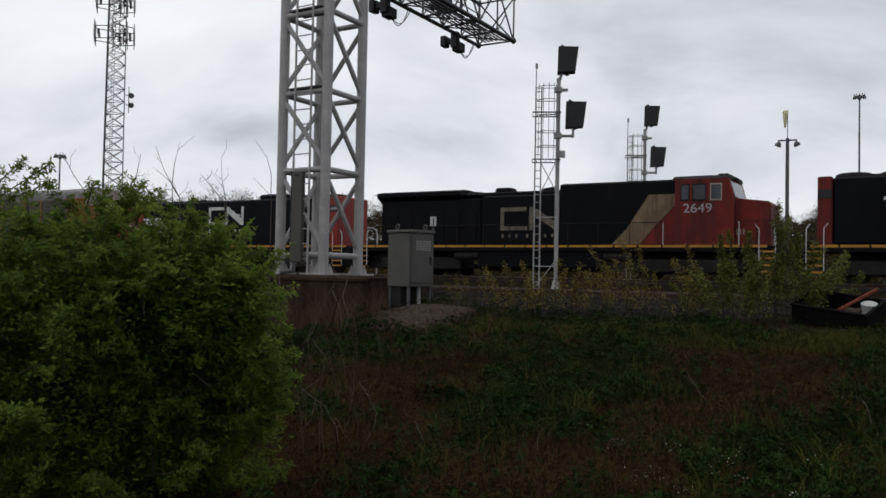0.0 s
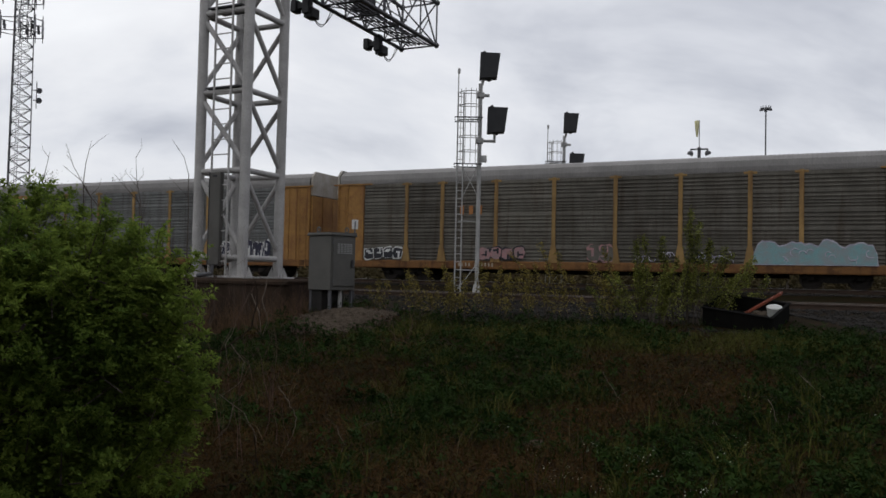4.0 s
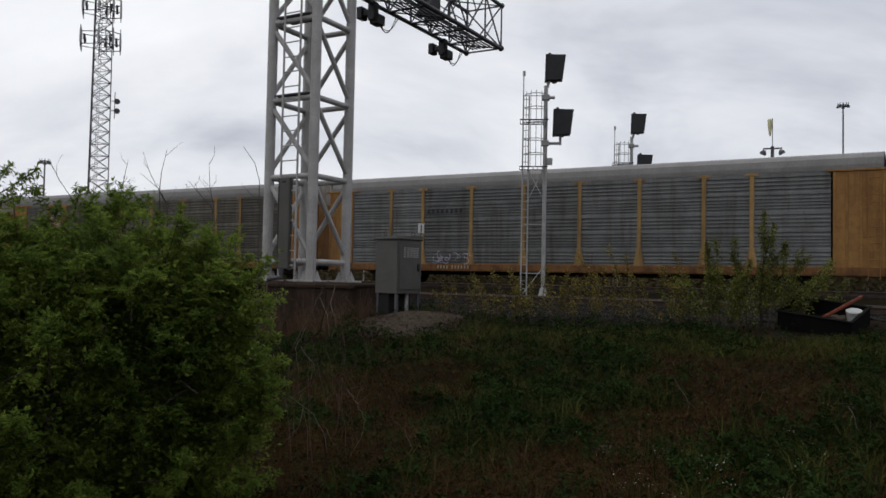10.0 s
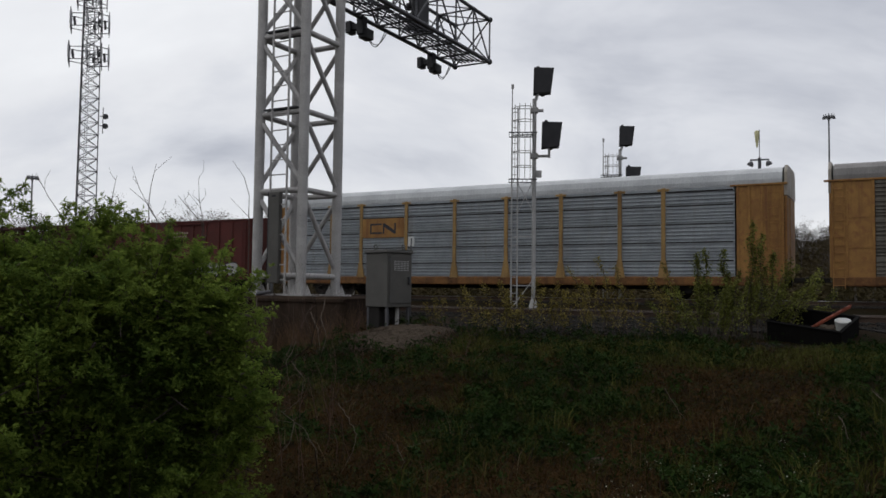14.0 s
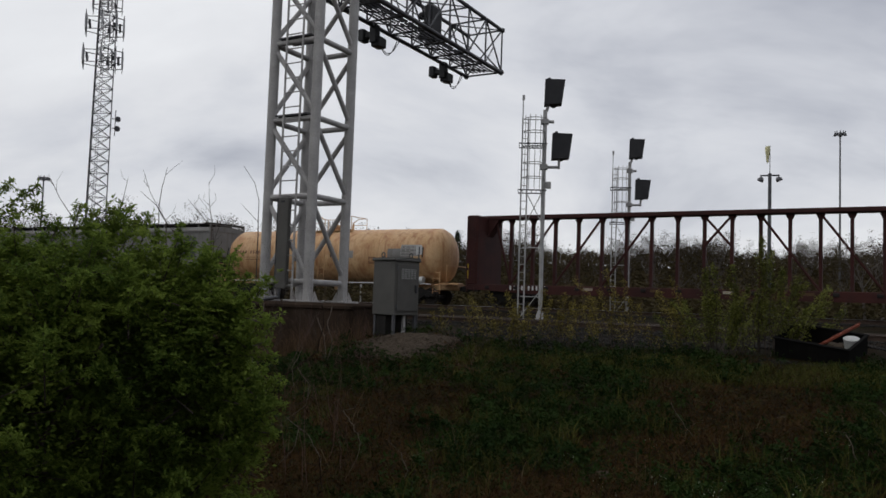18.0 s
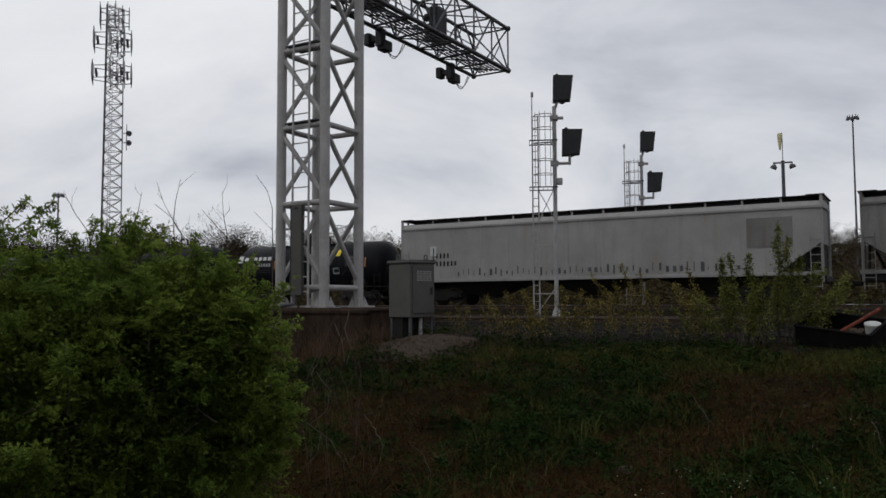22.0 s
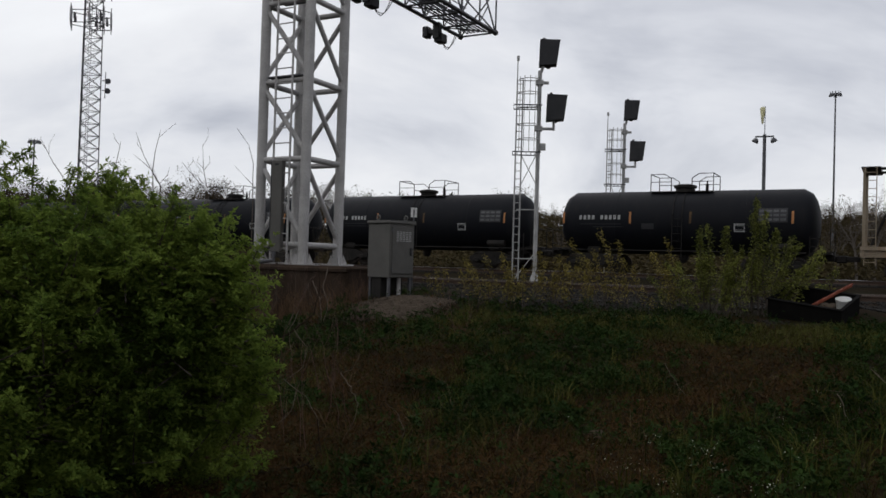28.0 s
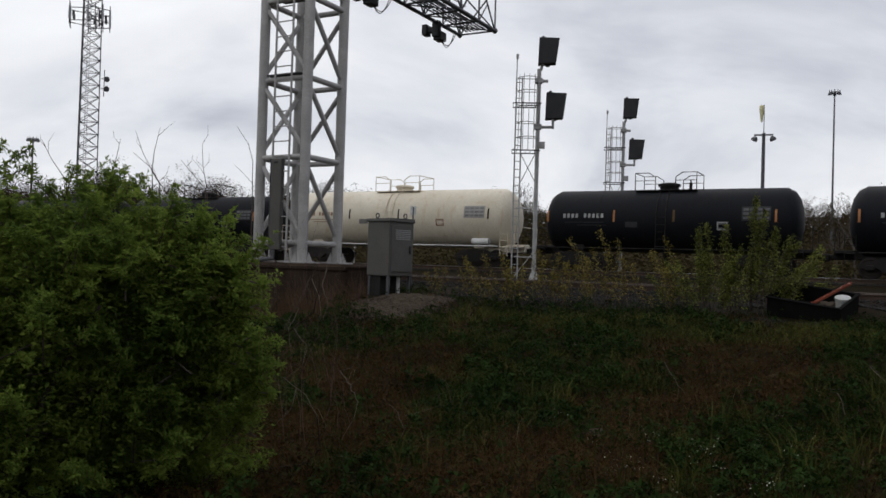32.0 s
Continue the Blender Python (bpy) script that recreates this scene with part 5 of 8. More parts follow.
def look_up_a(g):
    shield(g, -8.48, 3.95)
    sprayed(g, "POPE", 6.82, 1.16, 0.62, -RY - 0.105, ((0.25, WHITEPAINT), (0.14, NAVY), (-0.05, WHITEPAINT)), "dark blue bubble letters edged with white", 0.80)
    graffiti(g, 9.0, 10.95, 1.05, 0.9, 5, NAVY, WHITEPAINT, 22, label="black and white bubble graffiti letters")
    piece(g, -4.3, 0.9, 0.98, 1.0, -RY - 0.105, FADEDTEAL, FADEDTEAL, 23, "faded teal graffiti")
    piece(g, 1.1, 1.9, 0.98, 0.8, -RY - 0.105, None, PINK, 25, "faded pink scrawl")
    piece(g, -7.0, -5.2, 1.2, 0.6, -RY - 0.105, None, MAUVE, 24, "faint pale scrawl")


def look_big(g):
    y = -RY - 0.105
    rnd = random.Random(31)
    for k in range(26):
        x, z, w = -4.0 + 10.6 * frac(k * 0.618), 0.72 + 0.98 * frac(k * 0.377), rnd.uniform(0.9, 2.4)
        tilt, h = rnd.choice((0, 0, 0.12, -0.12, 0.3, -0.3)) * w, rnd.uniform(0.09, 0.19)
        x1, z1 = min(x + w, 7.1), min(max(z + tilt, 0.72), 1.72)
        lens = lambda e: [(x - e, z), ((x + x1) / 2, (z + z1) / 2 - h / 2 - e), (x1 + e, z1), ((x + x1) / 2, (z + z1) / 2 + h / 2 + e)]
        yy = y - 0.0012 * k
        o = part("graffiti_stroke", Shape().slab(lens(0.07), yy - 0.001, yy), SPRAYBLACK, g, "pale sprayed stroke with dark edges")
        part("graffiti_fill", Shape().slab(lens(0.0), yy - 0.0045, yy - 0.0035), PALESPRAY if k % 4 else MAUVE, o)
    for x0, x1, z1, dome in ((-2.55, -1.25, 2.52, False), (-1.05, 1.35, 2.45, True), (1.95, 3.2, 2.55, False), (3.7, 5.35, 2.55, False)):
        fan(g, x0, x1, 1.66, z1, y - 0.036, PALESPRAY, SPRAYBLACK, dome)
    for x in (-0.6, 1.5):
        part("graffiti_foot", Shape().slab([(x, 0.98), (x + 0.5, 0.62), (x + 1.7, 0.62), (x + 1.3, 0.98)], -1.535, -1.523), PALESPRAY, g)
    for cx, cz, rx, rz in ((-3.7, 1.55, 0.5, 0.45), (-3.2, 1.5, 0.35, 0.4), (6.2, 1.6, 0.45, 0.4), (6.7, 1.45, 0.35, 0.45), (-4.0, 2.2, 0.12, 0.12)):
        part("graffiti_stroke", Shape().path([(cx + rx * math.cos(0.7 * k), y - 0.012, cz + rz * math.sin(0.7 * k)) for k in range(10)], 0.035, 5), PALESPRAY, g)
    part("lettering", bars(-6.3, 3.45, [7], 0.13, 0.12, -RY - 0.06, 0.2), SPRAYBLACK, g, "black bars of company letters")
    part("lettering", bars(-6.3, 3.22, [8], 0.13, 0.12, -RY - 0.06, 0.2), SPRAYBLACK, g, "black bars of company letters")
    for k in range(3):
        part("lettering", Shape().box(-7.3, -6.2 + 0.08 * k, -RY - 0.066, -RY - 0.06, 3.66 + 0.1 * k, 3.71 + 0.1 * k), SPRAYBLACK, g)
    part("emblem", Shape().slab([(-6.1, 3.64), (-5.95, 3.64), (-5.85, 3.92), (-6.0, 3.92)], -RY - 0.066, -RY - 0.06).slab([(-5.75, 3.64), (-5.3, 3.64), (-5.2, 3.92), (-5.65, 3.92)], -RY - 0.066, -RY - 0.06), SPRAYBLACK, g, "plain slanting emblem")


def look_ferro(g):
    part("lettering", bars(-7.25, 3.5, [8], 0.22, 0.22, -RY - 0.06, 0.22), SPRAYBLACK, g, "black bars of company letters")
    sprayed(g, "EC", -9.1, 1.12, 0.78, -RY - 0.105, ((0.17, SPRAYBLACK), (0.10, PALESPRAY)), "pale grey graffiti letters edged with black", 1.05)
    piece(g, -7.1, -4.3, 1.0, 0.9, -RY - 0.105, None, MAUVE, 42, "thin pale scrawled letters")


def look_up_b(g):
    shield(g, -8.48, 3.95)
    part("stencil_panel", Shape().box(-6.8, -5.3, -1.528, -1.522, 0.66, 0.92), SPRAYBLACK, g)


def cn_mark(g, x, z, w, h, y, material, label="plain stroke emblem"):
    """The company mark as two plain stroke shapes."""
    t, m, r = 0.17 * h, x + 0.5 * w, x + w
    part("emblem", Shape().slab([(x, z), (x + 0.47 * w, z), (x + 0.47 * w, z + t), (x + t, z + t), (x + t, z + h - t), (x + 0.45 * w, z + h - t), (x + 0.45 * w, z + h), (x, z + h)], y - 0.008, y), material, g, label)
    return part("emblem", Shape().box(m, m + t, y - 0.008, y, z, z + h).box(r - t, r, y - 0.008, y, z, z + h).slab([(m + 0.02, z + h - 1.5 * t), (r - t - 0.02, z), (r - 0.02, z), (r - 0.02, z + 1.5 * t), (m + t + 0.02, z + h), (m + 0.02, z + h)], y - 0.010, y), material, g, label)


def look_silver(g):
    part("emblem_panel", Shape().box(-7.4, -4.8, -RY - 0.09, -RY - 0.06, 3.0, 4.0, 0.01), YELLOW, g, "yellow emblem panel")
    cn_mark(g, -6.9, 3.2, 1.6, 0.55, -RY - 0.092, SPRAYBLACK, "black stroke emblem")
    for x0, x1 in zip(POSTS, POSTS[1:]):
        for z in (1.62, 2.42, 3.2, 4.0, 4.62):
            part("slot", Shape().box(x0 + 0.12, x1 - 0.12, -RY - 0.058, -RY - 0.05, z, z + 0.06), GEAR, g)


PITCH, FIRST = 28.6, -49.85 - 13.62
autorack(FIRST, "dusty brown grey covered auto carrier with yellow posts and teal graffiti", RACKTAN, ROOFGREY, look_csx)
autorack(FIRST - PITCH, "grey covered auto carrier with shield emblem and black bubble graffiti", RACKGREY, ROOFGREY, look_up_a)
autorack(FIRST - 2 * PITCH, "grey covered auto carrier with large pale graffiti along its side", RACKGREY, ROOFGREY, look_big)
autorack(FIRST - 3 * PITCH, "grey covered auto carrier with small white graffiti and yellow posts", RACKGREY, ROOFGREY, look_ferro)
autorack(FIRST - 4 * PITCH, "dull grey covered auto carrier with shield emblem and clean side", RACKTAN, ROOFGREY, look_up_b)
autorack(FIRST - 5 * PITCH, "bright silver covered auto carrier with pale roof and yellow emblem panel", RACKBRIGHT, ROOFPALE, look_silver)


# -- locomotives
def stanchions(g, x0, x1, y=-1.5, z=1.55, n=6):
    for k in range(n):
        x = x0 + (x1 - x0) * k / (n - 1)
        part("stanchion", Shape().tube((x, y, z), (x, y, z + 1.0), 0.017, 6), WHITEPAINT if k in (0, n - 1) else GEAR, g)
    part("handrail", Shape().tube((x0, y, z + 1.0), (x1, y, z + 1.0), 0.017, 6), GEAR, g)


def loco_base(g, half, nose):
    part("frame", Shape().box(-half, half, -1.5, 1.5, 1.25, 1.52, 0.02), BLACKPAINT, g)
    x = -half + 0.25
    while x < half - 0.6:
        part("reflective_strip", Shape().box(x, x + 1.02, -1.512, -1.5, 1.44, 1.55), STRIPE, g)
        x += 1.1
    part("fuel_tank", Shape().prism([(-1.4, 0.5), (-1.2, 0.3), (1.2, 0.3), (1.4, 0.5), (1.4, 1.25), (-1.4, 1.25)], -3.2, 3.2), BLACKPAINT, g)
    for sx in (-1, 1):
        st = part("pilot", Shape().box(sx * half - 0.06, sx * half + 0.06, -1.5, 1.5, 0.35, 1.25, 0.02), BLACKPAINT, g)
        for k in range(4):
            part("step", Shape().box(sx * (half - 0.42) - 0.3, sx * (half - 0.42) + 0.3, -1.52, -1.25, 0.4 + 0.28 * k, 0.44 + 0.28 * k).box(sx * (half - 0.42) - 0.3, sx * (half - 0.42) + 0.3, -1.53, -1.51, 0.40 + 0.28 * k, 0.47 + 0.28 * k), STRIPE, st)
        for dx in (0.1, 0.75):
            part("grab_rail", Shape().path([(sx * (half - dx), -1.5, 0.5), (sx * (half - dx), -1.5, 2.2), (sx * (half - dx - 0.15), -1.5, 2.4)], 0.02, 6), WHITEPAINT, st)
    running_gear(g, half + 0.2, 6.8, 3)
    part("truck_side", [Shape().box(-9.2, -4.3, -1.3, -1.1, 0.3, 0.95, 0.1), Shape().box(4.3, 9.2, -1.3, -1.1, 0.3, 0.95, 0.1)], GEAR, g)
    part("truck_bolster", [Shape().box(-9.0, -4.5, -0.6, 0.6, 0.4, 1.25, 0.05), Shape().box(4.5, 9.0, -0.6, 0.6, 0.4, 1.25, 0.05)], GEAR, g)
    part("air_reservoir", [Shape().tube((-4.6, -1.25, 1.02), (-3.25, -1.25, 1.02), 0.22, 12), Shape().tube((3.25, -1.25, 1.02), (4.6, -1.25, 1.02), 0.22, 12)], GEAR, g)


def loco_wide_cab(u):
    """Long-hood engine, cab leading, with winged radiator at its rear."""
    g = car("locomotive", "black locomotive with red cab, dirty white slash and winged radiator", "locomotive", u, "locomotives")
    loco_base(g, 10.75, 1)
    part("hood", Shape().box(-3.6, 6.5, -0.95, 0.95, 1.52, 4.22, 0.06).box(1.0, 6.5, -1.3, 1.3, 1.52, 4.45, 0.08), BLACKPAINT, g)
    part("radiator_section", Shape().prism([(-1.0, 1.52), (1.0, 1.52), (1.0, 3.75), (1.48, 4.1), (1.48, 4.3), (1.0, 4.4), (-1.0, 4.4), (-1.48, 4.3), (-1.48, 4.1), (-1.0, 3.75)], -9.4, -4.3)
         .box(-9.2, -3.2, -1.28, 1.28, 1.52, 3.9, 0.05), BLACKPAINT, g)
    part("radiator_taper", Shape().box(-4.3, -3.2, -1.2, 1.2, 3.9, 4.25, 0.15), BLACKPAINT, g)
    part("hood_casing", Shape().box(-3.2, 1.0, -1.25, 1.25, 1.52, 4.0, 0.06), BLACKPAINT, g)
    door = Shape().box(-0.42, 0.42, -1.275, -1.25, 1.7, 3.3, 0.01).mesh("access_door", BLACKPAINT)
    for k in range(12):
        part("access_door", door, None, g, at=(-8.6 + 0.95 * k if k < 6 else -8.0 + 0.95 * k, -0.035 if k < 6 else 0, 0))
    part("chimney", Shape().box(-2.9, -2.0, -0.4, 0.4, 4.2, 4.5, 0.08), BLACKPAINT, g)
    part("horn", Shape().tube((-0.4, 0.1, 4.35), (0.3, 0.1, 4.4), 0.05, 8, 0.1).tube((-0.4, -0.15, 4.35), (0.25, -0.15, 4.4), 0.04, 8, 0.09).tube((0, 0, 4.1), (0, 0, 4.38), 0.03, 6), GEAR, g)
    cab = part("cab", Shape().slab([(6.5, 1.52), (9.0, 1.52), (9.0, 3.55), (8.75, 4.42), (6.5, 4.42)], -1.5, 1.5), REDDIRTY, g, "red cab")
    part("cab_roof", Shape().prism([(-1.5, 4.42), (1.5, 4.42), (1.3, 4.56), (-1.3, 4.56)], 6.4, 8.8), BLACKPAINT, cab)
    for x0, x1 in ((6.75, 7.15), (7.25, 7.85), (8.0, 8.5)):
        part("window_frame", Shape().box(x0, x1, -1.515, -1.5, 3.45, 4.2, 0.008), DIRTYWHITE if x0 > 7.9 else GEAR, cab)
        part("window_pane", Shape().box(x0 + 0.05, x1 - 0.05, -1.521, -1.515, 3.52, 4.13), GLASS, cab)
    part("windscreen", Shape().slab([(8.98, 3.62), (9.0, 3.62), (8.78, 4.32), (8.76, 4.32)], -1.2, 1.2), GLASS, cab)
    part("headlight", Shape().box(8.72, 8.86, -0.3, 0.3, 4.4, 4.56, 0.03), GEAR, cab)
    part("number_board", Shape().box(8.3, 8.7, -1.3, 1.3, 4.5, 4.62, 0.02), GEAR, cab)
    part("nose", Shape().slab([(9.0, 1.52), (10.4, 1.52), (10.4, 3.25), (10.3, 3.4), (9.0, 3.55)], -1.1, 1.1), REDDIRTY, g, "red low nose")
    y = -1.305
    part("slash", Shape().slab([(3.6, 1.58), (4.9, 1.58), (5.4, 2.2), (6.48, 3.3), (6.48, 3.8), (5.3, 3.8), (4.3, 2.3)], y - 0.012, y), SLASH, g, "dirty white diagonal slash")
    part("red_panel", Shape().slab([(4.95, 1.6), (6.48, 1.6), (6.48, 3.25), (5.45, 2.2)], y - 0.022, y - 0.013), REDDIRTY, g)
    letters("numerals", "2649", 6.85, 2.95, 0.40, -1.504, MARK, cab, "white painted road number")
    cn_mark(g, -2.1, 2.28, 3.1, 1.12, -1.282, DULLMARK)
    part("lettering", bars(-2.05, 1.92, [3, 2, 2], 0.21, 0.17, -1.282, 0.75), DULLMARK, g)
    stanchions(g, -10.4, 6.0, n=12)
    stanchions(g, 9.2, 10.6, n=3)
    part("sill_decal", bars(8.6, 2.0, [6], 0.1, 0.25, -1.105), DIRTYWHITE, g)
    return g


def loco_cowl(u, back, label):
    """Full-width engine; its cab stands at local +x."""
    g = car("locomotive", label, "locomotive", u, "locomotives")
    sx = -1 if back else 1            # where the cab lies along the train
    X = lambda x: sx * x
    loco_base(g, 10.45, sx)
    bx = lambda s, x0, x1, *r: s.box(min(X(x0), X(x1)), max(X(x0), X(x1)), *r)
    part("hood", bx(Shape(), -9.4, 6.0, -1.42, 1.42, 1.52, 4.28, 0.1), BLACKPAINT, g)
    part("roof_panel", bx(bx(Shape(), -9.3, -3.9, -1.2, 1.2, 4.2, 4.36, 0.05), 0.0, 5.5, -1.3, 1.3, 4.2, 4.35, 0.05), BLACKPAINT, g)
    part("brake_hatch", bx(Shape(), -6.1, -3.8, -1.2, 1.2, 4.3, 4.58, 0.12), BLACKPAINT, g)
    for x in (-7.1, -8.7):
        part("radiator_fan", Shape().lathe([(4.3, 0.7), (4.46, 0.72), (4.52, 0.6)], "z", 20, (X(x), 0, 0)), GEAR, g)
    part("rear_end", bx(Shape(), -9.95, -9.4, -1.42, 1.42, 1.52, 4.3, 0.04), REDPAINT if back else REDDIRTY, g, "red rear end of the hood")
    part("rear_number_board", bx(Shape(), -9.93, -9.42, -1.45, -1.42, 3.42, 3.78), SIGBLACK, g, "black number board")
    if back:
        letters("numerals", "5404", 9.46, 3.52, 0.17, -1.454, WHITEPAINT, g, "small white road number")
    cab = part("cab", Shape().slab([(X(6.0), 1.52), (X(8.2), 1.52), (X(8.2), 3.9), (X(8.0), 4.05), (X(6.0), 4.05)][::sx], -1.45, 1.45), REDPAINT, g, "red cab")
    part("cab_roof", Shape().slab([(X(5.4), 4.05), (X(8.35), 4.05), (X(8.1), 4.42), (X(6.7), 4.5), (X(5.4), 4.3)][::sx], -1.45, 1.45), BLACKPAINT, cab)
    for x0, x1 in ((6.65, 7.1), (7.15, 7.6)):
        a, b = min(X(x0), X(x1)), max(X(x0), X(x1))
        part("window_frame", Shape().box(a, b, -1.466, -1.45, 3.2, 3.85, 0.006), GEAR, cab)
        part("window_pane", Shape().box(a + 0.05, b - 0.05, -1.473, -1.466, 3.26, 3.79), GLASS, cab)
    part("nose", Shape().slab([(X(8.2), 1.52), (X(9.75), 1.52), (X(9.75), 2.9), (X(9.6), 3.1), (X(8.2), 3.25)][::sx], -1.2, 1.2), REDPAINT, g, "red nose")
    y = -1.425
    part("slash", Shape().slab([(X(5.95), 1.56), (X(2.8), 1.56), (X(4.35), 3.3), (X(5.95), 3.3)][::-sx], y - 0.012, y), WHITEPAINT, g, "white diagonal slash")
    part("red_panel", Shape().slab([(X(5.95), 1.57), (X(4.0), 1.57), (X(5.95), 3.2)][::-sx], y - 0.022, y - 0.013), REDPAINT, g)
    if back:
        letters("numerals", "5404", X(7.35) - 0.45, 2.65, 0.38, -1.454, WHITEPAINT, cab, "white painted road number")
    else:
        part("numerals", bars(X(7.35) - 0.3, 2.65, [4], 0.2, 0.38, -1.454, 0.5), MARK, cab, "white bars of the road number")
    cx = 0.0 if back else -2.9
    cn_mark(g, cx, 2.78, 2.9, 1.1, y - 0.018, WHITEPAINT)
    part("lettering", bars(cx, 2.32, [3, 2, 2], 0.2, 0.2, y, 0.75), WHITEPAINT, g)
    part("intake_screen", bx(Shape(), 2.0, 3.2, y - 0.02, y, 2.5, 3.7, 0.01), GEAR, g)
    for x in (-3.6, -8.6, 1.0):
        part("access_door", bx(Shape(), x, x + 0.9, y - 0.015, y, 1.7, 3.9, 0.008), BLACKPAINT, g)
        part("notice", bx(Shape(), x + 1.0, x + 1.25, y - 0.008, y, 3.3, 3.42), WHITEPAINT, g)
    part("horn", Shape().tube((X(1.6), 0, 4.45), (X(2.2), 0, 4.5), 0.04, 8, 0.09).tube((X(1.9), 0, 4.3), (X(1.9), 0, 4.48), 0.03, 6), GEAR, g)
    return g


loco_cowl(6.1, False, "black locomotive with red ends at the head of the train")
loco_wide_cab(-16.05)
loco_cowl(-38.1, True, "black full-width locomotive running backwards with red cab and white slash")


# -- boxcar
def build_boxcar(u, half):
    g = car("boxcar", "oxide red boxcar with silver grey graffiti and white lettering bars", "rail car", u)
    part("body", Shape().box(-half, half, -1.46, 1.46, 0.98, 4.28, 0.03), BOXRED, g)
    part("roof", Shape().prism([(-1.52, 4.25), (1.52, 4.25), (1.52, 4.33), (0, 4.48), (-1.52, 4.33)], -half - 0.03, half + 0.03), BOXRED, g)
    part("side_sill", Shape().slab([(-half, 0.98), (half, 0.98), (half, 0.85), (half - 2, 0.62), (-half + 2, 0.62), (-half, 0.85)][::-1], -1.48, -1.38), BOXRED, g)
    rib = Shape().box(-0.05, 0.05, -1.52, -1.46, 0.98, 4.22, 0.012).mesh("side_post", BOXRED)
    x = -half + 1.0
    while x < half:
        if abs(x) > 1.6:
            part("side_post", rib, None, g, at=(x, 0, 0))
        x += 1.05
    for sx in (-1, 1):
        d = part("door", Shape().box(sx * 0.78 - 0.76, sx * 0.78 + 0.76, -1.56, -1.48, 1.02, 4.1, 0.015), BOXRED, g)
        for k in range(6):
            part("door_rib", Shape().box(sx * 0.78 - 0.72, sx * 0.78 + 0.72, -1.585, -1.56, 1.2 + 0.5 * k, 1.28 + 0.5 * k, 0.01), BOXRED, d)
    part("door_track", Shape().box(-4.5, 4.5, -1.6, -1.47, 0.92, 1.0).box(-4.5, 4.5, -1.58, -1.47, 4.1, 4.18), BOXRED, g)
    for x in (-half + 0.05, half - 0.5):
        part("ladder", ladder_shape(x, -1.56, 0.7, 4.2, 0.42), BOXRED, g)
    y = -1.53
    for k, n in enumerate((8, 7, 7)):
        part("lettering", bars(-half + 1.15, 3.62 - 0.31 * k, [n], 0.15, 0.17, y, 0.3), WHITEPAINT, g, "white bars of the company name")
    part("lettering", bars(-half + 1.3, 2.45, [2], 0.15, 0.22, y), WHITEPAINT, g, "white bars of reporting marks")
    letters("lettering", "216 038", -half + 1.2, 2.12, 0.22, y, WHITEPAINT, g, "white stencilled car number")
    graffiti(g, -half + 2.8, -half + 6.0, 1.05, 1.0, 4, HOPWHITE, SPRAYBLACK, 51, y, "silver grey graffiti letters")
    graffiti(g, -0.9, 0.7, 1.3, 0.8, 1, HOPWHITE, BOXRED, 52, -1.59, "round silver grey graffiti blot")
    graffiti(g, 1.4, half - 0.8, 1.0, 0.8, 6, HOPWHITE, SPRAYBLACK, 53, y, "faded silver graffiti letters")
    part("notice", bars(1.9, 3.55, [6], 0.16, 0.12, y), DIRTYWHITE, g)
    part("notice", bars(1.9, 3.35, [6], 0.14, 0.1, y), DIRTYWHITE, g)
    running_gear(g, half + 0.45, half - 2.0)


build_boxcar(-229.8, 8.0)


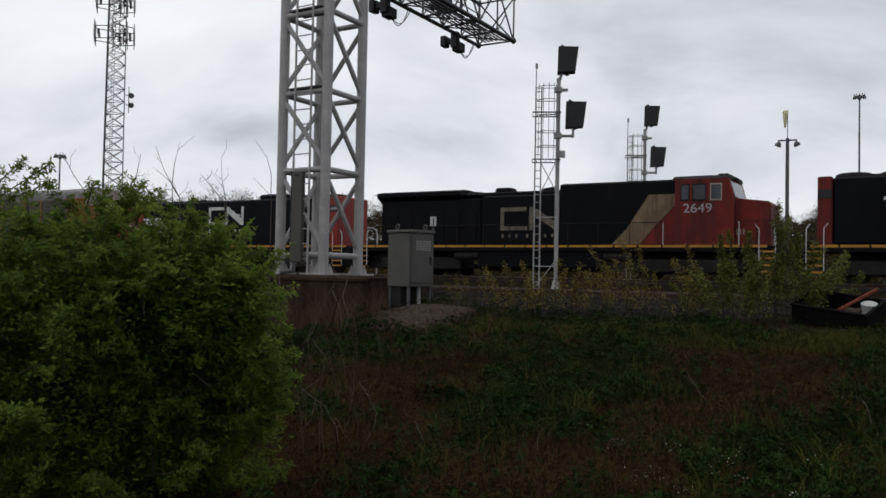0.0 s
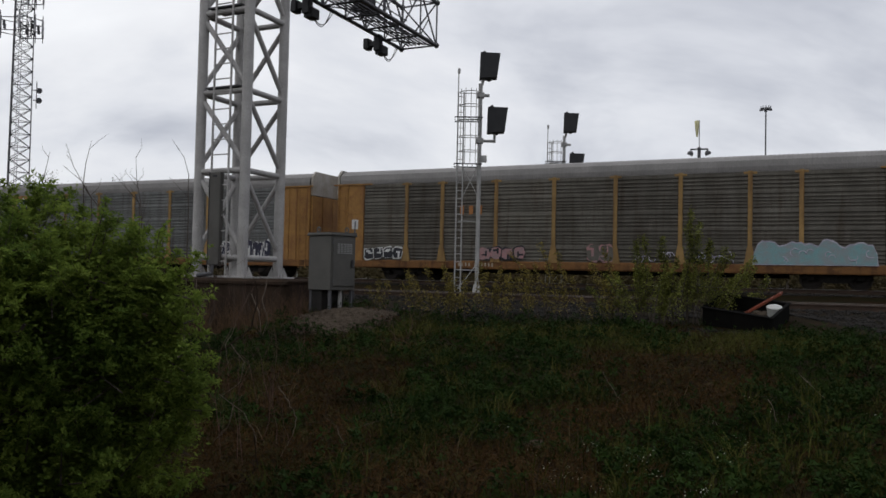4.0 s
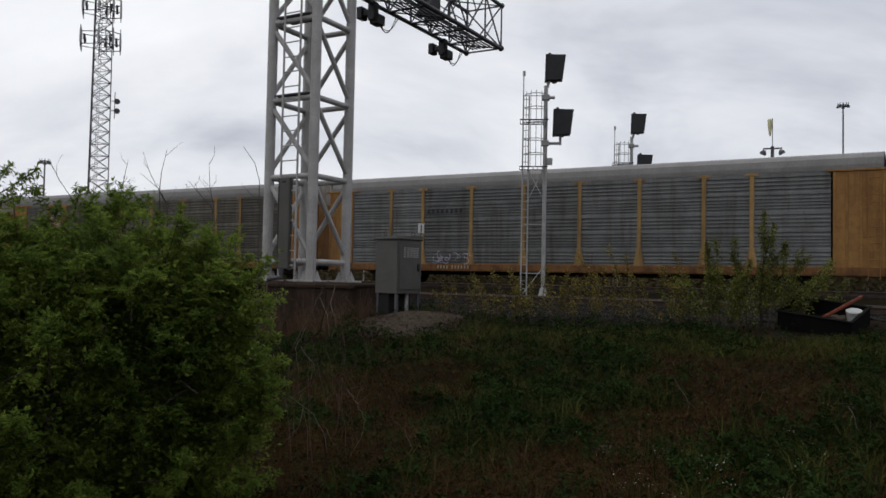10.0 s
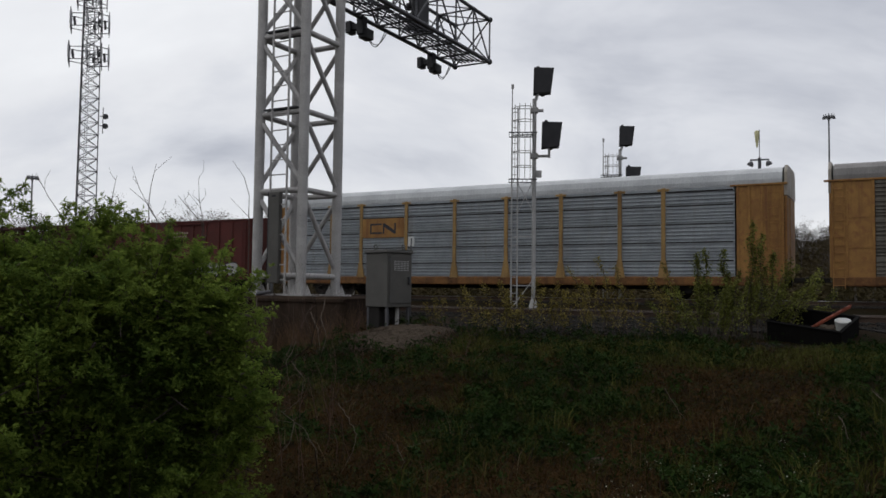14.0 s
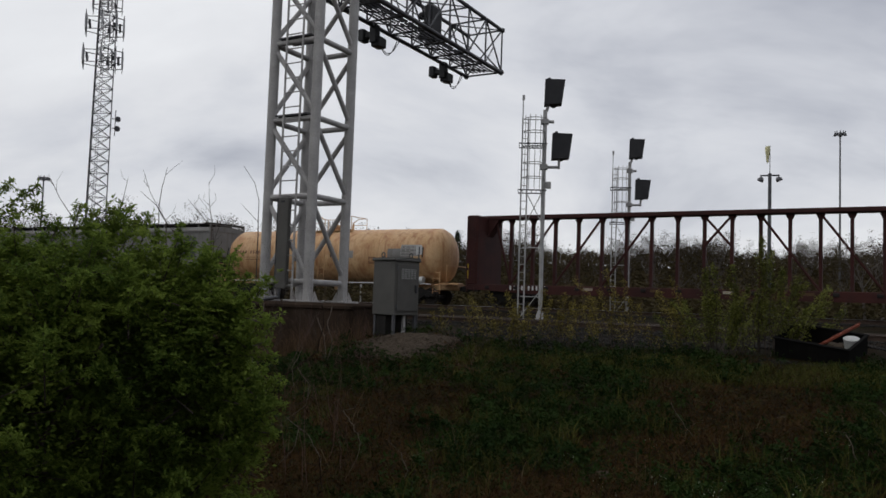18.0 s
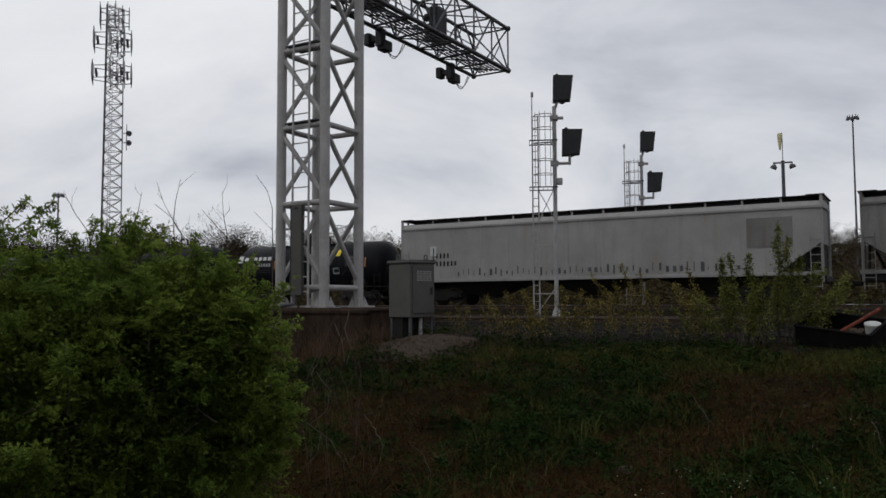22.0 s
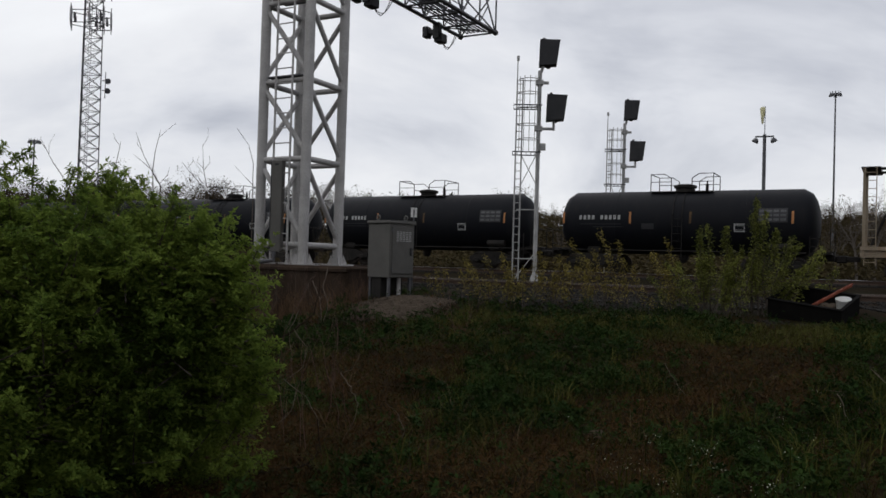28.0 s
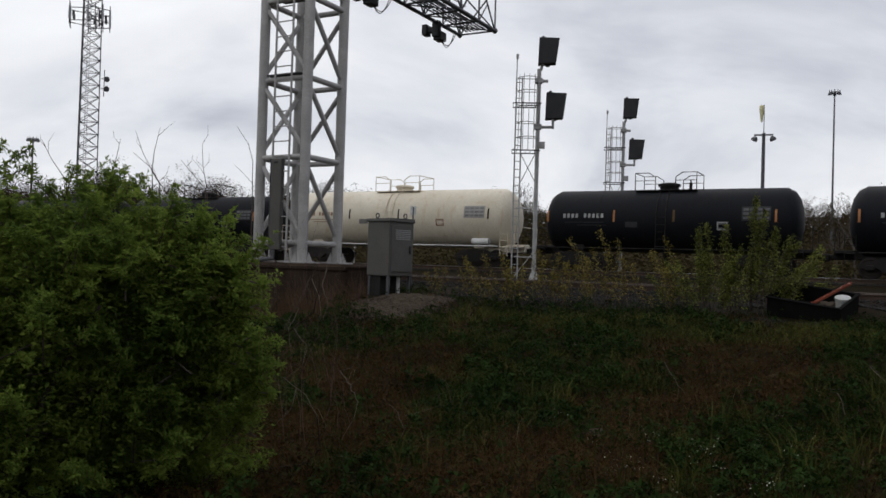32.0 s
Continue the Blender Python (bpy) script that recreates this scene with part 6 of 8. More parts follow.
# -- centre-beam flat car
def build_centerbeam(u, half):
    g = car("centerbeam_car", "empty brown red centre-beam flat car with open truss", "rail car", u)
    part("deck", Shape().box(-half, half, -1.4, 1.4, 0.92, 1.08, 0.02).slab([(-half, 1.0), (half, 1.0), (half, 0.85), (half - 3.5, 0.66), (-half + 3.5, 0.66), (-half, 0.85)][::-1], -1.42, -1.32), BEAMRED, g)
    for sx in (-1, 1):
        x = sx * (half - 0.3)
        b = part("bulkhead", Shape().box(x - 0.32, x + 0.32, -1.4, 1.4, 1.08, 4.5, 0.04), BEAMRED, g, "tall end bulkhead")
        for k in range(6):
            part("bulkhead_rib", Shape().box(x - 0.2, x + 0.2, -1.44, -1.4, 1.3 + 0.5 * k, 1.36 + 0.5 * k), BEAMRED, b)
        part("bulkhead_gusset", Shape().slab([(x - sx * 0.32, 4.5), (x - sx * 1.0, 4.5), (x - sx * 0.32, 3.5)][::sx], -0.3, 0.3), BEAMRED, b)
        part("reflector", Shape().box(x + sx * 0.2 - 0.04, x + sx * 0.2 + 0.04, -1.415, -1.4, 1.3, 2.1), BRIGHTYELLOW, b)
        part("ladder", ladder_shape(x - 0.2, -1.46, 0.7, 4.3, 0.4), BEAMRED, b)
    part("top_beam", Shape().box(-half + 0.3, half - 0.3, -0.35, 0.35, 4.38, 4.58, 0.02), BEAMRED, g)
    n = 18
    span = 2 * (half - 0.62)
    for k in range(1, n):
        x = -half + 0.62 + span * k / n
        part("post", Shape().box(x - 0.07, x + 0.07, -0.12, 0.12, 1.08, 4.38, 0.015), BEAMRED, g)
        part("gusset", Shape().slab([(x - 0.2, 4.38), (x + 0.2, 4.38), (x + 0.08, 4.12), (x - 0.08, 4.12)], -0.05, 0.05), BEAMRED, g)
    at = lambda k: -half + 0.62 + span * k / n
    for k0, k1, z1 in ((3, 1, 1.1), (5, 3, 1.1), (7, 5, 1.1), (11, 13, 1.1), (13, 15, 1.1), (15, 17, 1.1), (9, 10, 3.0), (10, 9, 3.0), (17.7, 17, 1.3), (0.3, 1, 1.3)):
        part("diagonal", Shape().tube((at(k0), -0.1, 4.36), (at(k1), -0.1, z1), 0.06, 6), BEAMRED, g)
    for k in range(14):
        x = -half + 1.2 + (2 * half - 2.4) * k / 13
        part("winch", Shape().box(x - 0.12, x + 0.12, -1.47, -1.41, 0.86, 1.02, 0.02), GEAR, g)
        if k % 2:
            part("reflector", Shape().box(x + 0.3, x + 0.75, -1.43, -1.42, 0.88, 1.0), DIMAMBER if k % 4 == 1 else DIRTYWHITE, g)
    part("lettering", bars(-half + 2.4, 0.84, [4, 5], 0.15, 0.2, -1.425), WHITEPAINT, g, "white bars of reporting marks")
    running_gear(g, half + 0.4, half - 2.2)


build_centerbeam(-250.9, 11.25)


# -- tank cars
def tank_car(u, half, r, zc, material, label, style):
    g = car("tank_car", label, "rail car", u, "tank cars")
    d = 0.45 * r
    prof = [(-half, 0.05), (-half + 0.05 * d, 0.35 * r), (-half + 0.22 * d, 0.66 * r), (-half + 0.5 * d, 0.87 * r), (-half + d, r)]
    prof = prof + [(-s, q) for s, q in prof[::-1]]
    shell = part("shell", Shape().lathe(prof, "x", 48, (0, 0, zc)), material, g, smooth=True)
    for x in ([-half / 2, 0, half / 2] if half > 5 else [0]):
        part("seam_band", Shape().lathe([(x - 0.03, r + 0.001), (x - 0.02, r + 0.008), (x + 0.02, r + 0.008), (x + 0.03, r + 0.001)], "x", 48, (0, 0, zc)), material, shell, smooth=True)
    dark = GEAR if style != "pale" else material
    for sx in (-1, 1):
        st = part("stub_sill", Shape().box(sx * half - 1.6 if sx > 0 else sx * half - 0.55, sx * half + 0.55 if sx > 0 else sx * half + 1.6, -0.3, 0.3, 0.75, 1.15, 0.03).box(sx * (half + 0.15) - 0.35, sx * (half + 0.15) + 0.35, -1.4, 1.4, 1.0, 1.06), dark, g)
        part("saddle", Shape().box(sx * (half - 1.7) - 0.3, sx * (half - 1.7) + 0.3, -0.9, 0.9, 0.9, zc - r + 0.4, 0.03), dark, g)
        part("end_rail", Shape().path([(sx * (half + 0.45), -1.4, 1.0), (sx * (half + 0.45), -1.4, 2.0), (sx * (half + 0.45), 1.4, 2.0), (sx * (half + 0.45), 1.4, 1.0)], 0.02, 6), dark, st)
        part("ladder", ladder_shape(sx * (half - 0.1) - 0.2, -1.45, 0.55, 1.75, 0.4), dark, st)
    part("side_rail", Shape().tube((-half + 0.4, -1.5, 1.03), (half - 0.4, -1.5, 1.03), 0.03, 6), dark if style != "pale" else WHITEPAINT, g)
    top = zc + r
    w = 1.36 if style != "tall" else 2.1
    y0 = 0.75
    h = 0.7 if style != "tall" else 0.95
    rail = part("top_platform", Shape().box(-w, w, -y0, y0, top - 0.10, top - 0.06, 0.01), dark, g)
    for sx in (-1, 1):
        for y in (-y0, y0):
            pts = [(sx * w, y, top - 0.1), (sx * w, y, top + h), (sx * 0.75, y, top + h), (sx * 0.45, y, top + h - 0.2), (sx * 0.45, y, top - 0.1)]
            part("platform_rail", Shape().path(pts, 0.022, 6).tube((sx * w, y, top + h * 0.5), (sx * 0.45, y, top + h * 0.5), 0.016, 6), dark, rail)
        part("platform_rail", Shape().tube((sx * w, -y0, top + h), (sx * w, y0, top + h), 0.022, 6), dark, rail)
    part("manway", Shape().lathe([(top - 0.15, 0.42), (top + 0.12, 0.42), (top + 0.14, 0.5), (top + 0.24, 0.5), (top + 0.3, 0.3)], "z", 20), dark if style != "pale" else material, rail, smooth=True)
    if style == "tall":
        part("valve_dome", Shape().lathe([(top - 0.1, 0.62), (top + 0.45, 0.62), (top + 0.6, 0.45)], "z", 20), material, rail, smooth=True)
    part("relief_valve", Shape().tube((0.95, 0, top - 0.1), (0.95, 0, top + 0.3), 0.07, 8).tube((0.95, 0, top + 0.3), (0.95, 0, top + 0.42), 0.035, 6), dark, rail)
    part("side_ladder", ladder_shape(-0.21, -r - 0.05, 0.7, zc + 0.3, 0.42), dark, g)
    part("ladder_arch", Shape().path([(-0.2, -(r + 0.05) * math.cos(q), zc + (r + 0.05) * math.sin(q)) for q in (0.2, 0.6, 1.0, 1.3)], 0.02, 6).path([(0.2, -(r + 0.05) * math.cos(q), zc + (r + 0.05) * math.sin(q)) for q in (0.2, 0.6, 1.0, 1.3)], 0.02, 6), dark, g)
    part("bottom_outlet", Shape().lathe([(zc - r - 0.35, 0.12), (zc - r - 0.2, 0.2), (zc - r + 0.1, 0.25)], "z", 14), dark, g)
    # brake gear hung low at one end
    part("brake_cylinder", Shape().tube((half - 1.9, -1.2, 1.25), (half - 1.0, -1.2, 1.25), 0.17, 14), dark if style != "pale" else WHITEPAINT, g, smooth=True)
    mark = MARK if style != "pale" else HOPTAN

    def on_shell(name, x0, x1, z0, z1, m, label_="", rows=0):
        """A thin decal that follows the curve of the shell."""
        s = Shape()
        n = 4
        pts = []
        for k in range(n + 1):
            z = z0 + (z1 - z0) * k / n
            yy = math.sqrt(max(0.0, r * r - (z - zc) ** 2)) + 0.006
            pts.append((-yy, z))
        s.add([(x0, *p) for p in pts] + [(x1, *p) for p in pts], [(i, n + 1 + i, n + 2 + i, i + 1) for i in range(n)])
        return part(name, s, m, g, label_)

    for k in (0, 1, 2, 3, 5, 6, 7, 8, 9):
        on_shell("lettering", -half + 1.15 + 0.2 * k, -half + 1.27 + 0.2 * k, zc + 0.08, zc + 0.27, mark)
    on_shell("lettering", -half + 1.2, -half + 3.1, zc - 0.14, zc - 0.11, PANEL if style != "pale" else HOPTAN)
    on_shell("lettering", -half + 1.8, -half + 3.2, zc - 0.27, zc - 0.24, PANEL if style != "pale" else HOPTAN)
    for x in (-half + 0.35, -half * 0.38, half * 0.02 + 0.4, half - 1.0):
        on_shell("reflector", x, x + 0.09, zc - 0.1, zc + 0.42, (AMBER if x > half - 1.5 or x < 0.3 else DIMAMBER) if style != "pale" else GEAR)
    grey = PANEL if style != "pale" else HOPGREY
    x = half - 2.3
    on_shell("data_panel", x, x + 1.15, zc - 0.05, zc + 0.55, grey if style != "pale" else HOPWHITE, "panel of small test notices")
    for k in range(4):
        for j in range(3):
            on_shell("data_row", x + 0.06 + 0.27 * k, x + 0.28 + 0.27 * k, zc + 0.02 + 0.18 * j, zc + 0.12 + 0.18 * j, NOTICE if style != "pale" else HOPGREY)
    on_shell("notice", half * 0.42, half * 0.42 + 0.45, zc - 0.45, zc - 0.1, mark)
    on_shell("notice", half * 0.42 + 0.05, half * 0.42 + 0.4, zc - 0.4, zc - 0.15, material)
    on_shell("notice", -half * 0.28, -half * 0.28 + 0.55, zc - 0.35, zc - 0.1, grey)
    running_gear(g, half + 0.6, half - 1.7)
    return g, on_shell


def tank_span(r_end, l_end):
    return (r_end + l_end) / 2, (r_end - l_end) / 2


def build_tanks():
    black = "black tank car with white lettering bars and railed top platform"
    u, h = tank_span(-263.7, -278.5)
    g, dec = tank_car(u, h, 1.5, 2.5, TANKTAN, "rust streaked tan tank car", "pale")
    dec("patch", 1.2, 2.1, 2.35, 2.75, HOPWHITE)
    dec("patch", 4.3, 5.7, 2.2, 2.85, HOPGREY)
    u, h = tank_span(-322.3, -333.15)
    g, dec = tank_car(u, h, 1.38, 2.2, TANKBLACK, "short black tank car with tall valve platform and white name bars", "tall")
    for k in range(6):
        dec("lettering", -h + 1.0 + 0.36 * k, -h + 1.26 + 0.36 * k, 2.66, 2.86, WHITEPAINT)
    dec("emblem", -h + 0.5, -h + 0.85, 2.55, 2.95, WHITEPAINT)
    dec("placard", 2.0, 2.7, 2.75, 3.1, BRIGHTYELLOW)
    for r_end, l_end in ((-335.35, -346.1), (-347.9, -359.3)):
        u, h = tank_span(r_end, l_end)
        g, dec = tank_car(u, h, 1.42, 2.3, TANKBLACK, "dull black tank car with white graffiti scrawl", "black")
        rnd = random.Random(int(-r_end))
        for x0, z0, n, size in ((-h + 3.2, 2.35, 9, 0.10), (-h + 5.3, 2.25, 10, 0.13), (0.9, 2.75, 6, 0.22), (1.3, 2.1, 5, 0.2), (-h + 0.9, 2.9, 4, 0.2)):
            line = []
            for k in range(4 * n):
                x = x0 + size * 0.28 * k + size * 0.3 * math.sin(1.57 * k + 0.6)
                z = z0 + size * (math.sin(1.57 * k) + rnd.uniform(-0.45, 0.45))
                line.append((x, -math.sqrt(max(0.01, 1.425 ** 2 - (z - 2.3) ** 2)) - 0.004, z))
            part("scrawl", Shape().path(line, 0.013, 4), MARK, g, "looping white scrawl")
    spans = [(-380.9, -392.1), (-393.8, -405.9), (-407.45, -419.6), (-421.3, -433.8), (-435.5, -446.85)]
    for k, (r_end, l_end) in enumerate(spans):
        u, h = tank_span(r_end, l_end)
        g, dec = tank_car(u, h, 1.44, 2.33, TANKBLACK, black, "black")
        if k == 3:
            g["label"] = "black tank car with white leaf emblem and name bars"
            for j in range(3):
                dec("emblem", 0.9 + 0.22 * j, 1.05 + 0.22 * j, 2.55 + 0.1 * abs(j - 1), 3.05 + 0.05 * j, WHITEPAINT)
            for j in range(8):
                dec("lettering", 1.75 + 0.2 * j, 1.89 + 0.2 * j, 2.65, 2.85, WHITEPAINT)
            dec("placard", 2.2, 3.6, 1.75, 1.95, WHITEPAINT)
    u, h = tank_span(-448.6, -462.0)
    tank_car(u, h, 1.5, 2.45, TANKWHITE, "cream white tank car with grey notice panels", "pale")
    for r_end, l_end in ((-463.7, -475.5), (-477.2, -489.0), (-490.7, -502.5)):
        u, h = tank_span(r_end, l_end)
        tank_car(u, h, 1.44, 2.33, TANKBLACK, black, "black")


build_tanks()


# -- covered hoppers
def hopper_car(u, half, material, endmat, label, style):
    g = car("covered_hopper", label, "rail car", u, "covered hoppers")
    top, low, y = 4.02, 1.28, 1.48
    inset = 1.7 if style == "plain" else 2.0
    zslope = 2.5 if style == "plain" else 3.85
    xe = half - (0.15 if style == "plain" else 1.2)
    side = [(-xe, top), (-xe, zslope), (-xe + inset, low), (xe - inset, low), (xe, zslope), (xe, top)]
    part("body", Shape().slab(side, -y, y), material, g)
    part("roof", Shape().prism([(-y - 0.02, top - 0.04), (y + 0.02, top - 0.04), (y - 0.1, top + 0.17), (0.45, top + 0.3), (-0.45, top + 0.3), (-y + 0.1, top + 0.17)], -xe - 0.05, xe + 0.05), material, g)
    part("roof_edge", Shape().box(-xe - 0.05, xe + 0.05, -y - 0.06, -y, top - 0.12, top + 0.0, 0.01), material, g)
    part("side_sill", Shape().box(-half, half, -y - 0.03, -y + 0.1, low - 0.1, low + 0.05, 0.015), endmat, g)
    walk_z = top + 0.42
    n = 13
    for k in range(n + 1):
        x = -xe + 2 * xe * k / n
        part("walkway_post", Shape().box(x - 0.04, x + 0.04, -0.95, -0.88, top + 0.1, walk_z), endmat, g)
        if 0 < k < n:
            part("seam", Shape().box(x - 0.015, x + 0.015, -y - 0.012, -y, low + 0.06, top - 0.12), material, g)
    part("running_board", Shape().box(-half + 0.1, half - 0.1, -1.0, -0.45, walk_z, walk_z + 0.05).box(-half + 0.1, half - 0.1, 0.45, 1.0, walk_z, walk_z + 0.05), GEAR, g)
    part("hatch_cover", Shape().box(-xe + 0.3, xe - 0.3, -0.8, 0.8, top + 0.15, walk_z - 0.02, 0.03), GEAR, g, "dark row of loading hatches")
    for k in range(3):
        x = (k - 1) * 2 * (xe - inset) / 3
        wdt = (xe - inset) / 3 * 0.9
        b = part("hopper_bay", Shape().add([(x - wdt, -1.3, low), (x + wdt, -1.3, low), (x + wdt, 1.3, low), (x - wdt, 1.3, low), (x - 0.3, -0.5, 0.42), (x + 0.3, -0.5, 0.42), (x + 0.3, 0.5, 0.42), (x - 0.3, 0.5, 0.42)],
                                         [(0, 3, 2, 1), (4, 5, 6, 7), (0, 1, 5, 4), (1, 2, 6, 5), (2, 3, 7, 6), (3, 0, 4, 7)]), GEAR if style == "plain" else material, g)
        part("gate", Shape().box(x - 0.36, x + 0.36, -0.6, 0.6, 0.34, 0.44, 0.02), GEAR, b)
    for sx in (-1, 1):
        e = part("end_frame", Shape().box(sx * (half - 0.12) - 0.05, sx * (half - 0.12) + 0.05, -y, -y + 0.1, 0.9, walk_z).box(sx * (half - 0.12) - 0.05, sx * (half - 0.12) + 0.05, y - 0.1, y, 0.9, walk_z)
                 .box(sx * (half - 0.12) - 0.05, sx * (half - 0.12) + 0.05, -y, y, walk_z - 0.08, walk_z), endmat, g)
        part("end_sill", Shape().box(min(sx * half, sx * (half - 1.9)), max(sx * half, sx * (half - 1.9)), -1.4, 1.4, 0.9, low - 0.1, 0.02), endmat if style != "plain" else GEAR, g)
        part("ladder", ladder_shape(sx * (half - 0.35) - 0.2, -y - 0.04, 0.6, walk_z if style != "plain" else 2.8, 0.4), endmat, e)
        part("slope_brace", Shape().tube((sx * (half - 0.3), -0.8, 1.2), (sx * (xe - 0.2), -0.8, zslope), 0.06, 6).tube((sx * (half - 0.9), 0.8, 1.2), (sx * (xe - 0.2), 0.8, zslope), 0.06, 6), GEAR, e)
        part("crossover_platform", Shape().box(sx * (half - 0.35) - 0.35, sx * (half - 0.35) + 0.35, -1.4, 1.4, walk_z - 0.02, walk_z + 0.04, 0.01), GEAR, e)
        if style != "plain":
            part("gusset_plate", Shape().slab([(sx * xe, low), (sx * xe, zslope), (sx * (xe - inset * 0.97), low)][::sx], -y - 0.02, -y + 0.02), endmat, g, "pale end gusset plate")
    part("lettering", bars(-half + 2.2, 2.4, [4], 0.16, 0.24, -y - 0.016), GEAR, g, "dark bars of reporting marks")
    part("lettering", bars(-half + 2.2, 2.0, [6], 0.16, 0.24, -y - 0.016), GEAR, g, "dark bars of reporting marks")
    if style == "plain":
        part("patch", Shape().box(half - 3.0, half - 1.2, -y - 0.018, -y - 0.012, 2.35, 3.6), HOPGREY if material is HOPWHITE else GALVDARK, g)
        # a dark block stands in for the shade under the end slope
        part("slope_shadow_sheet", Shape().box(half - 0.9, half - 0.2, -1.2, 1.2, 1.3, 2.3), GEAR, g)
    else:
        for k in range(6):
            x = -half + 4.0 + k * 2.4
            part("reflector", Shape().box(x - 0.05, x + 0.05, -y - 0.045, -y - 0.03, low - 0.05, low + 0.36), BRIGHTYELLOW, g)
    running_gear(g, half + 0.5, half - 2.2)
    return g


u, h = tank_span(-279.6, -299.3)
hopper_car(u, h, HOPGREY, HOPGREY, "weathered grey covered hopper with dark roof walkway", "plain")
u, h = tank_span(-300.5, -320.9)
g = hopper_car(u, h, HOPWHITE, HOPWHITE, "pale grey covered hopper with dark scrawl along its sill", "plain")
rnd = random.Random(9)
scr = Shape()
for k in range(46):
    x = -h + 3.5 + k * 0.3
    z = 1.4 + rnd.uniform(0, 0.15)
    scr.box(x, x + rnd.uniform(0.03, 0.16), -1.5, -1.494, z, z + rnd.uniform(0.15, 0.42))
part("graffiti", scr, GALVDARK, g, "dark scrawled graffiti")
u, h = tank_span(-360.6, -379.4)
hopper_car(u, h, HOPTAN, HOPEND, "rust stained tan covered hopper with pale end cages", "cage")


def motions():
    """The train rolls along the far track at an even pace."""
    for g, u in CARS:
        walk(g, [(t, frame_at(u + SPEED * t, TRACK)) for t in range(0, 33, 4)])
    turn = math.degrees(SPEED / FPS / WHEEL_R)          # degrees that a wheel rolls from one film frame to the next
    for x, sets in WHEELS.items():
        walk(sets[0], [(k / FPS, pose(x, 0, WHEEL_R, 0, turn * k % 360, 0)) for k in range(32 * FPS + 1)])
        roll = sets[0].animation_data
        for w in sets[1:]:                              # alike wheels roll alike
            w.rotation_mode = "QUATERNION"
            keys = w.animation_data_create()
            keys.action, keys.action_slot = roll.action, roll.action_slot


# ---- plants ----
def leaf_cloud(pts, ups, size, rnd, fold=0.25, slim=0.5, plain=False):
    """Small folded leaves at the given places; ups: how far each leaf faces up, or the way it faces."""
    n = len(pts)
    pts = np.array(pts)
    d = rnd.normal(size=(n, 3))
    d[:, 2] *= 0.45
    d /= np.linalg.norm(d, axis=1)[:, None]
    ups = np.array(ups)
    up = rnd.normal(size=(n, 3)) * 0.55 + (ups if ups.ndim == 2 else ups[:, None] * np.array([[0, 0, 1.0]]))
    s = np.cross(d, up)
    s /= np.linalg.norm(s, axis=1)[:, None] + 1e-9
    nn = np.cross(s, d)
    L = (size * rnd.uniform(0.6, 1.35, n))[:, None]
    a, b = pts, pts + d * L
    mid = pts + d * L * 0.45 - nn * L * fold * 0.35
    l, r = mid + s * L * slim * 0.5 + nn * L * fold * 0.5, mid - s * L * slim * 0.5 + nn * L * fold * 0.5
    if plain:
        return np.stack([a, l, b, r], 1).reshape(-1, 3), (np.arange(n) * 4)[:, None] + np.array([[0, 1, 2, 3]])
    v = np.stack([a, l, b, r, mid - nn * L * 0.02], 1).reshape(-1, 3)
    k = (np.arange(n) * 5)[:, None]
    f = np.concatenate([k + np.array([[0, 1, 2, 4]]), k + np.array([[0, 4, 2, 3]])])
    return v, f


def rosettes(spots, ways, count, size, rnd, slim=0.36):
    """Stars of pointed leaves: one star at each spot, opening the way it is given."""
    n = len(spots)
    c = np.repeat(np.asarray(spots, dtype=float), count, axis=0)
    w = np.asarray(ways, dtype=float)
    w = np.repeat(w / (np.linalg.norm(w, axis=1)[:, None] + 1e-9), count, axis=0)
    d = rnd.normal(size=(n * count, 3))
    d -= w * (d * w).sum(1)[:, None]
    d = d / (np.linalg.norm(d, axis=1)[:, None] + 1e-9) + w * rnd.uniform(0.05, 0.95, (n * count, 1))
    d /= np.linalg.norm(d, axis=1)[:, None]
    up = w + np.array([[0, 0, 0.9]])
    s = np.cross(d, up)
    s /= np.linalg.norm(s, axis=1)[:, None] + 1e-9
    nn = np.cross(s, d)
    L = size * rnd.uniform(0.55, 1.25, (n * count, 1)) * np.repeat(rnd.uniform(0.75, 1.2, (n, 1)), count, axis=0)
    a = c + d * L * 0.12 + rnd.normal(size=c.shape) * size * 0.12
    b = a + d * L - nn * L * 0.12
    m = a + d * L * 0.48
    v = np.stack([a, m + s * L * slim * 0.5 + nn * L * 0.1, b, m - s * L * slim * 0.5 + nn * L * 0.1], 1).reshape(-1, 3)
    return v, (np.arange(n * count) * 4)[:, None] + np.array([[0, 1, 2, 3]])


def quick_mesh(name, v, f, material):
    """A mesh from arrays of corners and of faces that all have as many corners."""
    me = bpy.data.meshes.new(name)
    f = np.asarray(f, dtype=np.int32)
    n, k = f.shape
    me.vertices.add(len(v))
    me.vertices.foreach_set("co", np.asarray(v, dtype=np.float32).ravel())
    me.loops.add(n * k)
    me.loops.foreach_set("vertex_index", f.ravel())
    me.polygons.add(n)
    me.polygons.foreach_set("loop_start", np.arange(0, n * k, k, dtype=np.int32))
    me.materials.append(material)
    me.update(calc_edges=True)
    me.validate()
    return me


GROUND_CACHE = {}


def ground_fast(a, p):
    """ground_z, looked up on a 0.25 m grid."""
    key = (round(a * 4), round(p * 4))
    if key not in GROUND_CACHE:
        GROUND_CACHE[key] = ground_z(key[0] / 4, key[1] / 4)
    return GROUND_CACHE[key]


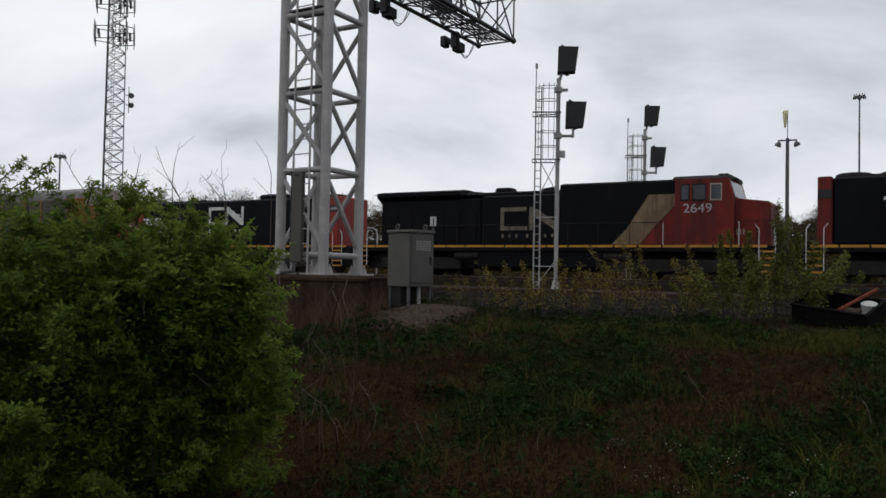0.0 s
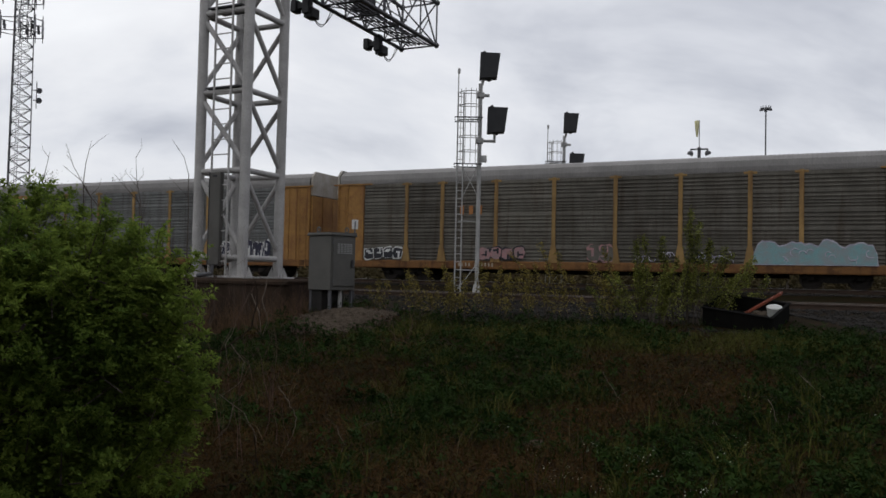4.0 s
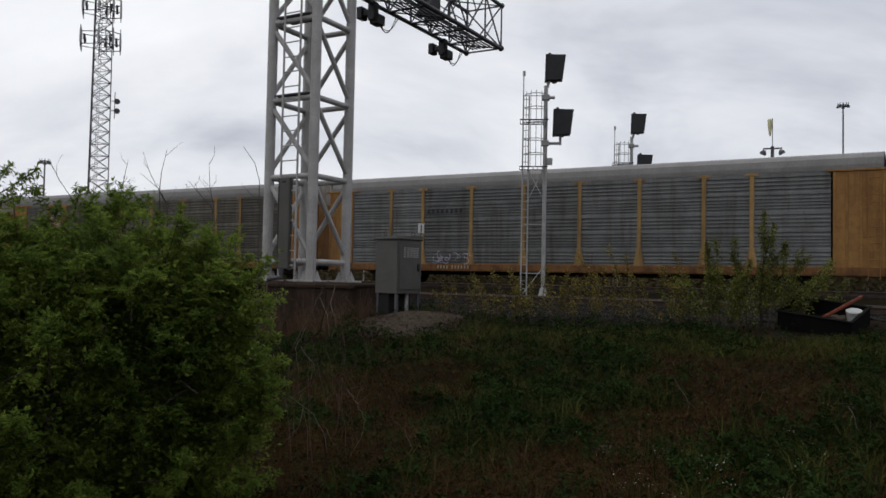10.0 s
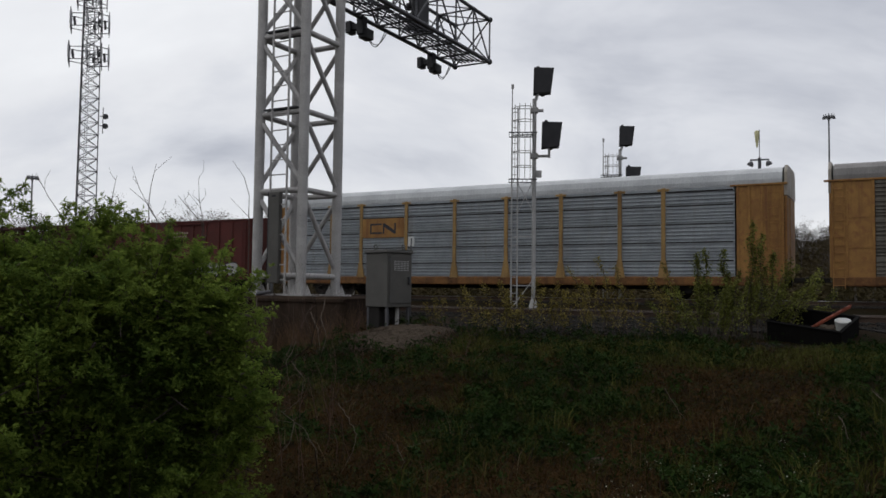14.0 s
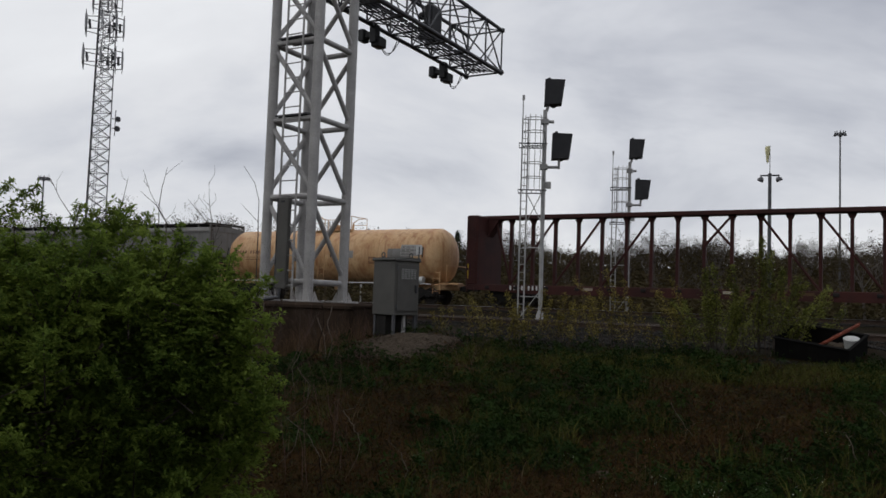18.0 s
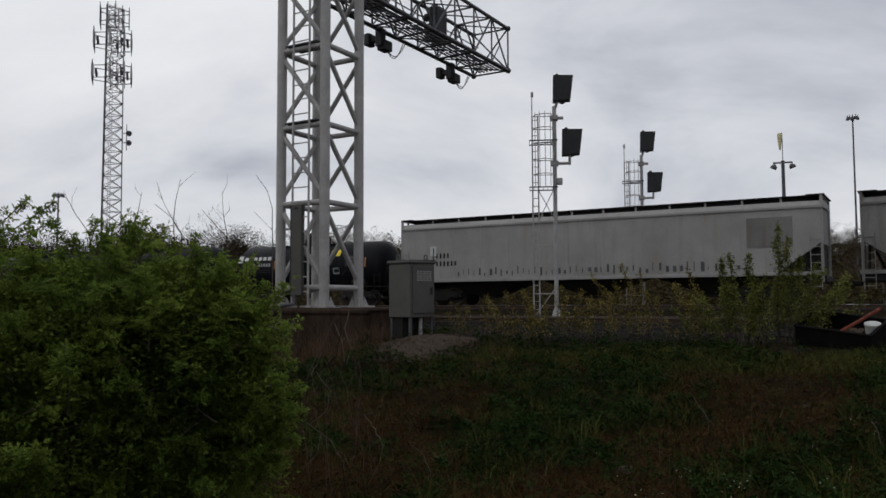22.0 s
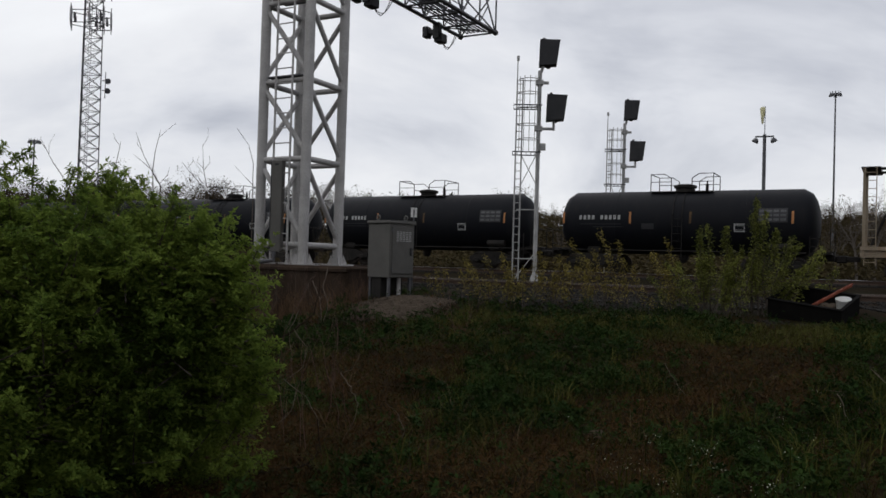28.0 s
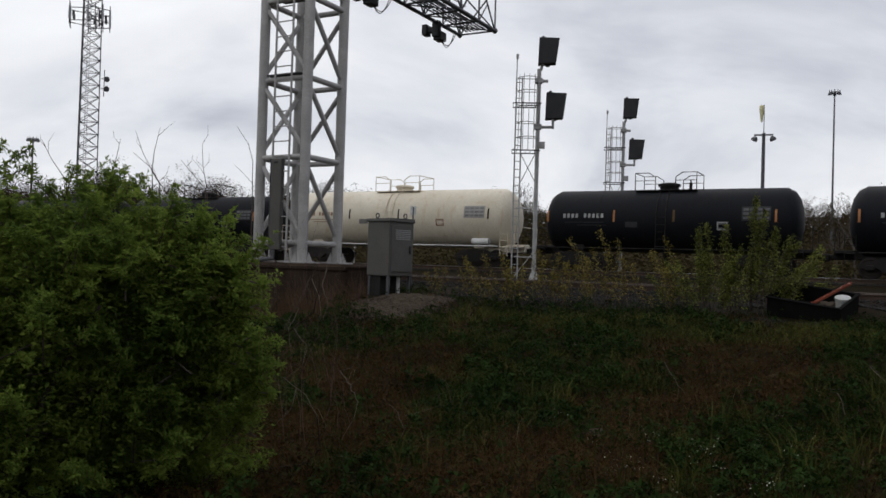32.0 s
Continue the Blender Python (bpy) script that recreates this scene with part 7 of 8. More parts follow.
def field_spots(count, rnd, lo=4.6, hi=19.0, keep=None):
    """Places in the field before the tracks."""
    out = []
    while len(out) < count:
        az = rnd.uniform(-34, 36)
        d = lo + (hi - lo) * rnd.random() ** 0.8
        v = sight(az, d)
        a, p = plan(v)
        if (p > 13.9 and a > -9.5 and rnd.random() < (p - 13.9) / 1.0) or (a + 1.25) ** 2 + (p - 15.1) ** 2 < 0.7:
            continue
        if p > 17.0 or (a + 8.05) ** 2 + (p - 13.0) ** 2 < 1.3 * rnd.random() ** 0.5 or (-16.9 < a < -10.5 and 14.75 < p < 17.3):
            continue
        if keep and not keep(a, p, rnd):
            continue
        out.append((v.x, v.y, ground_fast(a, p) - 0.01))
    return np.array(out)


# lush and bare patches of the field: bearing, distance, radius and strength (below nothing: dead and brown)
PATCHES = [(4.8, 8.4, 1.0, 1.2), (-3.6, 7.8, 0.55, 1.0), (-2.0, 6.3, 0.55, 0.9), (19.0, 13.8, 1.1, 1.0), (28.5, 11.6, 1.3, 1.1), (12.8, 12.0, 0.9, 1.0), (25.9, 8.0, 1.0, 0.8), (12.0, 9.3, 0.6, 0.9),
           (1.5, 11.6, 0.7, 0.7), (17.0, 6.3, 1.0, 0.6), (8.5, 11.0, 0.8, 0.6), (31.0, 9.0, 1.0, 0.5), (-1.7, 10.0, 1.2, -1.3), (-4.5, 6.9, 0.5, -0.9), (1.5, 6.2, 0.5, -0.8), (23.0, 10.4, 1.4, -1.3), (24.8, 12.9, 0.8, -1.0),
           (18.5, 11.6, 0.8, -0.8), (10.0, 6.6, 0.6, -0.9), (-8.5, 7.0, 1.2, -0.9), (16.5, 8.8, 0.9, -0.4), (6.5, 6.4, 0.5, -0.4), (-6.0, 11.5, 1.5, 0.25), (-8.0, 9.0, 0.8, 0.3)]


@functools.lru_cache(None)
def patch_at(i, j):
    a, p = i / 10, j / 10
    w = spot(a, p)
    far, az = math.hypot(w.x, w.y), math.degrees(math.atan2(w.x, w.y))
    v = sum(0.75 * k * math.exp(-(((az - az0) * 0.01745 * d0 / (0.75 * r)) ** 2 + ((far - d0) / (1.5 * r)) ** 2)) for az0, d0, r, k in PATCHES)
    return v + 0.7 * noise.noise(Vector((az * 0.22, far * 0.55, 4.2))) + 0.9 * noise.noise(Vector((az * 0.6, far * 1.5, 1.1)))


def patch(a, p):
    """Above nothing: green weeds grow; below: dead stalks lie."""
    return patch_at(round(a * 10), round(p * 10))


def mound(a, p):
    """How high the weeds stand, in clumps."""
    v = Vector((a, p, 0))
    return max(0.0, 0.12 + 0.24 * noise.noise(v * 2.0) + 0.12 * noise.noise(v * 4.6 + Vector((7, 3, 0))))


def blades(name, spots, hmin, hmax, width, bend, material, rnd, label, category):
    n = len(spots)
    w = rnd.uniform(0, 6.283, n)
    side = np.stack([np.cos(w), np.sin(w), 0 * w], 1)
    lean = rnd.normal(size=(n, 3)) * bend
    lean[:, 2] = 0
    far = np.hypot(spots[:, 0], spots[:, 1])
    h = (rnd.uniform(hmin, hmax, n) * np.interp(far, (9.0, 13.0), (1.0, 0.5)))[:, None]
    up = np.array([[0, 0, 1.0]])
    wd = width * rnd.uniform(0.6, 1.3, n)[:, None]
    b = spots
    m = b + up * h * 0.6 + lean * h * 0.35
    t = b + up * h * (1 - 0.35 * np.linalg.norm(lean, axis=1)[:, None].clip(0, 1.5) * 0.5) + lean * h
    v = np.stack([b - side * wd, b + side * wd, m + side * wd * 0.7, m - side * wd * 0.7, t, t], 1)
    v[:, 5] += side * wd * 0.12
    k = (np.arange(n) * 6)[:, None]
    f = np.concatenate([k + np.array([[0, 1, 2, 3]]), k + np.array([[3, 2, 5, 4]])])
    ob = new(name, quick_mesh(name, v.reshape(-1, 3), f, material))
    return tagged(ob, label, category, kind="stuff")


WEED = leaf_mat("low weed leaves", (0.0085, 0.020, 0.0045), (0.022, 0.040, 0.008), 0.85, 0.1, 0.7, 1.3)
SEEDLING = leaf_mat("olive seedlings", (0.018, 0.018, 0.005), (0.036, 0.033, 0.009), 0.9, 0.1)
TUFT = leaf_mat("tuft blades", (0.025, 0.031, 0.007), (0.074, 0.074, 0.018), 0.9, 0.12)


def build_field():
    rnd = np.random.default_rng(7)
    green = lambda a, p, r: patch(a, p) + 0.15 * r.normal() > 0.0
    dead = lambda a, p, r: patch(a, p) + 0.15 * r.normal() < 0.05
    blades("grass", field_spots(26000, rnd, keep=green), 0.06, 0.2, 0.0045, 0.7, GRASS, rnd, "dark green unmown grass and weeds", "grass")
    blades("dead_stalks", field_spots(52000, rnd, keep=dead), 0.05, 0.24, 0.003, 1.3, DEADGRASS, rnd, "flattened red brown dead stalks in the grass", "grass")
    # low leafy weeds in clumps that stand apart, dark between them
    sp = field_spots(17000, rnd, keep=lambda a, p, r: patch(a, p) + 0.2 * r.normal() > 0.05 and mound(a, p) > 0.06)
    hh = np.array([mound(*plan(q)) for q in sp])
    sp[:, 2] += hh * rnd.uniform(0.35, 1.1, len(sp))
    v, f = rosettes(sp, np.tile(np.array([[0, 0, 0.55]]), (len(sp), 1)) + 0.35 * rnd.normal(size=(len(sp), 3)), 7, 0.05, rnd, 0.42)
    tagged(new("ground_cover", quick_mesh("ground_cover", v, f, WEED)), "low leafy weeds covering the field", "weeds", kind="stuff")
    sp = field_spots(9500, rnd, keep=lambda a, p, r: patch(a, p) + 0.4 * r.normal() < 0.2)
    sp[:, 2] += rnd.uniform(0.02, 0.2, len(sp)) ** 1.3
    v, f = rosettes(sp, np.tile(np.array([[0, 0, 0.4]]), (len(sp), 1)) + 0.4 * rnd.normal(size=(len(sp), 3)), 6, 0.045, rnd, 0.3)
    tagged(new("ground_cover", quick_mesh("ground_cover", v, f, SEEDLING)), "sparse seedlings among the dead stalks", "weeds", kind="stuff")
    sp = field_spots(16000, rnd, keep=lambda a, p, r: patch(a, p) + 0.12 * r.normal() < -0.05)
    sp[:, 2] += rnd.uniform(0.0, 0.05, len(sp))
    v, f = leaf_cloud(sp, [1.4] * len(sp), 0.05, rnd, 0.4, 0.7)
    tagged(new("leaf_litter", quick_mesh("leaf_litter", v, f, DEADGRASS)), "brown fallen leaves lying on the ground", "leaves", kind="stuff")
    # brittle dead canes that lie crosswise over the brown patches
    sp = field_spots(260, rnd, 5.2, 13.0, keep=dead)
    tangle = Shape()
    for q in sp:
        w, ln = rnd.uniform(0, 6.28), rnd.uniform(0.25, 0.7)
        d = Vector((math.cos(w), math.sin(w), 0)) * ln
        b = Vector(q)
        tangle.path([b, b + d * 0.5 + Vector((0, 0, rnd.uniform(0.06, 0.26))), b + d + Vector((0, 0, rnd.uniform(0.0, 0.15)))], 0.0032, 4, 0.0015)
    whole("dead_canes", tangle, LIMB, "thin dead canes lying over the weeds", "branches", kind="stuff")
    # rank grass along the foot of the bank
    sp = []
    while len(sp) < 11000:
        a, p = rnd.uniform(-8.0, 5.0), rnd.uniform(12.0, 16.3)
        if noise.noise(Vector((a * 0.8, p * 1.2, 2.2))) + 0.25 * rnd.normal() > (p - 13.6) * 0.9 and (a + 8.05) ** 2 + (p - 13.0) ** 2 > 1.1 and abs(a + 1.25) + abs(p - 15.1) > 0.75:
            v = spot(a, p)
            sp.append((v.x, v.y, ground_fast(a, p) - 0.01))
    blades("verge_grass", np.array(sp), 0.12, 0.4, 0.006, 0.7, TUFT, rnd, "rank dark green grass on the bank below the track", "grass")
    # tufts of longer grass
    tu = field_spots(230, rnd, 5.5, 15.0, keep=green)
    many = np.repeat(tu, 26, axis=0) + rnd.normal(size=(len(tu) * 26, 3)) * np.array([[0.06, 0.06, 0.0]])
    blades("grass_tufts", many, 0.14, 0.36, 0.005, 0.6, TUFT, rnd, "tufts of longer yellow green grass", "grass")
    # tall thin straws
    sp = field_spots(700, rnd, 6, 17.0)
    blades("straw", sp, 0.1, 0.3, 0.004, 0.7, leaf_mat("bleached straw", (0.06, 0.045, 0.025), (0.12, 0.095, 0.055), 0.9, 0.1), rnd, "scattered bleached dry straws", "grass")
    # white-flowered weeds
    tips, stems = [], Shape()
    for az0, d0, cnt in ((16.5, 5.5, 12), (21.5, 5.6, 14), (20, 7.4, 3), (10, 6.5, 2), (26, 8.5, 3)):
        for _ in range(cnt):
            v = sight(az0 + rnd.normal() * 2.4, d0 + rnd.normal() * 0.35)
            a, p = plan(v)
            z = ground_fast(a, p)
            h = rnd.uniform(0.15, 0.32)
            q = v + Vector((rnd.normal() * 0.03, rnd.normal() * 0.03, 0))
            q.z, v.z = z + h, z
            stems.tube(v, q, 0.003, 4)
            for _ in range(7):
                tips.append((q.x + rnd.normal() * 0.03, q.y + rnd.normal() * 0.03, q.z + rnd.normal() * 0.025))
    v, f = leaf_cloud(tips, [1.2] * len(tips), 0.011, rnd, 0.1, 0.9)
    fl = tagged(new("wildflowers", quick_mesh("wildflowers", v, f, FLOWER)), "sprays of tiny white flowers on thin stems", "flowers", kind="stuff")
    part("stems", stems, GRASS, fl)
    rk = bmesh.new()
    bmesh.ops.create_icosphere(rk, subdivisions=2, radius=1)
    for q in rk.verts:
        q.co *= 1 + 0.25 * noise.noise(q.co * 1.7)
    for az, d, r in ((12.05, 7.35, 0.085), (10.6, 11.6, 0.06), (14.9, 12.2, 0.05), (23.5, 10.2, 0.05)):
        me = bpy.data.meshes.new("rock")
        rk.to_mesh(me)
        me.materials.append(PALESTONE)
        v = sight(az, d)
        a, p = plan(v)
        o = new("rock", me)
        o.location, o.scale = (v.x, v.y, ground_z(a, p) + 0.35 * r), (r * 1.2, r, r * 0.6)
        tagged(o, "pale stone lying in the grass", "rock", "loose field stones")


build_field()


def build_bush():
    rnd = np.random.default_rng(11)
    base = Vector((-2.8, 5.3, -1.43))
    g = thing("bush", "large dense green bush in fresh spring leaf", "bush", m=Matrix.Translation(base))
    # lobes by bearing, distance, height of the top in degrees, width and depth
    lobes = [(-21.8, 5.7, 5.2, 0.72, 0.8), (-26.3, 5.6, 4.7, 0.85, 0.9), (-17.9, 5.5, 4.2, 0.55, 0.65), (-20.0, 5.45, 4.1, 0.5, 0.6), (-23.8, 5.45, 4.6, 0.5, 0.6), (-15.0, 5.5, 3.0, 0.45, 0.55), (-14.2, 5.5, 1.5, 0.26, 0.5), (-14.3, 5.6, -1.0, 0.33, 0.5), (-13.2, 5.7, -3.0, 0.31, 0.45),
             (-13.4, 5.8, -6.4, 0.34, 0.52), (-20.4, 5.8, 2.7, 0.9, 1.0), (-28.0, 5.7, 2.8, 1.0, 1.1), (-19.5, 6.0, -1.8, 0.85, 0.82), (-33.5, 5.5, 4.2, 1.0, 1.2), (-24.5, 6.2, -3.0, 0.95, 0.8), (-30.5, 6.1, -1.5, 1.0, 1.0), (-17.4, 5.9, -6.5, 0.6, 0.6), (-22.0, 6.2, -7.0, 0.85, 0.65), (-28.0, 6.2, -7.0, 0.95, 0.65)]
    tips, ways, pts = [], [], []
    stems = Shape()
    for az, far, el, rx, rz in lobes:
        cx, cy, _ = sight(az, far)
        cz = EYE + far * math.tan(radians(el)) - rz
        centre, axes = np.array([cx, cy, cz]), np.array([rx, rx * 0.9, rz])
        # flat sprays of twigs that reach outwards, leafy along their upper side
        for _ in range(int((175 if az > -27 else 110) * rx * rz + 10)):
            d = rnd.normal(size=3)
            d /= np.linalg.norm(d)
            if d[1] > 0.5 or d[2] < -0.8:
                continue
            tip = centre + d * axes * rnd.uniform(0.72, 1.0) + d * abs(rnd.normal()) * 0.07
            if tip[2] < -1.3:
                continue
            way = d * np.array([1, 1, 0.6]) + np.array([0, 0, rnd.uniform(0.0, 0.9)]) + 0.3 * rnd.normal(size=3)
            way /= np.linalg.norm(way)
            ln = rnd.uniform(0.16, 0.36)
            m = int(rnd.uniform(34, 60) * ln / 0.3)
            s = rnd.random((m, 1)) ** 0.7
            across = np.cross(way, [0, 0, 1.0])
            fan = rnd.normal(size=(m, 1)) * (0.2 + 0.8 * (1 - s)) * ln * 0.3
            q = tip - way * ln * (1 - s) + across * fan + rnd.normal(size=(m, 3)) * np.array([[0.022, 0.022, 0.022]])
            tips.append(q)
            ways.append(way * 0.7 + np.array([0, 0, 0.75]) + 0.35 * rnd.normal(size=(m, 3)))
            stems.tube(Vector(tip - way * (ln + 0.2)) - base, Vector(tip) - base, 0.005, 4, 0.0016)
        # leaves deeper inside
        for _ in range(int((950 if az > -27 else 450) * rx * rz)):
            d = rnd.normal(size=3)
            d /= np.linalg.norm(d)
            if d[1] > 0.55:
                continue
            c = centre + d * axes * rnd.uniform(0.40, 0.80)
            if c[2] < -1.4:
                continue
            pts.append(c + rnd.normal(size=(14, 3)) * 0.045)
    # shoots that stand out of the crown: root and tip by bearing and height
    for az0, el0, az1, el1, d, thick in ((-23.6, 3.6, -23.2, 5.5, 5.7, 1.0), (-22.8, 3.8, -22.4, 5.0, 5.7, 1.0), (-21.4, 3.8, -20.2, 5.5, 5.8, 0.8), (-20.6, 3.4, -19.6, 4.9, 5.8, 0.7), (-24.8, 3.0, -24.4, 4.2, 5.6, 1.0), (-17.4, 2.8, -17.0, 4.6, 5.9, 0.7),
                                         (-18.6, 2.8, -18.5, 4.1, 5.8, 1.0), (-16.6, 2.4, -16.2, 3.5, 5.8, 0.9), (-15.2, 1.6, -14.3, 2.9, 5.7, 0.8), (-13.9, 1.0, -13.3, 3.1, 5.7, 0.4), (-13.2, 0.3, -12.4, 1.5, 5.6, 0.8), (-12.2, -1.6, -11.0, -1.9, 5.3, 0.8),
                                         (-12.0, -3.4, -11.0, -3.0, 5.2, 0.7), (-12.3, -5.6, -11.2, -5.0, 5.0, 0.7), (-29.5, 3.4, -25.7, 6.4, 5.5, 0.7), (-28.8, 3.6, -25.5, 5.3, 5.5, 0.6), (-29.5, 4.0, -27.2, 6.6, 5.6, 0.9), (-31.0, 4.2, -29.6, 6.4, 5.5, 1.0), (-12.0, -0.2, -11.6, 0.6, 5.4, 0.6)):
        root, tip = [np.array(sight(a_, d, EYE + d * math.tan(radians(e_)))) for a_, e_ in ((az0, el0), (az1, el1))]
        stems.tube(Vector(root) - base, Vector(tip) - base, 0.005, 5, 0.0025)
        ln = np.linalg.norm(tip - root)
        m = int(170 * ln * thick) + 3
        s = np.linspace(0, 1, m)[:, None]
        tips.append(root + (tip - root) * s + rnd.normal(size=(m, 3)) * (0.008 + 0.03 * (1 - s)) * (0.5 + 0.5 * thick))
        way = (tip - root) / ln
        ways.append(np.tile(way * 0.8, (m, 1)) + 0.5 * rnd.normal(size=(m, 3)))
    for k in range(9):
        w = 6.283 * k / 9
        a = Vector((0.15 * math.cos(w), 0.15 * math.sin(w), -0.05))
        b = Vector((0.75 * math.cos(w), 0.6 * math.sin(w), 0.7))
        c = Vector((1.25 * math.cos(w), 0.95 * math.sin(w), 1.25))
        part("stem", Shape().path([a, b, c], 0.028, 7, 0.009), BARK, g)
    inner = np.concatenate(pts) - np.array(base)
    v0, f0 = leaf_cloud(inner, [0.9] * len(inner), 0.034, rnd, 0.3, 0.5, True)
    v1, f1 = rosettes(np.concatenate(tips) - np.array(base), np.concatenate(ways), 7, 0.033, rnd)
    v, f = np.concatenate([v0, v1]), np.concatenate([f0, f1 + len(v0)])
    part("twigwork", stems, BARK, g)["kind"] = "stuff"
    ob = part("foliage", quick_mesh("foliage", v, f, LEAF), None, g, "fresh green pointed leaves")
    ob["kind"] = "stuff"


build_bush()


def branch(s, p, d, ln, r, depth, rnd, spread=0.5, kids=3, tips=None, n=5):
    """A limb that forks; collects its ends in tips."""
    q = p + d * ln * 0.5 + Vector((rnd.gauss(0, 0.04), rnd.gauss(0, 0.04), 0.02)) * ln
    e = p + d * ln + Vector((rnd.gauss(0, 0.08), rnd.gauss(0, 0.08), 0.05)) * ln
    s.path([p, q, e], r, n, r * 0.55)
    if depth <= 0:
        if tips is not None:
            tips.append(e)
        return
    for k in range(kids):
        f = rnd.uniform(0.45, 1.0) if k else 1.0
        o = q.lerp(e, (f - 0.5) * 2) if f > 0.5 else p.lerp(q, f * 2)
        nd = (d + Vector((rnd.gauss(0, spread), rnd.gauss(0, spread), rnd.gauss(0.1, spread * 0.6)))).normalized()
        branch(s, o, nd, ln * rnd.uniform(0.55, 0.8), r * 0.5, depth - 1, rnd, spread, kids, tips, max(3, n - 1))


def build_bare_shrubs():
    rnd = random.Random(31)
    # bare canes that lean above the bush: foot and tip by bearing and height
    for course, twigs in ((((-16.06, 2.2), (-17.2, 3.8), (-18.14, 5.0), (-19.0, 6.6), (-19.5, 8.0)), 5), (((-17.9, 4.7), (-18.5, 5.7), (-19.6, 6.6)), 2), (((-18.4, 5.6), (-18.3, 6.8), (-18.0, 8.3)), 1),
                          (((-14.74, 2.4), (-14.9, 4.5), (-15.2, 6.0), (-15.3, 7.5)), 8), (((-15.0, 4.5), (-15.8, 5.4), (-16.6, 6.3)), 2), (((-23.5, 4.5), (-24.4, 5.8), (-25.0, 7.0)), 2), (((-20.9, 4.8), (-20.6, 6.2), (-20.4, 7.4)), 2)):
        d = 8.4
        line = [sight(a_, d, EYE + d * math.tan(radians(e_))) for a_, e_ in course]
        a, p = plan(line[0])
        foot = Vector((line[0].x, line[0].y, ground_z(a, p)))
        g = thing("bare_shrub", "thin leafless shrub with long pale canes", "shrub", "leafless shrubs", m=Matrix.Translation(foot))
        line = [q - foot for q in line]
        part("cane", Shape().path([Vector((0.1, 0.05, 0))] + line, 0.0065, 5, 0.0018), TWIG, g)
        for k in range(twigs):
            i = rnd.randrange(1, len(line))
            o = line[i - 1].lerp(line[i], rnd.random())
            e = o + Vector((rnd.choice((-1, 1)) * rnd.uniform(0.03, 0.12), rnd.gauss(0, 0.05), rnd.uniform(0.08, 0.2)))
            part("twig", Shape().path([o, o.lerp(e, 0.5) + Vector((rnd.gauss(0, 0.015), 0, 0)), e], 0.0024, 4, 0.0011), TWIG, g)
    v = sight(-11.9, 8.6)
    g = thing("bare_shrub", "leafless shrub with one long arching whip", "shrub", "leafless shrubs", m=pose(v.x, v.y, ground_z(*plan(v))))
    z0 = EYE - ground_z(*plan(v))
    up = lambda az_, el_: Vector((8.6 * math.tan(radians(az_ + 11.9)), 0, z0 + 8.6 * math.tan(radians(el_))))
    part("cane", Shape().path([(0, 0, 0), up(-11.9, 2.0), up(-11.9, 4.1), up(-11.95, 5.4), up(-11.95, 6.5), up(-12.3, 7.7), up(-13.1, 8.8)], 0.007, 5, 0.002), TWIG, g)
    part("twig", Shape().path([up(-11.9, 5.0), up(-12.5, 5.6), up(-13.2, 6.3)], 0.003, 5, 0.0014), TWIG, g)
    # canes and vines low beside the bush
    for az, d, h, m in ((-6.3, 9.0, 0.6, REDTWIG), (-9.8, 10.5, 0.9, REDTWIG), (-5.2, 7.4, 0.55, REDTWIG),
                        (-8.2, 6.8, 0.6, REDTWIG), (-4.0, 11.5, 0.6, REDTWIG), (2.8, 12.6, 0.55, REDTWIG), (3.4, 12.0, 0.5, REDTWIG), (-9.2, 13.5, 1.2, TWIG), (-10.8, 13.5, 1.3, TWIG), (-6.9, 14.2, 1.0, TWIG), (-4.6, 14.4, 0.7, REDTWIG)):
        v = sight(az, d)
        a, p = plan(v)
        g = thing("bare_shrub", "low tangle of bare red brown canes", "shrub", "leafless shrubs", m=pose(v.x, v.y, ground_z(a, p)))
        for _ in range(3):
            s = Shape()
            branch(s, Vector((rnd.gauss(0, 0.05), rnd.gauss(0, 0.05), 0)), Vector((rnd.gauss(0, 0.45), rnd.gauss(0, 0.3), 1)).normalized(), h * rnd.uniform(0.6, 1), 0.003, 2, rnd, 0.5, 3, None, 4)
            part("cane", s, m, g)
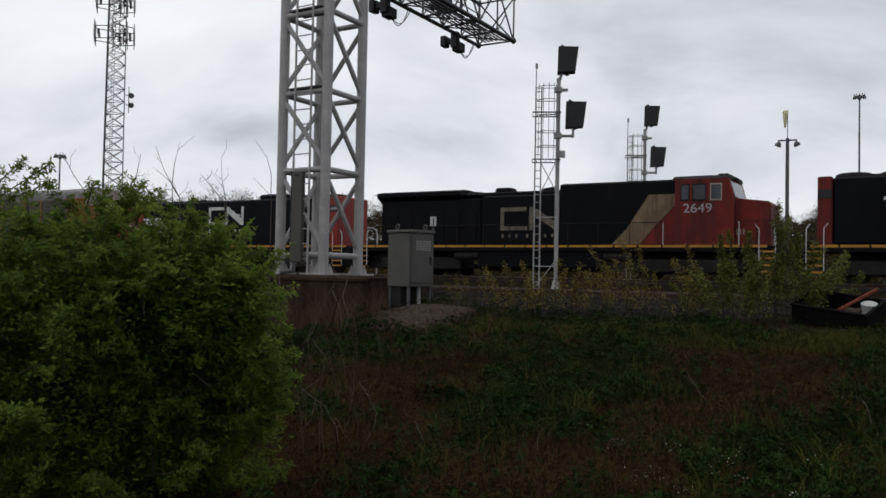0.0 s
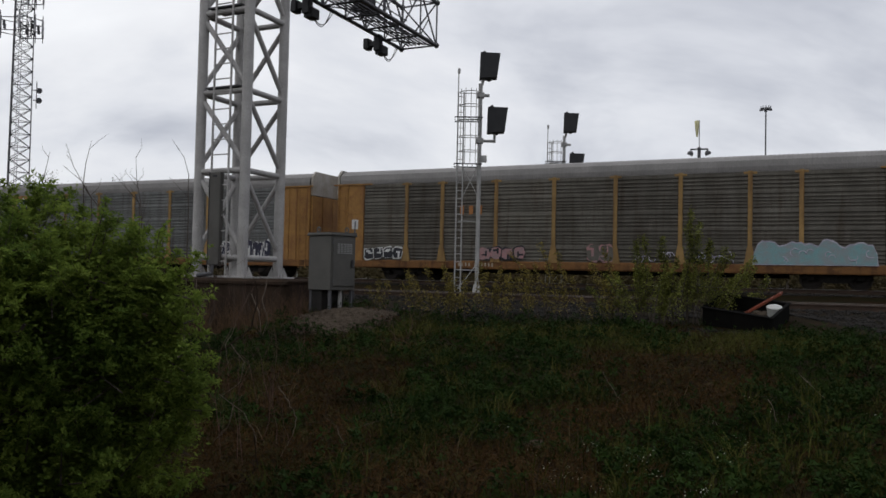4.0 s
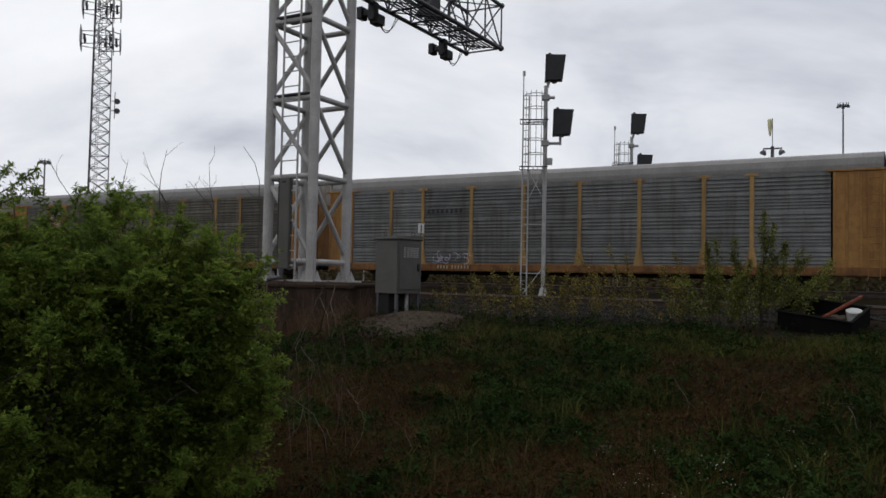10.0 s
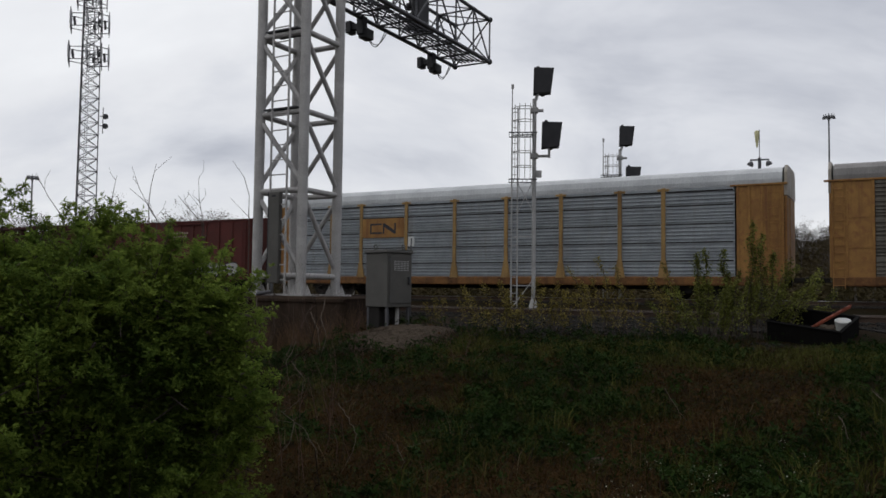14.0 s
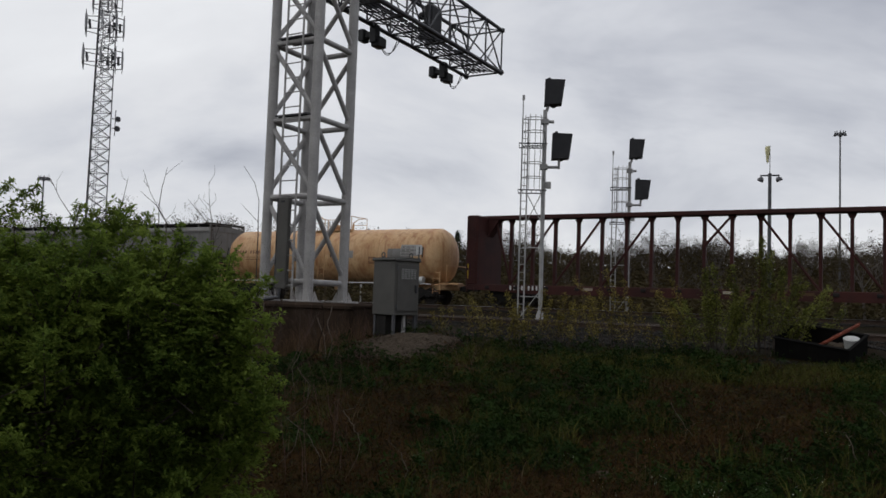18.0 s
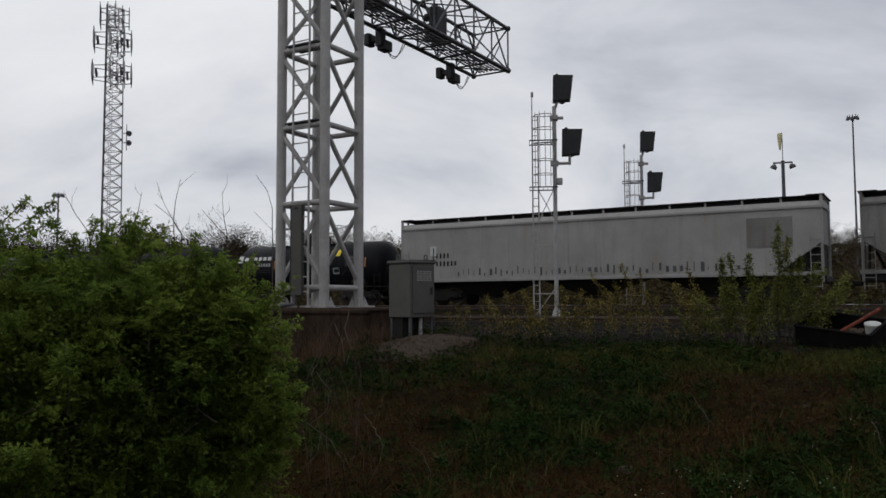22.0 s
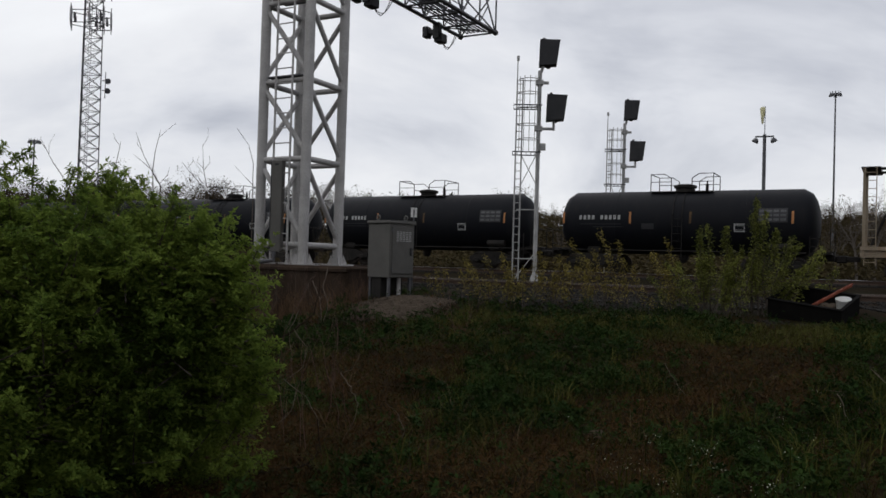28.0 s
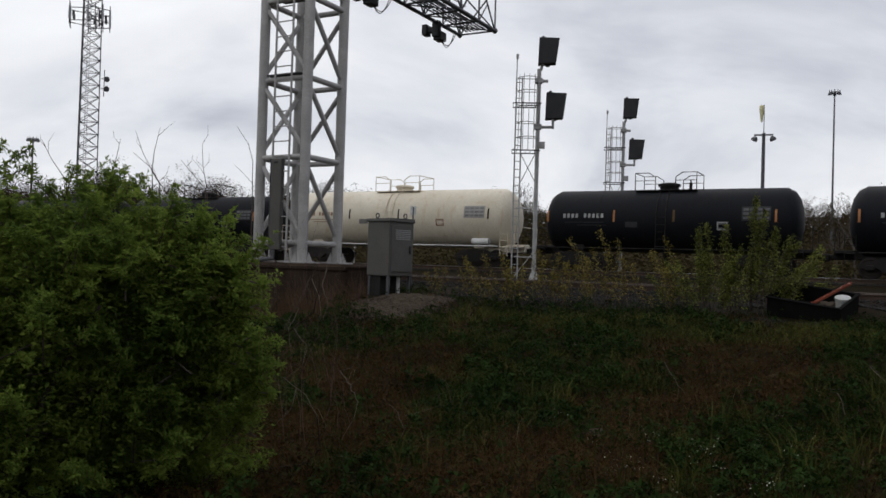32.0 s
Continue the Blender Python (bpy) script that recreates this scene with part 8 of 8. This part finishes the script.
    # vines and dead limbs that arch over the weeds beside the bush: their run by bearing and height
    for d, r, m, runs in ((7.6, 0.009, LIMB, [((-10.8, -6.0), (-8.8, -4.7), (-7.6, -3.6), (-7.2, -1.9), (-7.4, -0.4))]), (7.5, 0.0035, VINE, [((-8.9, -4.7), (-8.0, -5.9), (-8.2, -7.2), (-9.8, -8.5)), ((-8.6, -3.4), (-9.2, -4.8), (-9.0, -6.4))]),
                          (7.0, 0.004, VINE, [((-9.5, -8.0), (-7.9, -9.3), (-7.2, -10.5), (-6.9, -11.6)), ((-8.6, -8.8), (-8.9, -10.2), (-9.9, -11.2))]), (6.8, 0.004, VINE, [((-5.7, -7.6), (-4.9, -8.6), (-4.4, -9.7), (-4.6, -10.7), (-5.4, -12.2))]),
                          (5.85, 0.009, LIMB, [((-12.3, -14.3), (-10.0, -14.1), (-7.7, -13.7), (-6.9, -12.8), (-7.2, -10.7)), ((-7.7, -13.7), (-6.5, -14.2), (-4.8, -14.3))]), (6.5, 0.0035, VINE, [((-1.6, -10.4), (-1.1, -11.5), (-1.5, -12.7))]),
                          (13.2, 0.008, VINE, [((-11.2, -0.4), (-11.3, -2.0), (-11.5, -3.6)), ((-10.3, -1.2), (-11.0, -2.4), (-11.1, -3.8)), ((-11.4, -1.0), (-10.6, -2.6), (-10.9, -4.0))]), (13.2, 0.009, VINE, [((-6.6, -0.6), (-6.9, -1.8), (-6.5, -3.0), (-6.8, -4.2)), ((-7.6, -1.4), (-7.1, -2.6), (-6.9, -4.0))]),
                          (9.0, 0.0045, VINE, [((16.6, -6.2), (17.4, -7.4), (18.0, -8.2))]), (9.2, 0.0045, VINE, [((29.0, -5.6), (30.0, -6.6), (30.8, -7.2))]), (8.4, 0.004, VINE, [((27.2, -7.3), (27.6, -8.6), (28.0, -9.8))])):
        foot = min((q for run in runs for q in run), key=lambda q: q[1])
        v = sight(foot[0], d)
        a, p = plan(v)
        base = Vector((v.x, v.y, ground_z(a, p)))
        g = thing("fallen_cane", "bare twisting vine arching over the weeds" if m is VINE else "dead brown limb fallen over the weeds", "branch", "fallen canes", m=Matrix.Translation(base))
        for run in runs:
            ends = [sight(q[0], d, max(EYE + d * math.tan(radians(q[1])), base.z + 0.01)) - base for q in run]
            line = []
            for q0, q1 in zip(ends, ends[1:]):
                line += [q0.lerp(q1, k / 4) + Vector((rnd.gauss(0, 0.004), rnd.gauss(0, 0.012), rnd.gauss(0, 0.004))) for k in range(4)]
            part("cane", Shape().path(line + [ends[-1]], r, 6, 0.4 * r), m, g)
            for _ in range(2):
                o = rnd.choice(line)
                part("twig", Shape().path([o, o + Vector((rnd.gauss(0, 0.06), rnd.gauss(0, 0.05), rnd.uniform(0.02, 0.1))), o + Vector((rnd.gauss(0, 0.14), rnd.gauss(0, 0.08), rnd.uniform(0.06, 0.2)))], 0.35 * r, 4, 0.15 * r), m, g)
    # dry weeds before the footing
    nr = np.random.default_rng(33)
    sp = []
    for _ in range(7000):
        a, p = nr.uniform(-17.0, -9.8), 14.75 - abs(nr.normal()) * 0.9
        if noise.noise(Vector((a * 1.3, p * 1.3, 8))) + nr.normal() * 0.2 > -0.12:
            v = spot(a, p)
            sp.append((v.x, v.y, ground_z(a, p) - 0.01))
    blades("dry_weeds", np.array(sp), 0.6, 2.1, 0.0045, 0.3, THICKET, nr, "thicket of dry brown weed stalks before the footing", "weeds")


build_bare_shrubs()


def build_saplings():
    rnd = random.Random(41)
    nr = np.random.default_rng(41)
    plants = [(22.5, 15.4, 2.05, 0.02, 9), (21.0, 15.6, 1.55, -0.08, 9), (19.2, 15.3, 1.6, -0.06, 8), (17.3, 15.5, 1.3, -0.25, 7), (23.6, 15.2, 1.35, 0.35, 7), (20.4, 15.0, 1.0, 0.1, 9), (24.0, 15.6, 1.1, 0.7, 5), (18.2, 15.0, 0.9, -0.5, 6),
              (14.2, 15.8, 1.45, -0.3, 4), (12.6, 15.6, 1.3, -0.45, 4), (13.4, 15.9, 1.1, 0.05, 4), (11.3, 16.2, 0.9, 0.1, 4),
              (6.2, 15.9, 1.0, -0.2, 6), (7.6, 16.0, 1.05, 0.1, 6), (4.9, 15.7, 0.95, -0.35, 5), (8.8, 16.1, 0.95, 0.2, 5), (6.9, 15.5, 0.8, 0.0, 6), (3.6, 15.9, 0.7, -0.2, 4), (1.2, 16.6, 0.65, 0, 4), (9.8, 15.9, 0.8, 0.35, 4), (26.2, 16.4, 0.7, 0.4, 4), (16.0, 15.3, 0.7, 0.1, 5)]
    for az, d, h, lean, n in plants:
        v = sight(az, d)
        a, p = plan(v)
        base = Vector((v.x, v.y, ground_z(a, p) - 0.02))
        g = thing("sapling", "young shrub with upright stems in small yellow green leaves", "shrub", "saplings by the track", m=Matrix.Translation(base))
        pts = []
        for k in range(n):
            hh = h * (1.0 if k == 0 else rnd.uniform(0.35, 0.95))
            x0, y0 = rnd.gauss(0, 0.17), rnd.gauss(0, 0.12)
            ln = lean + (0 if k == 0 else rnd.gauss(0, 0.2))
            q = [Vector((x0 + ln * hh * t ** 1.4, y0 + rnd.gauss(0, 0.02), hh * t)) for t in (0, 0.3, 0.6, 0.85, 1.0)]
            part("stem", Shape().path(q, 0.011, 5, 0.003), TWIG, g)
            m = int((330 if az > 18 else 190) * hh)
            for _ in range(m):
                t = 0.22 + 0.78 * rnd.random()
                i = min(3, int(t * 4))
                c = q[i].lerp(q[i + 1], t * 4 - i)
                w = 0.055 * (1.06 - t)
                pts.append((c.x + rnd.gauss(0, w + 0.02), c.y + rnd.gauss(0, w + 0.02), c.z + rnd.gauss(0, 0.03)))
        vv, f = leaf_cloud(pts, [0.6] * len(pts), 0.042, nr, 0.3, 0.5)
        o = part("foliage", quick_mesh("foliage", vv, f, SAPGREEN if az > 18 else SAPLEAF), None, g, "small yellow green leaves")
        o["kind"] = "stuff"


build_saplings()


# ---- far woods ----
def tree_meshes(seed, height, budded):
    rnd = random.Random(seed)
    trunk, limbs, tips = Shape(), [], []
    t0, t1 = Vector((0, 0, -0.6)), Vector((rnd.gauss(0, 0.2), rnd.gauss(0, 0.2), height * 0.42))
    trunk.path([t0, t1 * 0.5, t1], 0.018 * height, 7, 0.011 * height)
    for k in range(6):
        w = 6.283 * k / 6 + rnd.uniform(-0.4, 0.4)
        d = Vector((math.cos(w) * rnd.uniform(0.25, 0.8), math.sin(w) * rnd.uniform(0.25, 0.8), 1)).normalized()
        limb = Shape()
        limbs.append(limb)
        branch(limb, t1 * rnd.uniform(0.65, 1.0), d, height * rnd.uniform(0.22, 0.32), 0.0075 * height, 3, rnd, 0.42, 3, tips, 4)
    nr = np.random.default_rng(seed)
    pts = []
    for e in tips:
        for _ in range(9 if budded else 2):
            pts.append((e.x + nr.normal() * 0.3, e.y + nr.normal() * 0.3, e.z + nr.normal() * 0.3))
    v, f = leaf_cloud(pts, [0.3] * len(pts), 0.2 if budded else 0.14, nr, 0.3, 0.5)
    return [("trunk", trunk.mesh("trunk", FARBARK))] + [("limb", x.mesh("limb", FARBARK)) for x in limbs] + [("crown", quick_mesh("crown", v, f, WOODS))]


def build_woods():
    rnd = random.Random(61)
    kinds = [tree_meshes(70 + k, 9.0, k > 1) for k in range(6)]

    def tree(az, d, h, k, label):
        v = sight(az, d)
        a, p = plan(v)
        g = thing("tree", label, "tree", "far trees", m=pose(v.x, v.y, ground_z(a, p), 0, 0, rnd.uniform(0, 360)))
        g.scale = (0.86 * h / 9.0,) * 3
        for name, me in kinds[k]:
            part(name, me, None, g)

    for az, d, h in ((28.3, 88, 8.6), (29.3, 92, 9.6), (30.4, 96, 9.0), (26.2, 100, 8.4), (24.2, 105, 9.0), (22.2, 100, 8.8), (20.8, 98, 8.0), (18.6, 104, 9.4), (17.2, 108, 8.6), (15.6, 112, 8.2), (12.0, 118, 9.0), (9.6, 116, 8.5), (6.0, 122, 9.0),
                     (3.0, 120, 8.6), (1.2, 126, 9.4), (-1.0, 130, 9.0), (31.8, 94, 9.4), (27.2, 94, 7.5), (8.0, 128, 9.3), (19.8, 106, 8.0)):
        tree(az, d, h if az > 27 else 0.62 * h, rnd.randrange(6), "bare deciduous tree with fine twigs behind the tracks")
    # the wooded ridge
    trunks, limbs, crowns = [], [], []
    src = [[(np.array([q.co[:] for q in me.vertices]), [tuple(x.vertices) for x in me.polygons]) for _, me in k] for k in kinds]
    wood, bud, kw, kb = [], [], 0, 0
    wv, wf, bv, bf = [], [], [], []
    for _ in range(260):
        az, d = rnd.uniform(-36, 36), rnd.uniform(128, 178)
        v = sight(az, d)
        a, p = plan(v)
        z, w = ground_z(a, p), rnd.uniform(0, 6.28)
        h = min(1.25, max(0.4, (10.9 - z) / 9.0)) * rnd.uniform(0.85, 1.08)
        rot = np.array([[math.cos(w), math.sin(w), 0], [-math.sin(w), math.cos(w), 0], [0, 0, 1]]) * h
        k = src[rnd.randrange(2, 6)]
        for i, (vv, ff, acc) in enumerate([(wv, wf, 0)] * (len(k) - 1) + [(bv, bf, 1)]):
            q = k[i][0] @ rot + (v.x, v.y, z)
            off = kb if acc else kw
            vv.append(q)
            ff += [tuple(j + off for j in face) for face in k[i][1]]
            if acc:
                kb += len(q)
            else:
                kw += len(q)
    s = Shape()
    s.v, s.f = np.concatenate(wv).tolist(), wf
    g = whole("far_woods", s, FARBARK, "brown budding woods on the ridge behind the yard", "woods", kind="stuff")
    o = part("crowns", quick_mesh("crowns", np.concatenate(bv), [q for q in bf], WOODS), None, g)
    o["kind"] = "stuff"
    # undergrowth and hedges that close the view under the trees
    nr = np.random.default_rng(5)
    pts = []
    for _ in range(60000):
        az, d = nr.uniform(-38, 38), nr.uniform(84, 150)
        v = sight(az, d)
        a, p = plan(v)
        if p < 70:
            continue
        hh = 1.6 + 1.6 * noise.noise(Vector((a * 0.06, p * 0.06, 2)))
        pts.append((v.x, v.y, ground_fast(a, p) + abs(nr.normal()) * max(0.4, hh)))
    for _ in range(90000):
        az, d = nr.uniform(-38, 38), nr.uniform(125, 180)
        v = sight(az, d)
        a, p = plan(v)
        top = max(2.0, 9.5 * d / 150 - ground_fast(a, p) + 1.3 * noise.noise(Vector((a * 0.11, p * 0.11, 5))))
        pts.append((v.x, v.y, ground_fast(a, p) + nr.random() * top))
    v, f = leaf_cloud(pts, [0.4] * len(pts), 0.5, nr, 0.3, 0.6, True)
    tagged(new("undergrowth", quick_mesh("undergrowth", v, f, WOODS)), "brown green scrub along the far side of the yard", "shrubs", kind="stuff")
    for az, d, h in ((2.0, 170, 5.0), (-1.2, 175, 5.5), (-8.0, 172, 4.6)):
        vv = sight(az, d)
        a, p = plan(vv)
        g = thing("conifer", "dark green pointed conifer on the ridge", "tree", "far trees", m=pose(vv.x, vv.y, ground_z(a, p) + 2.5))
        part("trunk", Shape().tube((0, 0, -3), (0, 0, h), 0.16, 6, 0.03), BARK, g)
        pts = []
        for _ in range(700):
            z = h * nr.random() ** 0.8
            r = (1 - z / h) * h * 0.34 * math.sqrt(nr.random()) + 0.05
            w = nr.uniform(0, 6.28)
            pts.append((r * math.cos(w), r * math.sin(w), z))
        v2, f2 = leaf_cloud(pts, [-0.2] * len(pts), 0.5, nr, 0.2, 0.35)
        part("crown", quick_mesh("crown", v2, f2, PINE), None, g)


build_woods()


motions()
